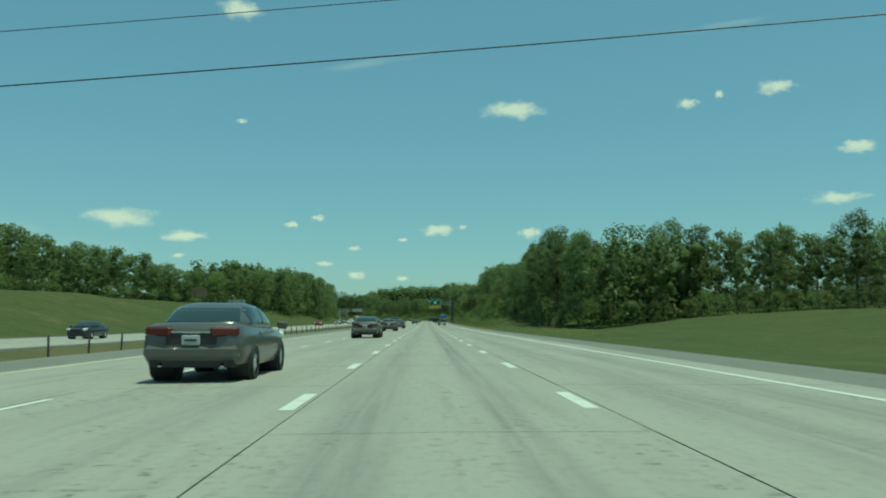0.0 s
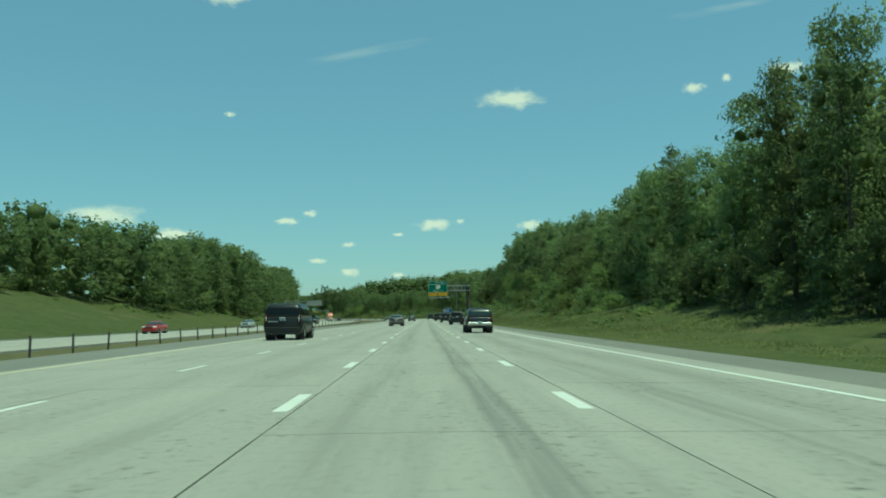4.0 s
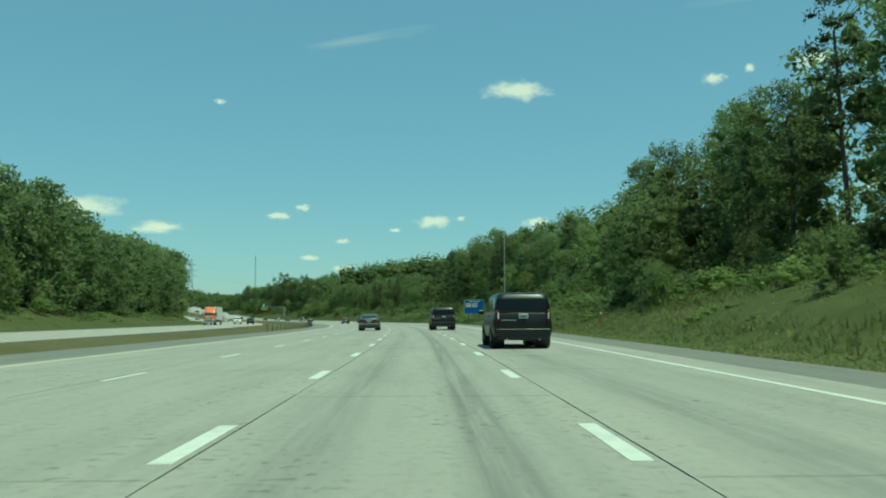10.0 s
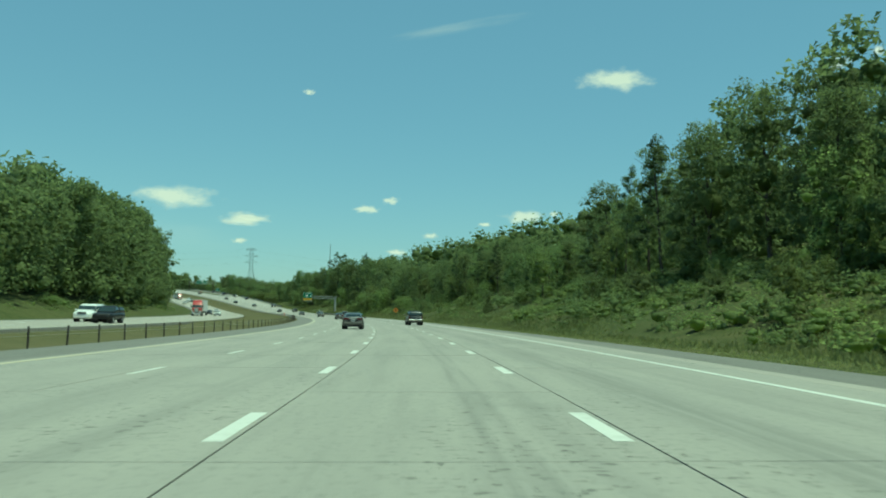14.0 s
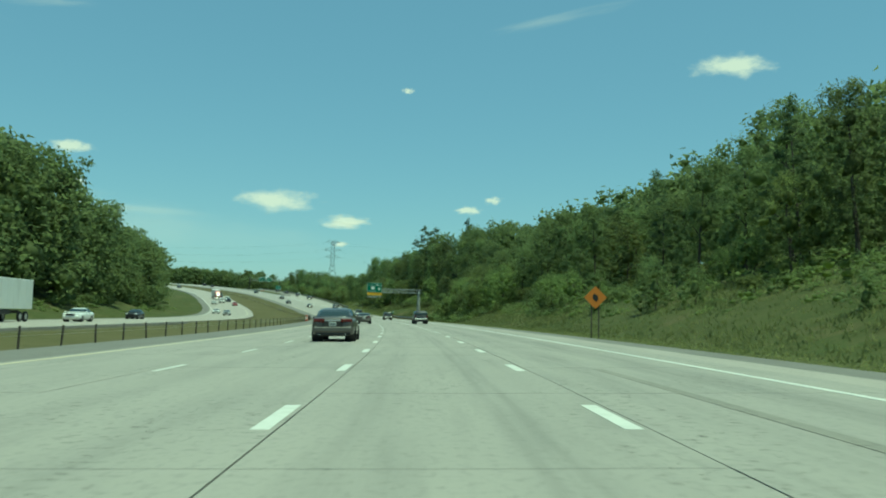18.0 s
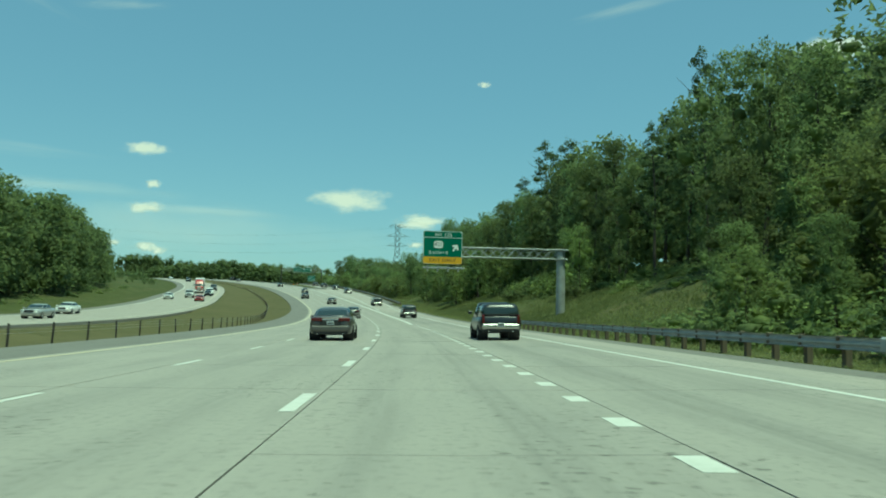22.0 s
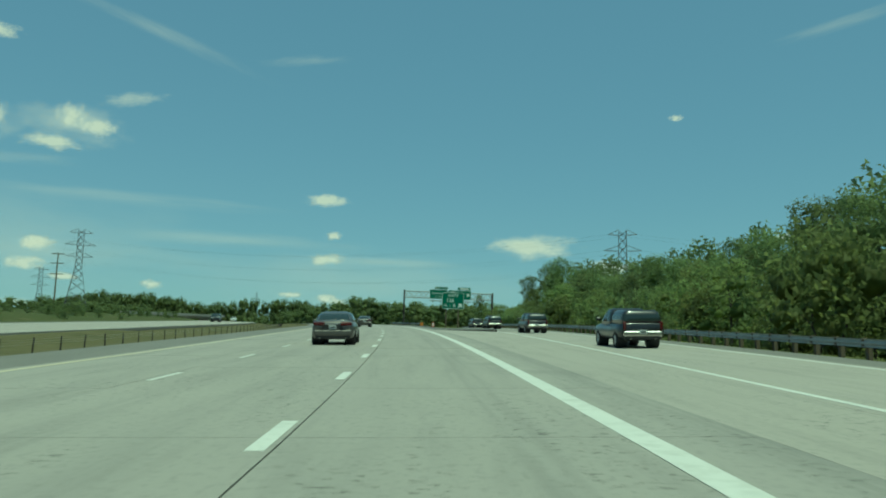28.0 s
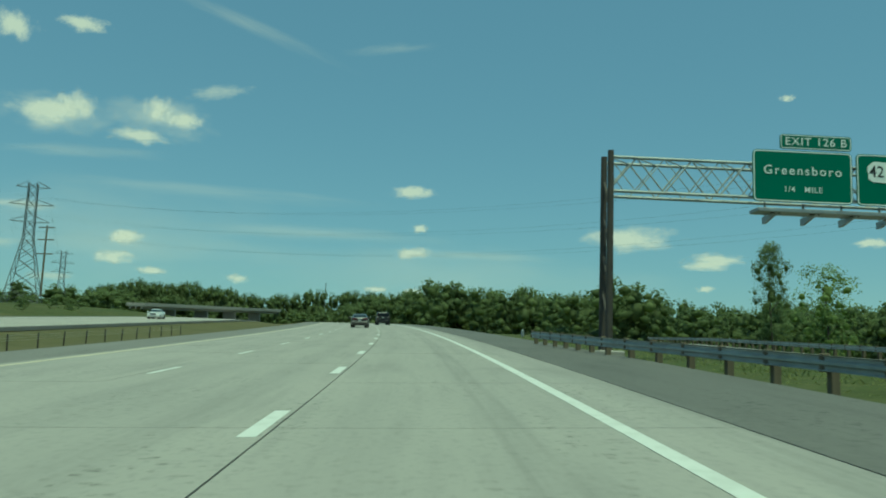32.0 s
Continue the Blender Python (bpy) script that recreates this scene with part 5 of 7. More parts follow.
def outline_bracket(x, z):
    """A tapered bracket under the walkway, deep at the sign and thin at its tip."""
    bm = bmesh.new()
    side = [(-1.35, -0.07), (0.1, -0.07), (0.1, -0.34), (-0.15, -0.34)]
    a = [bm.verts.new((x - 0.05, y, z + h)) for y, h in side]
    b = [bm.verts.new((x + 0.05, y, z + h)) for y, h in side]
    bm.faces.new(a)
    bm.faces.new(b[::-1])
    for k in range(4):
        bm.faces.new((a[(k + 1) % 4], a[k], b[k], b[(k + 1) % 4]))
    return bm


def light_rack(parent, x0, x1, z, lamps):
    """The walkway below a sign: two rails on brackets with sign lamps."""
    part("walkway", box_bm((x1 - x0, 0.85, 0.14), Matrix.Translation(((x0 + x1) / 2, -0.85, z)), 0.01), STEEL, parent, "grey steel lamp walkway")
    n = lamps
    for k in range(n):
        x = x0 + (x1 - x0) * (k + 0.5) / n
        part("bracket", outline_bracket(x, z), STEEL, parent)
        part("hanger", box_bm((0.07, 0.08, 0.55), Matrix.Translation((x, -0.08, z + 0.24)), 0.01), STEEL, parent)
        bm = bmesh.new()
        box(bm, (0.42, 0.30, 0.16), pose(x, -0.95, z + 0.02, 25) , 0.03)
        part("sign_lamp", bm, PLASTIC, parent)


# first cantilever gantry
g1 = thing("sign_gantry", at(368, 0, float(plane(368, 8))), "cantilever gantry with green exit sign on a dark brown post", "sign gantry")
part("post", bar_bm((10.9, 0, -0.6), (10.9, 0, 9.1), 0.47, 0.44, 20), BROWN, g1, "thick dark brown steel post")
part("base_plate", bar_bm((10.9, 0, -0.5), (10.9, 0, 0.12), 0.75, 0.75, 16), CONCRETE_FAR, g1)
part("cap", bar_bm((10.9, 0, 9.1), (10.9, 0, 9.18), 0.47, 0.30, 20), BROWN, g1)
truss(g1, 2.0, 10.9, 7.55, 8.85, 1.0, 9, STEEL)
for z in (7.55, 8.85):
    part("chord_plate", box_bm((1.15, 1.3, 0.16), Matrix.Translation((10.9, 0, z)), 0.02), STEEL, g1)
p1 = sign_panel(g1, 4.7, 3.75, 3.32, 8.2, -0.75, SIGN_GREEN, label="green exit sign with yellow foot")
part("divider", box_bm((4.7, 0.012, 0.05), Matrix.Translation((0, -0.034, 1.03)), 0.0), SIGN_WHITE, p1)
part("exit_only_panel", outline_bm([(x, z) for x, z in plate_outline(4.72, 0.84, 0.12)], 0.014, -0.036), SIGN_YELLOW, p1, "yellow exit-only panel").location.z = -1.44
lettering("EXIT", 0.40, SIGN_WHITE, p1, -0.20, 1.42, -0.036, 1.0)
lettering("126", 0.56, SIGN_WHITE, p1, 0.87, 1.42, -0.036, 1.0)
shield(p1, 0.05, 0.36, 1.0, "421")
lettering("Sanford", 0.55, SIGN_WHITE, p1, 0.02, -0.62, -0.036, 1.0, 1.42)
lettering("EXIT", 0.56, SIGN_BLACK, p1, -1.50, -1.44, -0.048, 1.1, 1.15)
lettering("ONLY", 0.56, SIGN_BLACK, p1, 1.40, -1.44, -0.048, 1.1, 1.15)
arrow(p1, -0.05, -1.42, 0.72, 180, SIGN_BLACK, -0.049)
light_rack(g1, 0.95, 6.5, 5.88, 4)
for x, z0, z1 in ((5.75, 6.05, 7.0), (6.1, 6.05, 7.0)):
    part("access_post", bar_bm((x, -0.75, z0), (x, -0.75, z1), 0.025), STEEL, g1)
for z in (6.85, 7.0):
    part("access_rail", bar_bm((5.6, -0.75, z), (6.1, -0.75, z), 0.022), STEEL, g1)

# second cantilever gantry
g2 = thing("sign_gantry", at(926, 0, float(plane(926, 8))), "cantilever gantry with green exit sign on a grey steel post", "sign gantry")
part("post", bar_bm((17.95, 0, -0.6), (17.95, 0, 7.95), 0.50, 0.45, 20), RAIL, g2, "thick grey steel post")
part("base_plate", bar_bm((17.95, 0, -0.5), (17.95, 0, 0.12), 0.75, 0.75, 16), CONCRETE_FAR, g2)
truss(g2, 4.2, 17.95, 7.0, 8.0, 0.9, 14, STEEL)
part("chord_plate", box_bm((1.2, 1.2, 0.16), Matrix.Translation((17.95, 0, 7.0)), 0.02), STEEL, g2)
part("chord_plate", box_bm((1.4, 1.2, 0.16), Matrix.Translation((17.95, 0, 8.0)), 0.02), STEEL, g2)
p2 = sign_panel(g2, 4.15, 3.5, 5.12, 7.86, -0.7, SIGN_GREEN, label="green exit sign with yellow foot")
part("divider", box_bm((4.05, 0.012, 0.05), Matrix.Translation((0, -0.034, 1.06)), 0.0), SIGN_WHITE, p2)
part("exit_only_panel", outline_bm([(x, z) for x, z in plate_outline(4.07, 0.72, 0.12)], 0.014, -0.036), SIGN_YELLOW, p2, "yellow exit-only panel").location.z = -1.34
lettering("EXIT", 0.35, SIGN_WHITE, p2, -0.47, 1.35, -0.036)
lettering("126", 0.50, SIGN_WHITE, p2, 0.55, 1.35, -0.036)
shield(p2, -0.45, 0.32, 0.90, "421")
lettering("Sanford", 0.50, SIGN_WHITE, p2, -0.45, -0.52, -0.036, 1.0, 1.28)
arrow(p2, 1.32, 0.0, 0.84, -35, SIGN_WHITE)
lettering("EXIT ONLY", 0.44, SIGN_BLACK, p2, 0, -1.34, -0.048, 1.1, 1.2)
light_rack(g2, 3.05, 7.4, 5.72, 4)

# third gantry: a portal over the exit ramp
g3 = thing("sign_gantry", at(1251.5, 0, float(plane(1251.5, 13)) - 0.3), "portal gantry with two green signs over the exit ramp", "sign gantry")
for x in (7.28, 26.9):
    for y in (-0.55, 0.55):
        part("post", bar_bm((x, y, -1.5), (x, y, 7.75), 0.14, 0.12, 14), BROWN, g3, "tall dark steel post")
    for k in range(4):
        part("brace", bar_bm((x, -0.55, 0.8 + k * 1.5), (x, 0.55, 2.3 + k * 1.5), 0.05), BROWN, g3)
    part("base_plate", box_bm((1.0, 2.0, 0.9), Matrix.Translation((x, 0, -0.45)), 0.05), CONCRETE_FAR, g3)
truss(g3, 7.2, 26.9, 6.15, 7.5, 1.1, 18, RAIL)
p3 = sign_panel(g3, 3.95, 2.05, 14.75, 6.98, -0.85, SIGN_GREEN, label="green destination sign")
lettering("Greensboro", 0.50, SIGN_WHITE, p3, 0, 0.22, -0.036, 1.0, 1.28)
lettering("1/4   MILE", 0.32, SIGN_WHITE, p3, 0, -0.52, -0.036, 1.0, 1.15)
t3 = sign_panel(g3, 2.85, 0.58, 15.3, 8.37, -0.85, SIGN_GREEN, name="exit_tab", label="green exit tab", radius=0.1, line=0.03)
lettering("EXIT 126 B", 0.44, SIGN_WHITE, t3, 0, 0, -0.036, 1.05, 1.15)
p4 = sign_panel(g3, 5.0, 2.05, 19.4, 6.98, -0.85, SIGN_GREEN, label="green destination sign with route shield")
shield(p4, -1.55, 0.32, 0.95, "421")
lettering("SOUTH", 0.50, SIGN_WHITE, p4, 0.2, 0.36, -0.036, 1.0, 1.12)
lettering("Sanford", 0.52, SIGN_WHITE, p4, -0.35, -0.58, -0.036, 1.0, 1.15)
arrow(p4, 1.85, 0.0, 0.9, -30, SIGN_WHITE)
t4 = sign_panel(g3, 2.85, 0.58, 20.4, 8.37, -0.85, SIGN_GREEN, name="exit_tab", label="green exit tab", radius=0.1, line=0.03)
part("print", box_bm((1.9, 0.012, 0.2), Matrix.Translation((0, -0.034, 0)), 0.0), SIGN_WHITE, t4)
light_rack(g3, 12.8, 22.1, 5.56, 6)

# gantry of the far carriageway, seen from behind
g4 = thing("sign_gantry", at(411, 0, -0.3), "grey gantry of the far carriageway seen from behind", "sign gantry")
part("post", bar_bm((-42.4, 0, -0.6), (-42.4, 0, 6.9), 0.36, 0.32, 16), RAIL, g4)
truss(g4, -42.4, -31.2, 5.6, 6.8, 0.9, 11, STEEL)
pb = part("sign_back", plate_bm(4.6, 1.3, 0.06, 0.1), ALUMINIUM, g4, "bare grey back of a sign")
pb.matrix_basis = Matrix.Translation((-33.8, 0.8, 6.0))
part("base_plate", bar_bm((-42.4, 0, -0.5), (-42.4, 0, 0.1), 0.6, 0.6, 14), CONCRETE_FAR, g4)


def ground_sign(s, u, w, h, z, mat, label, posts, post_mat, thick=0.11, turn=0.0, border=True):
    """A sign on posts in the verge; z: its middle over the lane's level."""
    base = float(land(s, u))
    g = thing("road_sign", at(s, u, base, turn), label, "road sign")
    p = sign_panel(g, w, h, 0, z - base, -0.08, mat, border=border, radius=min(.14, h * .12))
    for x in posts:
        q = float(land(s, u + x)) - base
        part("post", box_bm((thick, thick, z - base + h / 2 - 0.1 - q + 0.5), Matrix.Translation((x, 0.03, (z - base + h / 2 - 0.1 + q - 0.5) / 2)), 0.01), post_mat, g)
    return g, p


_, e1 = ground_sign(1175, 7.45, 2.84, 2.12, 3.38 + float(plane(1175, 7)), SIGN_GREEN, "green exit sign with white arrow on two timber posts", (-0.85, 0.72), WOOD, 0.15)
lettering("EXITS", 0.46, SIGN_WHITE, e1, 0.02, 0.66, -0.036, 1.0, 1.12)
lettering("126", 0.64, SIGN_WHITE, e1, -0.38, 0.02, -0.036, 1.0, 1.1)
lettering("A - B", 0.52, SIGN_WHITE, e1, -0.40, -0.62, -0.036, 1.15, 1.2)
arrow(e1, 0.92, -0.62, 0.66, -45, SIGN_WHITE)

_, b1 = ground_sign(545, 18.1, 3.9, 2.8, 3.35, SIGN_BLUE, "blue services sign with two white logo panels", (-1.15, 1.15), BROWN, 0.14)
for x, wd in ((-0.75, 0.5), (0.05, 0.4), (0.75, 0.5)):
    part("print", box_bm((wd, 0.012, 0.16), Matrix.Translation((x, -0.034, 1.05)), 0), SIGN_WHITE, b1)
for x, m in ((-1.15, SIGN_RED), (0.1, SIGN_BLACK)):
    lp = part("logo_panel", box_bm((1.0, 0.014, 0.72), Matrix.Translation((x, -0.036, 0.32)), 0), SIGN_WHITE, b1)
    part("print", box_bm((0.8, 0.01, 0.13), Matrix.Translation((x, -0.046, 0.42)), 0), m, b1)
    part("print", box_bm((0.6, 0.01, 0.13), Matrix.Translation((x, -0.046, 0.20)), 0), m, b1)

og = thing("warning_sign", at(730.5, 9.75, float(land(730.5, 9.75))), "orange diamond warning sign on two thin posts", "road sign")
d1 = part("sign_panel", outline_bm([(0, .62), (.62, 0), (0, -.62), (-.62, 0)], 0.03), SIGN_ORANGE, og)
d1.matrix_basis = Matrix.Translation((0, -0.06, 2.2))
part("symbol", outline_bm([(-.06, .22), (.12, .10), (.16, -.10), (.05, -.22), (-.14, -.06), (-.16, .10)], 0.012, -0.022), SIGN_BLACK, d1, "dark plain symbol")
for x in (-0.2, 0.2):
    part("post", box_bm((0.06, 0.05, 2.9), Matrix.Translation((x, 0, 1.05)), 0.005), BROWN, og)
mm = thing("mile_marker", at(923.5, 10.3, float(land(923.5, 10.3))), "small green mile marker on a thin post", "road sign")
part("sign_panel", plate_bm(0.3, 0.95, 0.02, 0.04), SIGN_GREEN, mm).matrix_basis = Matrix.Translation((0, -0.04, 1.65))
part("print", box_bm((0.16, 0.01, 0.5), Matrix.Translation((0, -0.056, 1.65)), 0), SIGN_WHITE, mm)
part("post", box_bm((0.06, 0.05, 2.4), Matrix.Translation((0, 0, 0.9)), 0.005), BROWN, mm)
ls = thing("road_sign", at(207, -46, float(land(207, -46))), "grey back of a large sign beyond the far carriageway", "road sign")
part("sign_back", plate_bm(4.1, 3.3, 0.05, 0.12), ALUMINIUM, ls).matrix_basis = Matrix.Translation((0, 0.1, 3.9))
for x in (-1.2, 1.2):
    part("post", box_bm((0.14, 0.14, 5.9), Matrix.Translation((x, 0, 2.4)), 0.01), BROWN, ls)
bb = thing("billboard", at(262, -72, float(land(262, -72))), "brown timber billboard on the grassy hill", "billboard")
for k in range(6):
    part("board", box_bm((8.6, 0.06, 0.42), Matrix.Translation((0, 0, 2.0 + k * 0.44)), 0.01), WOOD, bb)
for x in (-3.5, -1.2, 1.2, 3.5):
    part("post", box_bm((0.22, 0.22, 5.0), Matrix.Translation((x, 0.16, 2.0)), 0.02), WOOD, bb)
def marker(s, u, m, label):
    g = thing("marker_post", at(s, u, float(land(s, u))), label, "marker post")
    part("post", box_bm((0.09, 0.06, 1.7), Matrix.Translation((0, 0, 0.35)), 0.01), m, g)
    part("band", box_bm((0.094, 0.064, 0.18), Matrix.Translation((0, 0, 1.0)), 0.005), SIGN_WHITE, g)


marker(139, 18.3, WOOD, "short weathered stake with a pale band in the mown grass")
marker(141, 21.0, DRUM_ORANGE, "short orange stake with a pale band in the mown grass")
marker(444, 14.2, DRUM_ORANGE, "short orange marker post in the verge")
pk = thing("marker_post", at(545, 20.9 - 1.6, float(land(545, 19.3))), "short brown marker post in the grass", "marker post")
part("post", box_bm((0.1, 0.1, 1.6), Matrix.Translation((3.2, -4.0, 0.4)), 0.01), BROWN, pk)


# ---------------------------------------------------------------- traffic drums
def drum(s, u, z):
    d = thing("traffic_drum", at(s, u, z), "orange and white striped traffic drum on a rubber foot", "traffic drum", "traffic drums")
    zs = (0.06, 0.30, 0.44, 0.60, 0.74, 0.98)
    for k in range(5):
        part("band", bar_bm((0, 0, zs[k]), (0, 0, zs[k + 1]), 0.29 - 0.022 * k, 0.29 - 0.022 * (k + 1), 18), DRUM_ORANGE if k % 2 == 0 else SIGN_WHITE, d)
    part("foot", bar_bm((0, 0, -0.04), (0, 0, 0.06), 0.42, 0.38, 16), TYRE, d)
    part("handle", box_bm((0.22, 0.05, 0.09), Matrix.Translation((0, 0, 1.02)), 0.015), DRUM_ORANGE, d)


drum(836.7, -13.15, float(land(836.7, -13.15)) + 0.03)
drum(1227, 10.5, float(land(1227, 10.5)))
ob_m = thing("object_marker", at(1221.8, 7.75, float(land(1221.8, 7.75))), "yellow striped marker board before the guardrail end", "road sign")
part("sign_panel", plate_bm(0.55, 0.62, 0.03, 0.05), SIGN_ORANGE, ob_m).matrix_basis = Matrix.Translation((0, -0.05, 0.62))
for x in (-.3, .3):
    part("leg", bar_bm((x, 0, -.05), (x * .8, 0, .9), 0.025), STEEL, ob_m)


# ---------------------------------------------------------------- pylons, poles, wires, masts
PYLON_STEEL = material("dull dark lattice steel", (0.13, 0.135, 0.135), 0.6, 0.4, spots=[(1.0, .4, .7, (.09, .09, .09), .6, (1, 1, 1))])


def ground_at(x, y):
    """The ground's height at a place in the plan."""
    return float(_V[np.argmin((_V[:, 0] - x) ** 2 + (_V[:, 1] - y) ** 2), 2])


def pylon(x, y, z0, z1, turn, label):
    z0 = min(z0, ground_at(x, y) - 0.3)
    g = thing("pylon", pose(x, y, z0, 0, 0, turn), label, "pylon", "pylons of the power line")
    H = z1 - z0
    wide = lambda q: 0.5 * H * (0.27 * (1 - q / 0.55) + 0.075 * q / 0.55 if q < 0.55 else 0.075 - 0.02 * (q - .55))
    levels = [0, .14, .27, .38, .47, .55, .63, .71, .79, .87, .95, 1.0]
    for a, b in zip(levels, levels[1:]):
        for k in range(4):
            c, d = [((-1) ** (k // 2), (-1) ** ((k + 1) // 2)), ((-1) ** ((k + 1) // 2), (-1) ** ((k + 2) // 2))]
            wa, wb = wide(a), wide(b)
            part("leg", bar_bm((c[0] * wa, c[1] * wa, a * H), (c[0] * wb, c[1] * wb, b * H), 0.14, seg=4), PYLON_STEEL, g)
            part("brace", bar_bm((c[0] * wa, c[1] * wa, a * H), (d[0] * wb, d[1] * wb, b * H), 0.09, seg=4), PYLON_STEEL, g)
            part("brace", bar_bm((d[0] * wa, d[1] * wa, a * H), (c[0] * wb, c[1] * wb, b * H), 0.09, seg=4), PYLON_STEEL, g)
    tips = []
    for q, reach in ((.68, .15), (.82, .17), (.965, .13)):
        for side in (-1, 1):
            tip = (side * reach * H, 0, q * H + 0.2)
            tips.append(tip)
            for y_ in (-1, 1):
                part("arm", bar_bm((side * wide(q), y_ * wide(q), q * H), tip, 0.08, seg=4), PYLON_STEEL, g)
                part("arm", bar_bm((side * wide(q), y_ * wide(q), (q + .05) * H), tip, 0.06, seg=4), PYLON_STEEL, g)
    return g, tips


pyA, tips = pylon(-295, 1369, 24, 66, 20, "tall steel lattice pylon above the trees")
pyB, _ = pylon(-558, 1310, 37, 73, 52, "tall steel lattice pylon in the open field")
pyC, _ = pylon(-850, 1490, 48, 86, 52, "distant steel lattice pylon")
wires = thing("power_line", Matrix(), "thin power wires sagging between the pylons", "power line")


def wire(a, b, sag, r, parent):
    a, b = Vector(a), Vector(b)
    n = 16
    pts = [a.lerp(b, k / n) - Vector((0, 0, sag * 4 * (k / n) * (1 - k / n))) for k in range(n + 1)]
    side = (b - a).cross(Vector((0, 0, 1))).normalized()
    V, F = [], []
    for p in pts:
        V += [p + side * r, p + Vector((0, 0, r)), p - side * r, p - Vector((0, 0, r))]
    for i in range(n):
        for k in range(4):
            F.append((i * 4 + k, i * 4 + (k + 1) % 4, (i + 1) * 4 + (k + 1) % 4, (i + 1) * 4 + k))
    return mesh_object("wire", V, F, SIGN_BLACK, parent)


for k, tip in enumerate(tips):
    kA, kB = pyA.matrix_basis @ Vector(tip), pyB.matrix_basis @ (Vector(tip) * (36 / 42))
    wire(kA, kB, 9, 0.014, wires)
    wire(kA, kA + (kA - kB).normalized() * 260 + Vector((0, 0, -12)), 6, 0.014, wires)
    wire(kB, pyC.matrix_basis @ (Vector(tip) * (38 / 42)), 9, 0.014, wires)
over = thing("power_line", Matrix(), "two overhead wires crossing high above the road", "power line")
wire(spot(62, -95, 14.1), spot(51, 95, 26.5), 1.0, 0.05, over)
wire(spot(66, -95, 19.5), spot(56, 95, 32.5), 1.0, 0.035, over)

cp = thing("camera_pole", at(516, 18.2, float(land(516, 18.2))), "tall thin grey steel pole with a small camera on top", "camera pole")
part("pole", bar_bm((0, 0, -0.5), (0, 0, 14.9), 0.11, 0.06, 10), RAIL, cp)
part("arm", bar_bm((0, 0, 14.5), (-0.5, 0, 14.5), 0.03), RAIL, cp)
part("camera", box_bm((0.22, 0.4, 0.22), Matrix.Translation((-0.5, 0, 14.4)), 0.04), PLASTIC, cp)
part("cabinet", box_bm((0.4, 0.3, 0.7), Matrix.Translation((0, -0.22, 1.4)), 0.03), ALUMINIUM, cp)
up = thing("utility_pole", pose(-671, 1378, 42, 0, 0, 30), "tall timber utility pole with cross-arms in the field", "utility pole")
part("pole", bar_bm((0, 0, -1), (0, 0, 34), 0.55, 0.38, 10), WOOD, up)
for z in (33, 27, 20):
    part("cross_arm", box_bm((8.5, 0.4, 0.5), Matrix.Translation((0, 0, z)), 0.03), WOOD, up)
for x, y, z0, z1 in ((-284, 1667, 20, 97), (-869, 1781, 40, 92)):
    ms = thing("radio_mast", pose(x, y, z0), "thin distant radio mast above the woods", "radio mast", "radio masts")
    h = z1 - z0
    for k in range(3):
        a = k * 2.094
        part("leg", bar_bm((math.cos(a) * 0.9, math.sin(a) * 0.9, 0), (math.cos(a) * 0.5, math.sin(a) * 0.5, h), 0.22, 0.16, 5), STEEL, ms)
    for k in range(14):
        part("ring", bar_bm((0, 0, h * (k + .4) / 14), (0, 0, h * (k + .5) / 14), 0.8 - 0.025 * k, seg=3), STEEL, ms)

# distant overpass beyond the far carriageway
br = thing("overpass", pose(-722, 1526, float(spot(1500, 0, 0)[2]) + 18.4, 2.8, 0, 24), "long pale concrete overpass far across the fields", "bridge")
part("deck", box_bm((12, 190, 1.0), Matrix.Translation((0, 0, 0)), 0.05), CONCRETE_FAR, br)
for x in (-5.8, 5.8):
    part("parapet", box_bm((0.35, 190, 1.1), Matrix.Translation((x, 0, 1.0)), 0.03), CONCRETE_FAR, br)
for x in (-3.5, 0, 3.5):
    part("girder", box_bm((0.7, 190, 1.5), Matrix.Translation((x, 0, -1.2)), 0.05), CONCRETE_FAR, br)
for y in (-60, -20, 20, 60):
    part("pier", box_bm((9, 1.2, 24), Matrix.Translation((0, y, -13.8)), 0.1), CONCRETE_FAR, br)

# ---------------------------------------------------------------- vehicles
def paint(name, colour, metal=0.35, rough=0.32, coat=0.4):
    return material(name, colour, rough, metal, coat=coat, spec=min(.5, .2 + coat), spots=[(3.0, .5, .8, tuple(c * .8 for c in colour), .4, (1, 1, 1))])


PAINT = {"grey": paint("grey metallic paint", (0.10, 0.095, 0.092)), "black": paint("black paint", (0.016, 0.017, 0.019), 0.0, 0.35, 0.08), "white": paint("white paint", (0.70, 0.70, 0.68), 0.0), "silver": paint("silver paint", (0.42, 0.42, 0.41)), "dark": paint("dark blue-grey paint", (0.026, 0.027, 0.031)), "red": paint("red paint", (0.30, 0.02, 0.02), 0.0), "orange": paint("orange paint", (0.62, 0.13, 0.025), 0.0)}
BOX_WHITE = material("white trailer panels", (0.62, 0.63, 0.62), 0.5, spots=[(0.7, .45, .7, (.5, .5, .49), .6, (1, 1, .3))])


def loft(rings, closed=True, caps=True):
    bm = bmesh.new()
    vs = [[bm.verts.new(p) for p in r] for r in rings]
    c = len(rings[0])
    for a, b in zip(vs, vs[1:]):
        for k in range(c if closed else c - 1):
            bm.faces.new((a[k], a[(k + 1) % c], b[(k + 1) % c], b[k]))
    if caps:
        bm.faces.new(vs[0][::-1])
        bm.faces.new(vs[-1])
    return bm


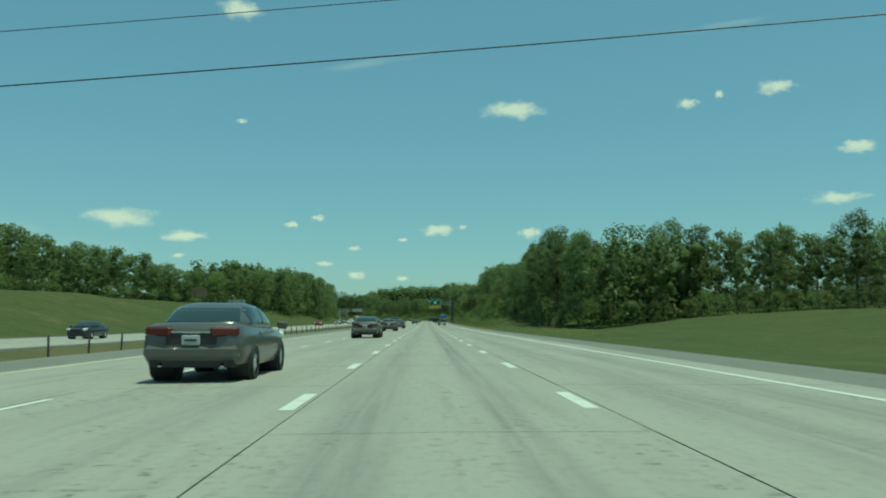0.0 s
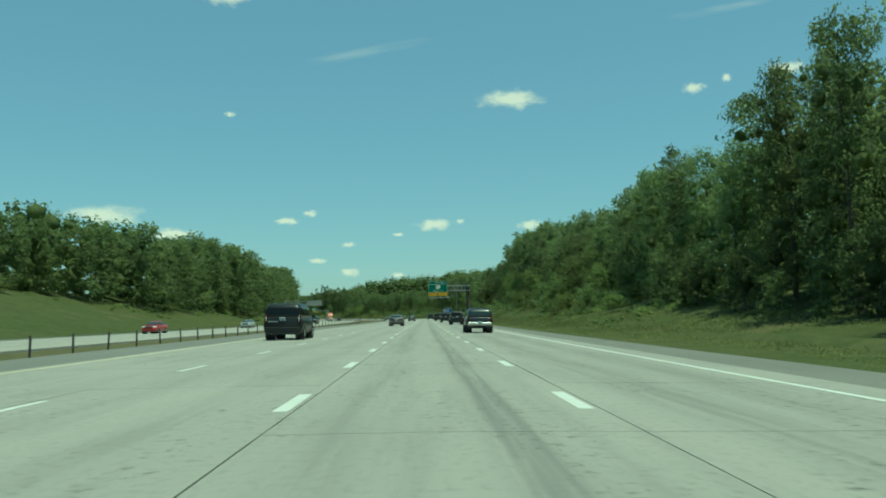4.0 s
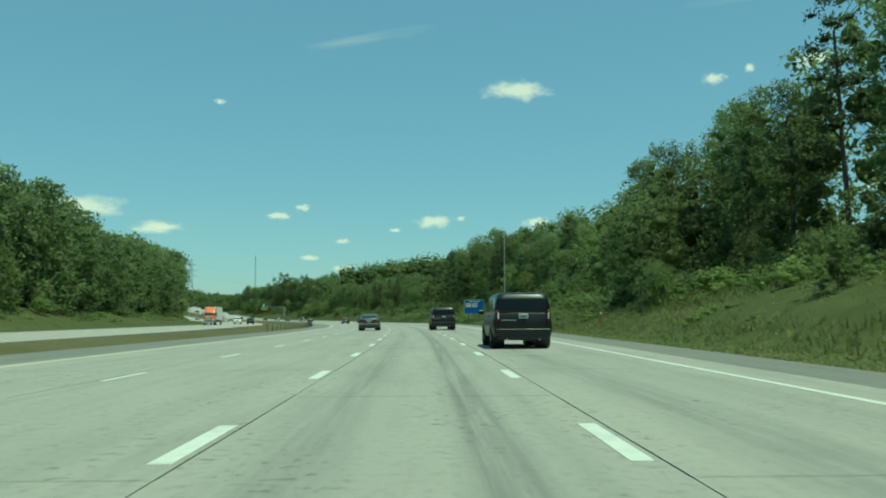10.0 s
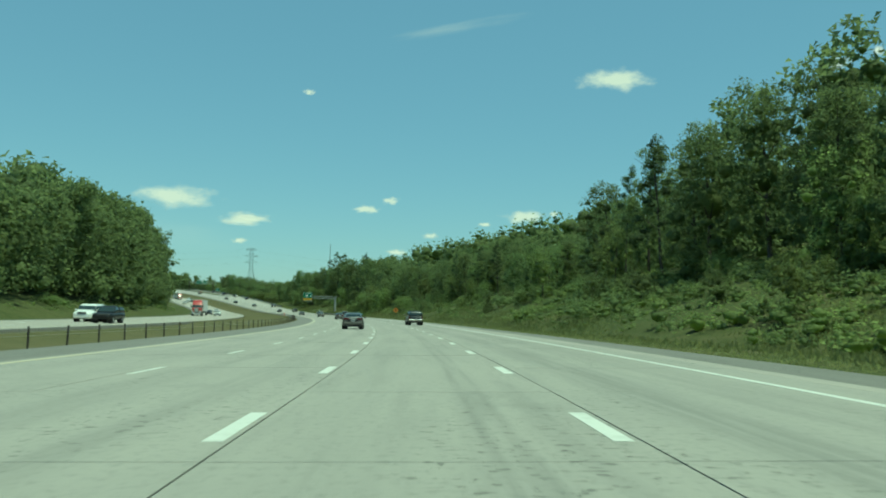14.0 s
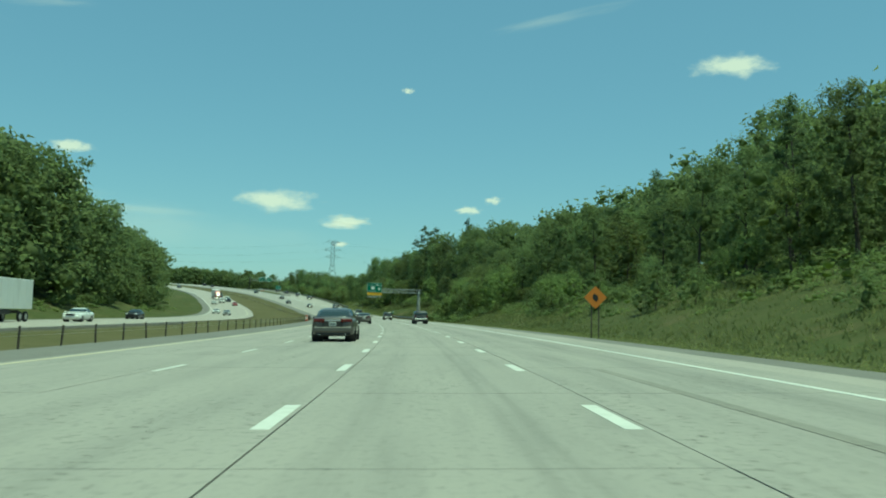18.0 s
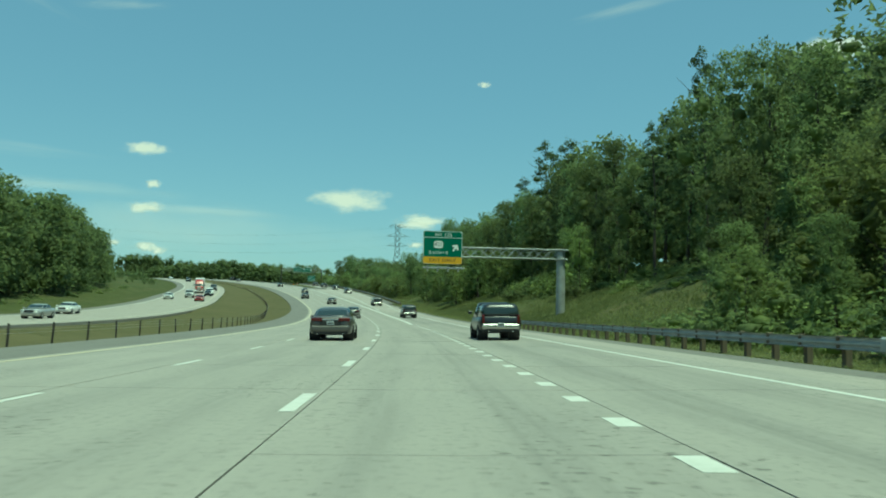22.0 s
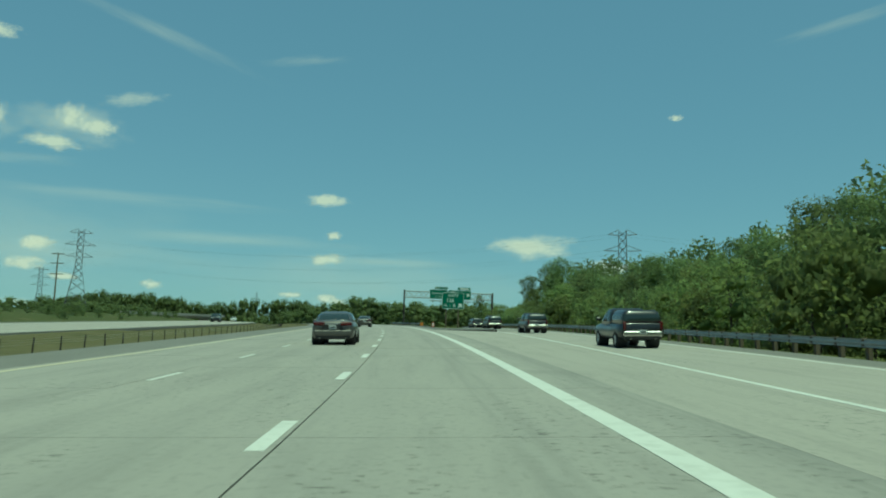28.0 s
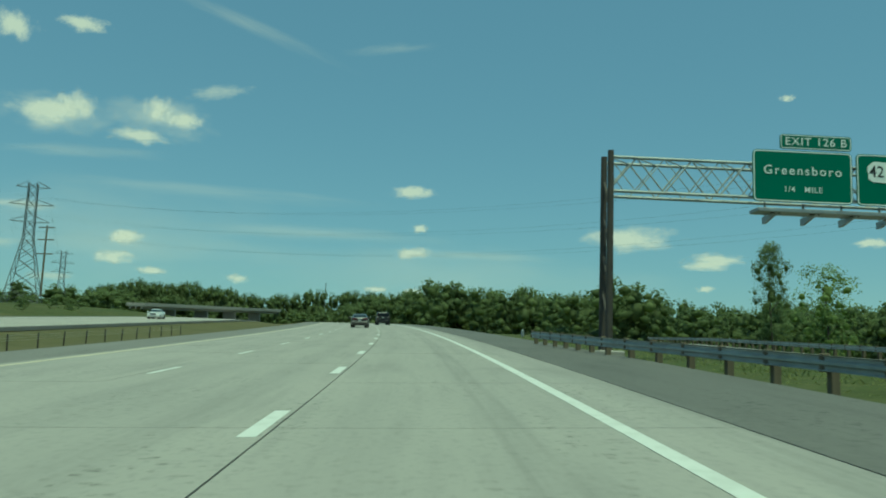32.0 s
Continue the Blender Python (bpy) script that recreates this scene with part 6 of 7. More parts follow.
def cabin_at(levels, q, a, grow=0.0):
    """A point of the cabin's shell at height q and angle a (degrees, 90 ahead)."""
    zs = [l[0] for l in levels]
    y0, y1, hw, n = (np.interp(q, zs, [l[k] for l in levels]) for k in (1, 2, 3, 4))
    c, s = math.cos(radians(a)), math.sin(radians(a))
    return (float((hw + grow) * math.copysign(abs(c) ** (2 / n), c)), float((y0 + y1) / 2 + ((y1 - y0) / 2 + grow) * math.copysign(abs(s) ** (2 / n), s)), float(q))


def cabin_bm(levels):
    return loft([[cabin_at(levels, l[0], 360 * k / 40) for k in range(40)] for l in levels])


def pane_bm(levels, q0, q1, a0, a1, rows=4, cols=8):
    bm = bmesh.new()
    vs = [[bm.verts.new(cabin_at(levels, q0 + (q1 - q0) * i / rows, a0 + (a1 - a0) * k / cols, 0.012)) for k in range(cols + 1)] for i in range(rows + 1)]
    for i in range(rows):
        for k in range(cols):
            bm.faces.new((vs[i][k], vs[i][k + 1], vs[i + 1][k + 1], vs[i + 1][k]))
    return bm


def side_pane_bm(levels, q0, q1, y0, y1, side, rows=4, cols=6):
    """A window in the cabin's side between two places along it, cut off where the pillars lean."""
    zs = [l[0] for l in levels]
    bm = bmesh.new()
    vs = []
    for i in range(rows + 1):
        q = q0 + (q1 - q0) * i / rows
        b0, b1, hw, n = (np.interp(q, zs, [l[k] for l in levels]) for k in (1, 2, 3, 4))
        lo, hi = max(y0, b0 + 0.10), min(y1, b1 - 0.10)
        row = []
        for k in range(cols + 1):
            y = lo + (hi - lo) * k / cols
            f = min(0.995, abs(y - (b0 + b1) / 2) / ((b1 - b0) / 2))
            row.append(bm.verts.new((side * (float(hw * (1 - f ** n) ** (1 / n)) + 0.012), float(y), float(q))))
        vs.append(row)
    for i in range(rows):
        for k in range(cols):
            bm.faces.new((vs[i][k], vs[i][k + 1], vs[i + 1][k + 1], vs[i + 1][k]))
    return bm


def body_bm(stations):
    """A car's lower body from stations (y, half width, bottom, top)."""
    rings = []
    for y, hw, zb, zt in stations:
        h = zt - zb
        half = [(hw * .70, zb), (hw * .95, zb + h * .10), (hw, zb + h * .38), (hw * .985, zb + h * .68), (hw * .93, zt - h * .06), (hw * .80, zt), (hw * .35, zt + .02)]
        rings.append([(x, y, z) for x, z in half] + [(-x, y, z) for x, z in half[::-1]])
    return loft(rings)


WHEELS = {}


def wheel_meshes(r):
    if r not in WHEELS:
        prof = [(r * .62, -.11), (r * .93, -.115), (r, -.08), (r, .08), (r * .93, .115), (r * .62, .11)]
        rings = [[(x, p * math.cos(2 * math.pi * k / 24), p * math.sin(2 * math.pi * k / 24)) for k in range(24)] for p, x in prof]
        ty = part("tyre", loft(rings, caps=False), TYRE)
        rm = bmesh.new()
        rod(rm, (-.095, 0, 0), (.095, 0, 0), r * .17, seg=12)
        for k in range(6):
            a = 2 * math.pi * k / 6
            m = pose(0, 0, 0, math.degrees(a)) @ Matrix.Translation((0, 0, r * .36))
            box(rm, (.18, r * .30, r * .54), m, .012)
        ri = part("rim", rm, RIM)
        dk = part("brake_disc", bar_bm((-.07, 0, 0), (.07, 0, 0), r * .63, seg=24), RIM_DARK)
        WHEELS[r] = (ty.data, ri.data, dk.data)
        for o in (ty, ri, dk):
            bpy.data.objects.remove(o)
    return WHEELS[r]


def wheel(parent, x, y, r, arch=True):
    w = new("wheel", wheel_meshes(r)[0])
    w.parent = parent
    w.matrix_basis = Matrix.Translation((x, y, r))
    for n, me in zip(("rim", "brake_disc"), wheel_meshes(r)[1:]):
        o = new(n, me)
        o.parent = w
    if arch:
        s = math.copysign(1, x)
        # body has no cutouts: the wheel well's dark is put into a black disc
        part("wheel_arch", bar_bm((x - s * .35, y, r * 1.02), (x + s * .066, y, r * 1.02), r * 1.12, seg=24), PLASTIC, parent)


SPECS = {
    "sedan": dict(long=4.9, body=[(-2.45, .70, .44, .88), (-2.40, .84, .34, 1.00), (-2.1, .905, .26, 1.05), (-1.4, .93, .22, 1.03), (-.5, .94, .2, 1.0), (.5, .94, .2, .98), (1.2, .93, .2, .95), (1.8, .915, .22, .88), (2.25, .85, .26, .78), (2.45, .66, .36, .66)],
                  cabin=[(.95, -2.0, 1.5, .86, 4.5), (1.12, -1.72, 1.05, .82, 4.5), (1.30, -1.35, .62, .74, 4.5), (1.41, -1.0, .25, .64, 4.0), (1.46, -.75, .0, .46, 3.0)], glass=(1.06, 1.37), doors=((-1.25, -.32), (-.24, 1.2)), wheel=.335, axles=(-1.43, 1.46), track=.84, lamps=(-2.40, .72, .91, .50, .17), plate=.76),
    "suv": dict(long=5.5, body=[(-2.72, .95, .46, 1.18), (-2.66, 1.0, .36, 1.25), (-2.0, 1.02, .31, 1.27), (0, 1.03, .30, 1.27), (1.2, 1.02, .30, 1.24), (1.9, 1.0, .34, 1.15), (2.5, .95, .38, 1.05), (2.72, .82, .46, .95)],
                cabin=[(1.15, -2.71, 1.55, .985, 13), (1.35, -2.68, 1.25, .97, 13), (1.62, -2.62, .85, .93, 12), (1.84, -2.54, .5, .87, 10), (1.91, -2.44, .25, .80, 8), (1.94, -2.3, .1, .66, 6)], glass=(1.32, 1.74), doors=((-2.45, -1.32), (-1.22, -.30), (-.22, 1.3)), wheel=.40, axles=(-1.58, 1.62), track=.925, lamps=(-2.68, .90, 1.12, .16, .50), plate=1.12),
    "pickup": dict(long=5.4, body=[(-2.68, .88, .52, 1.05), (-2.62, .94, .45, 1.10), (-1.5, .96, .40, 1.10), (0, .97, .38, 1.10), (1.2, .96, .38, 1.08), (1.9, .95, .38, 1.05), (2.5, .90, .42, .98), (2.68, .78, .50, .86)],
                   cabin=[(1.05, -.55, 1.45, .92, 7), (1.30, -.52, 1.15, .89, 7), (1.55, -.45, .80, .82, 6), (1.72, -.30, .55, .74, 5), (1.77, -.15, .35, .60, 4)], glass=(1.18, 1.62), doors=((-.5, .22), (.3, 1.3)), wheel=.37, axles=(-1.55, 1.70), track=.86, lamps=(-2.63, .84, .98, .14, .40), plate=.72,
                   cap=[(1.08, -2.62, -.58, .90, 9), (1.35, -2.60, -.60, .87, 9), (1.58, -2.52, -.62, .80, 8), (1.68, -2.4, -.66, .68, 6)]),
}


def car(kind, colour, label):
    """A standing vehicle: y ahead, its middle over the origin."""
    sp = SPECS[kind]
    g = thing({"sedan": "sedan", "suv": "sport_utility_vehicle", "pickup": "pickup_truck"}[kind], Matrix(), label, {"sedan": "car", "suv": "car", "pickup": "pickup truck"}[kind], "vehicles on the motorway")
    P = PAINT[colour]
    part("body", body_bm(sp["body"]), P, g, smooth=True)
    part("cabin", cabin_bm(sp["cabin"]), P, g, smooth=True)
    q0, q1 = sp["glass"]
    cb = sp["cabin"]
    back = cb if "cap" not in sp else sp["cap"]
    qb1 = q1 if "cap" not in sp else 1.52
    part("rear_window", pane_bm(back, q0 + .03, qb1 - .02, 226 if kind != "sedan" else 232, 314 if kind != "sedan" else 308), GLASS_DARK if kind == "suv" else GLASS, g, smooth=True)
    part("windscreen", pane_bm(cb, q0, q1, 48, 132), GLASS, g, smooth=True)
    for y0, y1 in sp["doors"]:
        for side in (-1, 1):
            part("side_window", side_pane_bm(cb, q0, q1, y0, y1, side), GLASS_DARK if kind == "suv" and y1 < 0 else GLASS, g, smooth=True)
    if "cap" in sp:
        part("bed_cap", cabin_bm(sp["cap"]), P, g, "canopy over the load bed", smooth=True)
        for a0, a1 in ((-40, 30), (150, 220)):
            part("cap_window", pane_bm(sp["cap"], 1.25, 1.5, a0, a1), GLASS, g, smooth=True)
    y, x, z, w, h = sp["lamps"]
    for side in (-1, 1):
        part("tail_lamp", box_bm((w * (.8 if kind == "suv" else 1), .16, h * (.85 if kind == "suv" else 1)), pose(side * (x - w * .28), y + .0, z, 0, 0, side * 14), .035), LAMP_RED, g)
        part("headlamp", box_bm((.40, .2, .17), pose(side * .66, -y - .16, z - .12 if kind == "sedan" else z - .15, 0, 0, -side * 22), .05), LAMP_CLEAR, g)
        fy, fz = (.85, 1.02) if kind == "sedan" else (1.0, 1.28)
        part("mirror", box_bm((.22, .12, .16), Matrix.Translation((side * (sp["track"] + .22), fy, fz)), .04), P, g)
        for ax in sp["axles"]:
            wheel(g, side * sp["track"], ax, sp["wheel"])
        for hy in (-.75, .35):
            part("door_handle", box_bm((.03, .2, .035), Matrix.Translation((side * (sp["body"][4][1] * .975), hy, sp["body"][4][3] - .12)), .008), CHROME if colour != "black" else P, g)
    rear = sp["body"][0][0]
    pl = part("number_plate", box_bm((.32, .03, .17), Matrix.Translation((0, rear - .045 if kind != "sedan" else rear - .022, sp["plate"])), .01), PLATE, g)
    part("print", box_bm((.22, .012, .035), Matrix.Translation((0, (rear - .045 if kind != "sedan" else rear - .022) - .018, sp["plate"])), 0), SIGN_BLACK, pl)
    low = sp["body"][1][2]
    part("rear_bumper", box_bm((sp["body"][2][1] * 1.84, .30, .26), Matrix.Translation((0, rear + (.10 if kind != "suv" else .135), low + .20)), .07 if kind != "suv" else .02), CHROME if kind == "pickup" else P, g)
    part("valance", box_bm((sp["body"][2][1] * 1.66, .36, .22), Matrix.Translation((0, rear + .20, low + .05)), .03), PLASTIC, g)
    part("front_bumper", box_bm((sp["body"][2][1] * 1.7, .26, .24), Matrix.Translation((0, -rear - .12, low + .2)), .07), P, g)
    part("grille", box_bm((.9, .1, .2), Matrix.Translation((0, -rear - .0, z - .16)), .03), PLASTIC, g)
    for x in (-.55, .55):
        part("exhaust", bar_bm((x, rear + .02, low - .02), (x, rear + .3, low - .02), .04, seg=10), CHROME, g)
    if kind == "sedan":
        part("boot_trim", box_bm((.98, .04, .035), Matrix.Translation((0, rear - .01, .90)), .008), CHROME, g)
        # the dark of the recess round the plate is put into a raised black panel
        part("plate_recess", box_bm((.92, .04, .20), Matrix.Translation((0, rear + .008, .775)), .02), PLASTIC, g, "flat black panel behind the plate")
    if kind == "suv":
        for x in (-.72, .72):
            part("roof_rail", bar_bm((x * .9, -2.0, 1.885), (x * .9, -.2, 1.885), .022, seg=8), CHROME, g)
            for y_ in (-1.9, -1.1, -.3):
                part("rail_foot", box_bm((.05, .1, .12), Matrix.Translation((x * .9, y_, 1.83)), .01), PLASTIC, g)
        part("badge", box_bm((.5, .015, .04), Matrix.Translation((-.50, rear - .03, .98)), 0), CHROME, g)
        for x in (-.90, .90):
            part("reversing_lamp", box_bm((.05, .04, .22), Matrix.Translation((x * .955, rear - .035, 1.14)), .012), LAMP_CLEAR, g)
    for ax in sp["axles"]:
        part("axle", bar_bm((-sp["track"], ax, sp["wheel"]), (sp["track"], ax, sp["wheel"]), .06, seg=8), PLASTIC, g)
    return g


def lorry(colour, label):
    """A tractor with its long box trailer; y ahead."""
    g = thing("lorry", Matrix(), label, "lorry", "vehicles on the motorway")
    P = PAINT[colour]
    cab = [(1.0, 5.3, 8.6, 1.2, 9), (1.9, 5.3, 8.45, 1.22, 9), (2.5, 5.3, 7.9, 1.2, 8), (3.3, 5.3, 7.3, 1.15, 7), (3.9, 5.3, 6.6, 1.0, 6)]
    part("cab", cabin_bm(cab), P, g, smooth=True)
    part("bonnet", box_bm((2.0, 1.9, 1.1), Matrix.Translation((0, 9.1, 1.5)), .25), P, g)
    part("windscreen", pane_bm(cab, 2.0, 2.75, 45, 135), GLASS, g, smooth=True)
    for a0, a1 in ((8, 40), (140, 172)):
        part("side_window", pane_bm(cab, 2.0, 2.7, a0, a1), GLASS, g, smooth=True)
    part("grille", box_bm((1.1, .1, .9), Matrix.Translation((0, 10.08, 1.45)), .04), CHROME, g)
    part("front_bumper", box_bm((2.4, .4, .45), Matrix.Translation((0, 9.95, .65)), .1), CHROME, g)
    for s_ in (-1, 1):
        part("headlamp", box_bm((.4, .2, .25), Matrix.Translation((s_ * .88, 9.95, 1.15)), .06), LAMP_CLEAR, g)
        part("mirror", box_bm((.2, .12, .7), Matrix.Translation((s_ * 1.45, 8.0, 2.4)), .04), PLASTIC, g)
        part("fuel_tank", bar_bm((s_ * .95, 5.4, .75), (s_ * .95, 7.2, .75), .33, seg=16), CHROME, g)
        for y in (8.7, 5.6, 4.4, -7.0, -8.3):
            wheel(g, s_ * 1.08, y, .50, arch=False)
    part("chassis", box_bm((.9, 18.2, .3), Matrix.Translation((0, .6, .95)), .03), PLASTIC, g)
    tr = part("trailer", box_bm((2.55, 14.2, 2.85), Matrix.Translation((0, -2.3, 2.65)), .04), BOX_WHITE, g, "plain white trailer box")
    for k in range(11):
        for s_ in (-1, 1):
            part("rib", box_bm((.03, .06, 2.6), Matrix.Translation((s_ * 1.285, -9.0 + k * 1.33, 2.65)), .005), BOX_WHITE, tr)
    part("side_skirt", box_bm((2.4, 6.0, .5), Matrix.Translation((0, -1.5, .95)), .03), PLASTIC, g)
    return g


FLEET = {}


def park(kind, colour, label, s, u, opposite=False, drop=0.0):
    z = float(opp_rel(s)) if opposite else float(plane(s, u)) + drop
    bank = 0.0 if opposite else -math.degrees(math.atan(float(centre(s)[2])))
    g = math.degrees(float(np.interp(s, _s, _g)))
    m = at(s, u, z, 180 if opposite else 0) @ pose(0, 0, 0, -g if opposite else g, bank)
    key = (kind, colour)
    if key not in FLEET:
        FLEET[key] = lorry(colour, label) if kind == "lorry" else car(kind, colour, label)
        FLEET[key].matrix_basis = m
        return FLEET[key]
    return tagged(copy_thing(FLEET[key], m), label)


B, A, D = -3.67, -7.5, 3.9
for s, u in ((17.6, -4.3), (58.6, -4.15), (101.0, -4.5), (140.5, -4.6), (264, B), (381.5, B), (458, B), (533, B), (609, B), (724, B), (800, B), (876, B), (952, B), (1027, B), (1106, B), (1182, B), (1311, B)):
    park("sedan", "grey", "grey metallic sedan with dark glass and red tail lamps", s, u)
park("suv", "black", "large black sport utility vehicle with dark windows", 368.2, 3.5)
park("suv", "black", "large black sport utility vehicle with dark windows", 278.2, 4.65)
park("suv", "black", "large black sport utility vehicle with dark windows", 412, 3.6)
park("suv", "black", "large black sport utility vehicle with dark windows", 454.5, 2.7)
park("suv", "black", "black sport utility vehicle far ahead on the road", 200, A)
park("suv", "black", "large black sport utility vehicle with dark windows", 1349, 0.0)
park("pickup", "dark", "dark pickup truck with a canopy and chrome bumper", 215, D)
park("suv", "black", "large black sport utility vehicle with dark windows", 323.2, 4.1)
park("pickup", "dark", "dark pickup truck with a canopy and chrome bumper", 878, D)
park("pickup", "dark", "dark pickup truck with a canopy and chrome bumper", 1018, 5.2)
park("pickup", "dark", "dark pickup truck with a canopy and chrome bumper", 953, D)
park("pickup", "dark", "dark pickup truck on the exit ramp", 1106, float(ramp_left(1106)) + 2.5, drop=float(ramp_drop(1106)))
park("pickup", "dark", "dark pickup truck on the exit ramp", 1220, float(ramp_left(1220)) + 3.2, drop=float(ramp_drop(1220)))
park("pickup", "dark", "dark pickup truck on the exit ramp", 1143, float(ramp_left(1143)) + 2.6, drop=float(ramp_drop(1143)))
park("pickup", "dark", "dark pickup truck with a canopy and chrome bumper", 801, D)
park("pickup", "dark", "dark pickup truck on the exit ramp", 1180, float(ramp_left(1180)) + 2.3, drop=float(ramp_drop(1180)))
park("sedan", "dark", "dark sedan in the fast lane", 1062, A)
park("pickup", "dark", "dark pickup truck with a canopy and chrome bumper", 640, D)


def oncoming(kind, colour, label, s, lane):
    park(kind, colour, label, s, float(opp_near(s)) - lane, True)


I, M, O = 3.4, 7.0, 10.8
oncoming("lorry", "orange", "orange lorry with a plain white box trailer", 581, O)
oncoming("sedan", "dark", "dark sedan on the far carriageway", 72, M)
oncoming("sedan", "silver", "silver sedan on the far carriageway", 308, O)
oncoming("suv", "white", "white sport utility vehicle on the far carriageway", 318, M)
oncoming("sedan", "red", "red car on the far carriageway", 255, O)
oncoming("suv", "dark", "dark sport utility vehicle on the far carriageway", 372, M)
oncoming("suv", "white", "white sport utility vehicle on the far carriageway", 628, M)
oncoming("pickup", "black", "black pickup truck on the far carriageway", 622, I)
oncoming("sedan", "white", "white sedan on the far carriageway", 778, M)
oncoming("sedan", "dark", "dark sedan on the far carriageway", 818, O)
oncoming("lorry", "red", "red lorry with a white box trailer", 762, O)
oncoming("lorry", "red", "red lorry with a white box trailer", 1100, M)
oncoming("sedan", "silver", "silver sedan on the far carriageway", 925, M)
oncoming("sedan", "white", "white sedan on the far carriageway", 948, O)
oncoming("sedan", "white", "white sedan on the far carriageway", 1042, O)
oncoming("suv", "silver", "silver sport utility vehicle on the far carriageway", 1056, M)
oncoming("suv", "white", "white sport utility vehicle on the far carriageway", 1078, I)
oncoming("sedan", "dark", "dark sedan on the far carriageway", 1070, I)
oncoming("sedan", "silver", "silver sedan on the far carriageway", 1100, M)
oncoming("suv", "dark", "dark sport utility vehicle on the far carriageway", 1122, I)
oncoming("sedan", "red", "red car on the far carriageway", 1032, I)
oncoming("suv", "dark", "dark sport utility vehicle on the far carriageway", 1268, M)
oncoming("sedan", "white", "white sedan on the far carriageway", 1352, M)

# ---------------------------------------------------------------- clouds, far off
def cloud_material(name, soft, amount, scale):
    m = bpy.data.materials.new(name)
    m.use_nodes = True
    n, l = m.node_tree.nodes, m.node_tree.links
    n.remove(n["Principled BSDF"])
    tc, oi = n.new("ShaderNodeTexCoord"), n.new("ShaderNodeObjectInfo")
    ln = n.new("ShaderNodeVectorMath")
    ln.operation = "LENGTH"
    l.new(tc.outputs["Object"], ln.inputs[0])
    nz = n.new("ShaderNodeTexNoise")
    nz.noise_dimensions = "4D"
    nz.inputs["Scale"].default_value, nz.inputs["Detail"].default_value, nz.inputs["Roughness"].default_value = scale, 6, 0.58
    mp = n.new("ShaderNodeMapping")
    mp.inputs["Scale"].default_value = (1.5, 1, 0.9)
    l.new(tc.outputs["Object"], mp.inputs["Vector"])
    l.new(mp.outputs[0], nz.inputs["Vector"])
    w = n.new("ShaderNodeMath")
    w.operation = "MULTIPLY"
    w.inputs[1].default_value = 40.0
    l.new(oi.outputs["Random"], w.inputs[0])
    l.new(w.outputs[0], nz.inputs["W"])
    a = n.new("ShaderNodeMapRange")
    a.inputs["From Min"].default_value, a.inputs["From Max"].default_value, a.inputs["To Min"].default_value, a.inputs["To Max"].default_value = 0.0, 1.0, 0.72, -0.30
    l.new(ln.outputs["Value"], a.inputs["Value"])
    s = n.new("ShaderNodeMath")
    s.operation = "ADD"
    l.new(a.outputs[0], s.inputs[0])
    l.new(nz.outputs["Fac"], s.inputs[1])
    r = n.new("ShaderNodeMapRange")
    r.interpolation_type = "SMOOTHSTEP"
    r.inputs["From Min"].default_value, r.inputs["From Max"].default_value, r.inputs["To Max"].default_value = 0.62, 0.62 + soft, amount
    l.new(s.outputs[0], r.inputs["Value"])
    em, tr, mx = n.new("ShaderNodeEmission"), n.new("ShaderNodeBsdfTransparent"), n.new("ShaderNodeMixShader")
    em.inputs["Color"].default_value, em.inputs["Strength"].default_value = (1.0, 0.90, 0.86, 1), 0.86
    l.new(r.outputs[0], mx.inputs[0])
    l.new(tr.outputs[0], mx.inputs[1])
    l.new(em.outputs[0], mx.inputs[2])
    l.new(mx.outputs[0], n["Material Output"].inputs["Surface"])
    return m


CUMULUS = cloud_material("white cloud", 0.46, 0.85, 2.2)
CIRRUS = cloud_material("thin veil cloud", 0.9, 0.32, 1.6)


def cloud_sheet(s, rows, mat, label, reach=3700.0):
    """Clouds as seen from station s: azimuth and height in degrees, width and height in degrees."""
    eye = Vector(spot(s, 0, EYE))
    for az, el, w, h, *tilt in rows:
        d = Vector((math.sin(radians(az)) * math.cos(radians(el)), math.cos(radians(az)) * math.cos(radians(el)), math.sin(radians(el))))
        bm = bmesh.new()
        bmesh.ops.create_grid(bm, x_segments=8, y_segments=4, size=1.0)
        for v in bm.verts:
            v.co = Vector((v.co.x, -0.12 * (1 - v.co.x ** 2) * (1 - v.co.y ** 2), v.co.y))
        ob = part("cloud", bm, mat, None)
        c = eye + d * reach
        ob.matrix_basis = Matrix.Translation(c) @ Matrix.Rotation(radians(-az), 4, "Z") @ Matrix.Rotation(radians(-sum(tilt)), 4, "Y") @ Matrix.Diagonal((reach * radians(w) * 0.78, reach * radians(w) * 0.3, reach * radians(h) * 0.80, 1))
        ob.visible_shadow = False
        tagged(ob, label, "cloud", "fair-weather clouds", kind="structure")


WHITE_CLOUD = "small white fair-weather cloud in the blue sky"
cloud_sheet(0, [(-13.6, 20.1, 3.6, 1.6), (16.4, 13.9, 1.8, .9), (18.4, 14.3, .8, .7), (21.9, 14.4, 2.9, 1.2), (26.5, 10.4, 2.7, 1.1), (25.2, 7.4, 4.0, 1.0), (5.9, 5.8, 2.1, .9), (-2.8, 2.8, 1.1, .5), (-5.9, 3.0, 1.9, .7), (-2.7, 5.4, 1.1, .3)], CUMULUS, WHITE_CLOUD)
cloud_sheet(240, [(-0.3, 6.4, 3.4, 1.1), (1.5, 6.6, .8, .4), (-6.3, 5.1, 1.3, .5), (-8.4, 4.0, 1.6, .5)], CUMULUS, WHITE_CLOUD, 4300)
cloud_sheet(342, [(5.3, 15.1, 5.4, 1.7), (-9.0, 7.4, 1.4, .6)], CUMULUS, WHITE_CLOUD, 4200)
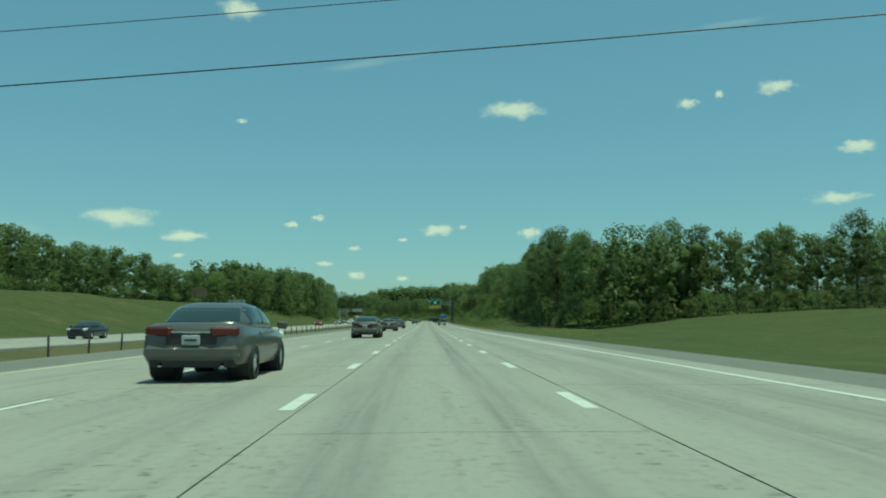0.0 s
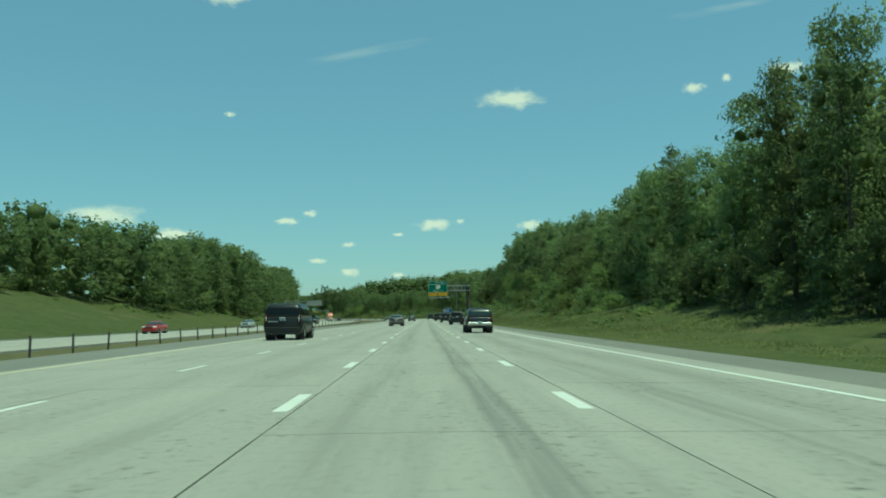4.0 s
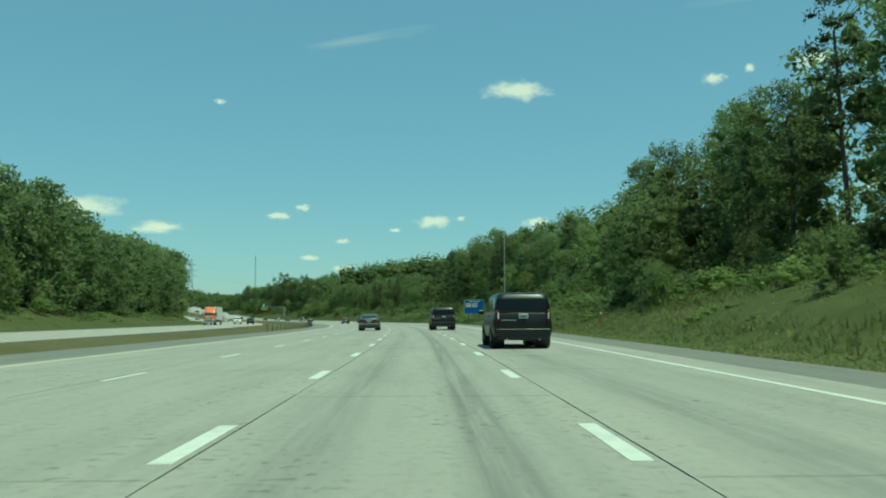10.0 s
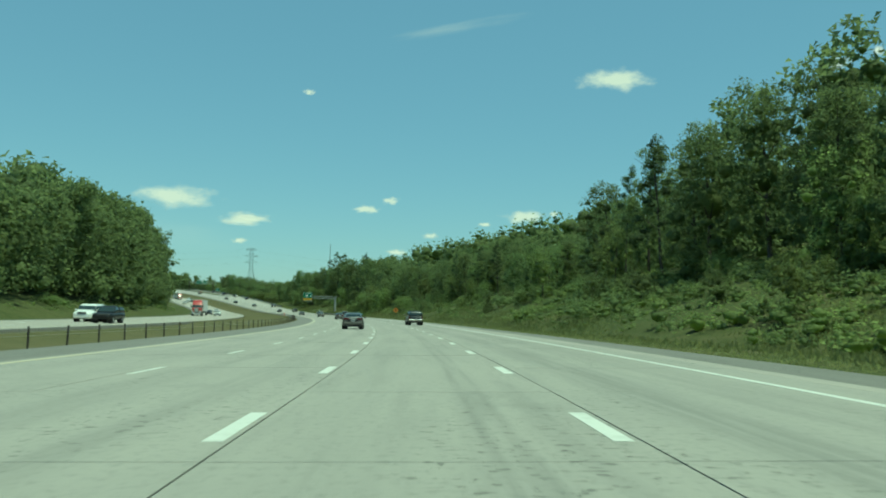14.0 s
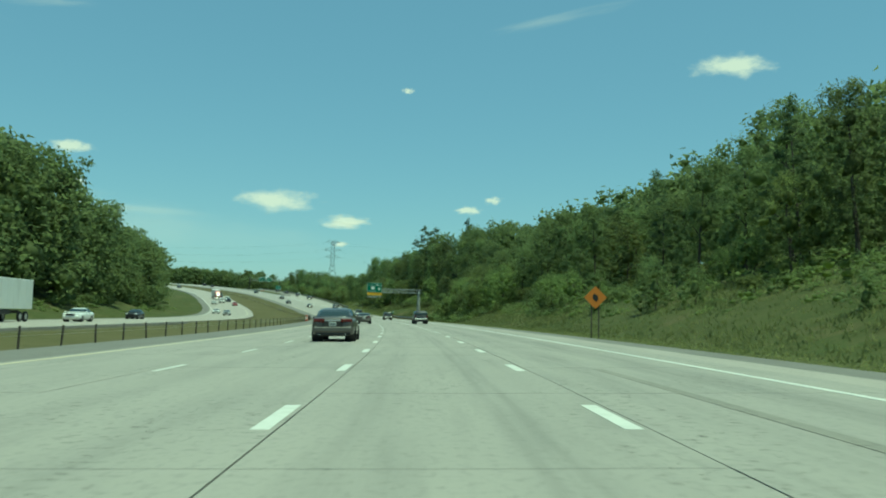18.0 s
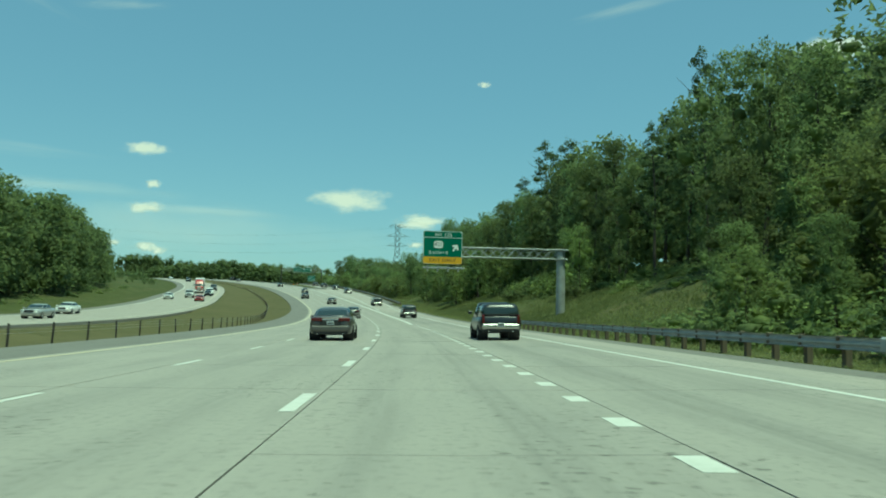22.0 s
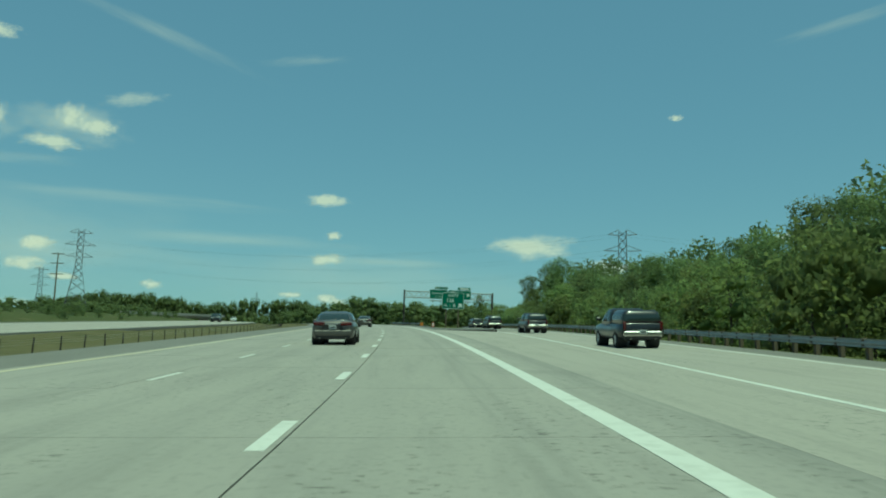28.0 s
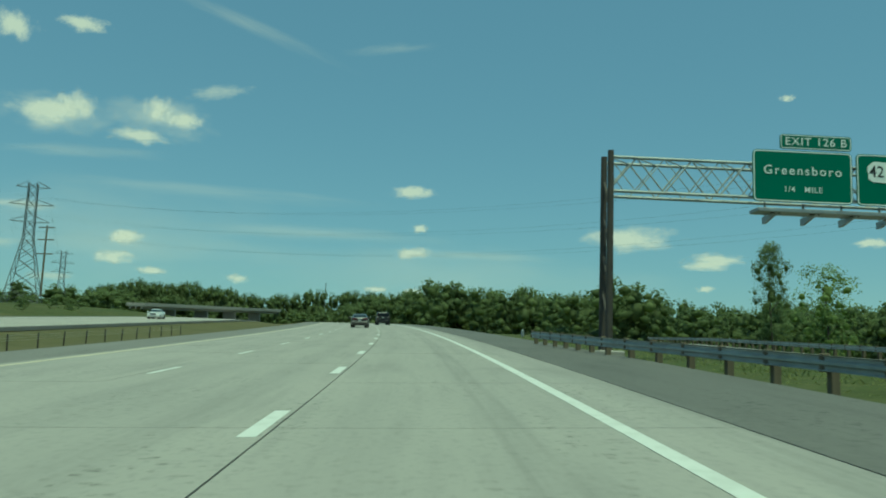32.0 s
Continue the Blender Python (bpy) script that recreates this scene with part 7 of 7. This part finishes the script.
cloud_sheet(494, [(-23.2, 7.3, 5.9, 1.8), (-18.7, 6.2, 3.8, .9)], CUMULUS, WHITE_CLOUD, 4200)
cloud_sheet(723, [(-15.2, 15.4, 1.1, .5), (-36.6, 4.2, 1.8, .8), (-38.8, 4.4, 1.7, .5)], CUMULUS, WHITE_CLOUD, 4000)
cloud_sheet(1047, [(-38.1, 11.0, 3.6, 1.1), (-37.6, 8.7, 1.4, .7), (-37.9, 7.1, 2.8, 1.2), (-37.0, 4.3, 1.5, .7), (-55.9, 7.0, 2.7, 1.3), (-56.5, 5.8, 3.2, 1.1)], CUMULUS, WHITE_CLOUD, 4000)
cloud_sheet(1219, [(-62.0, 14.4, 5.4, 2.0), (-60.3, 15.0, 2.8, 2.2), (-55.4, 15.5, 2.6, 2.0), (-53.9, 14.9, 3.0, 1.6), (-56.6, 13.6, 4.2, 1.3), (-64.4, 19.1, 3.1, 2.3), (-60.4, 19.9, 3.4, 1.3), (-56.7, 7.3, 2.6, 1.1), (-55.1, 5.2, 2.3, .7), (-49.7, 5.0, 1.9, .8), (-18.7, 6.8, 4.6, .8), (-18.7, 5.3, 1.5, .5), (-8.9, 8.1, 2.7, .8)], CUMULUS, WHITE_CLOUD, 3900)
VEIL = "thin pale streak of high veil cloud and haze"
cloud_sheet(600, [(-5.2, 19.4, 12.5, 1.0, 12)], CIRRUS, VEIL, 4250)
cloud_sheet(240, [(19.6, 19.4, 9, .8, 3)], CIRRUS, VEIL, 4100)
# the last two broad glowing sheets are added haze that brightens the low sky
cloud_sheet(1219, [(-50.5, 21.4, 16, 1.5, -18), (-39.9, 20.7, 8, 1.0, 8), (-55.8, 6.5, 30, 2.4), (-44.8, 8.2, 22, 1.4), (-52, 10.4, 26, 1.3), (-34, 7.2, 16, 1.0), (-60, 12.2, 14, 1.2, 4), (-58, 7.6, 36, 7.5), (-36, 5.6, 34, 5.0)], CIRRUS, VEIL, 4100)
WISP = cloud_material("wispy cloud", 0.6, 0.5, 2.0)
cloud_sheet(1219, [(-61.3, 14.4, 8.5, 3.0), (-55.2, 14.8, 8.0, 3.2), (-51.8, 16.9, 5.0, 1.2, 12), (-64.5, 6.2, 5.0, .9), (-61, 4.4, 3.6, .7), (-66, 3.9, 4.0, .8), (-57.5, 3.4, 2.6, .6), (-52, 3.2, 2.4, .5), (-63, 8.6, 6.0, .9), (-47, 3.0, 2.2, .5), (-69, 5.6, 4.0, 1.0)], WISP, "wispy white cloud low over the horizon", 4000)

# ---------------------------------------------------------------- concrete slabs, lane by lane
LANES = ((-9.9, L2 - 0.16), (L2 - 0.145, L1 + 0.155), (L1 + 0.175, R1 + 0.16), (R1 + 0.178, 6.93))
SLAB = 6.1
loose = {}
for lane, (ul, ur) in enumerate(LANES):
    k = 0
    s = -120.0
    while s < 1700:
        e = s + SLAB - 0.009
        if lane == 3 and s > GORE - 5:
            break
        r = ur if not (lane == 2 and s > GORE - 5) else 3.24
        near = (lane in (1, 2) and 60 < s < 980)
        dz = ((k * 37 + lane * 17) % 11 - 5) * 0.0004
        q = np.array([s, (s + e) / 2, e])
        mid = 0.0 if lane == 2 else (ul + r) / 2
        cols = ((ul, -0.06), (ul, dz), (mid, dz), (r, dz), (r, -0.06))
        verts = np.concatenate([spot(q, u, plane(q, u) + z) for u, z in cols])
        uv = np.concatenate([np.stack([np.full(3, u), q], 1) for u, z in cols])
        faces = [(c * 3 + i, (c + 1) * 3 + i, (c + 1) * 3 + i + 1, c * 3 + i + 1) for c in range(4) for i in range(2)] + [(0, 12, 9, 6, 3), (2, 5, 8, 11, 14)]
        faces = [f[::-1] for f in faces]
        if near:
            mesh_object("slab", verts, faces, CONCRETE, road, "", uv)
        else:
            g = loose.setdefault(lane, [[], [], [], 0])
            g[0].append(verts)
            g[1] += [tuple(v + g[3] for v in f) for f in faces]
            g[2].append(uv)
            g[3] += 15
        s += SLAB
        k += 1
for g in loose.values():
    ob = mesh_object("outer_slabs", np.concatenate(g[0]), g[1], CONCRETE, road, "", np.concatenate(g[2]))
    tagged(ob, kind="stuff")
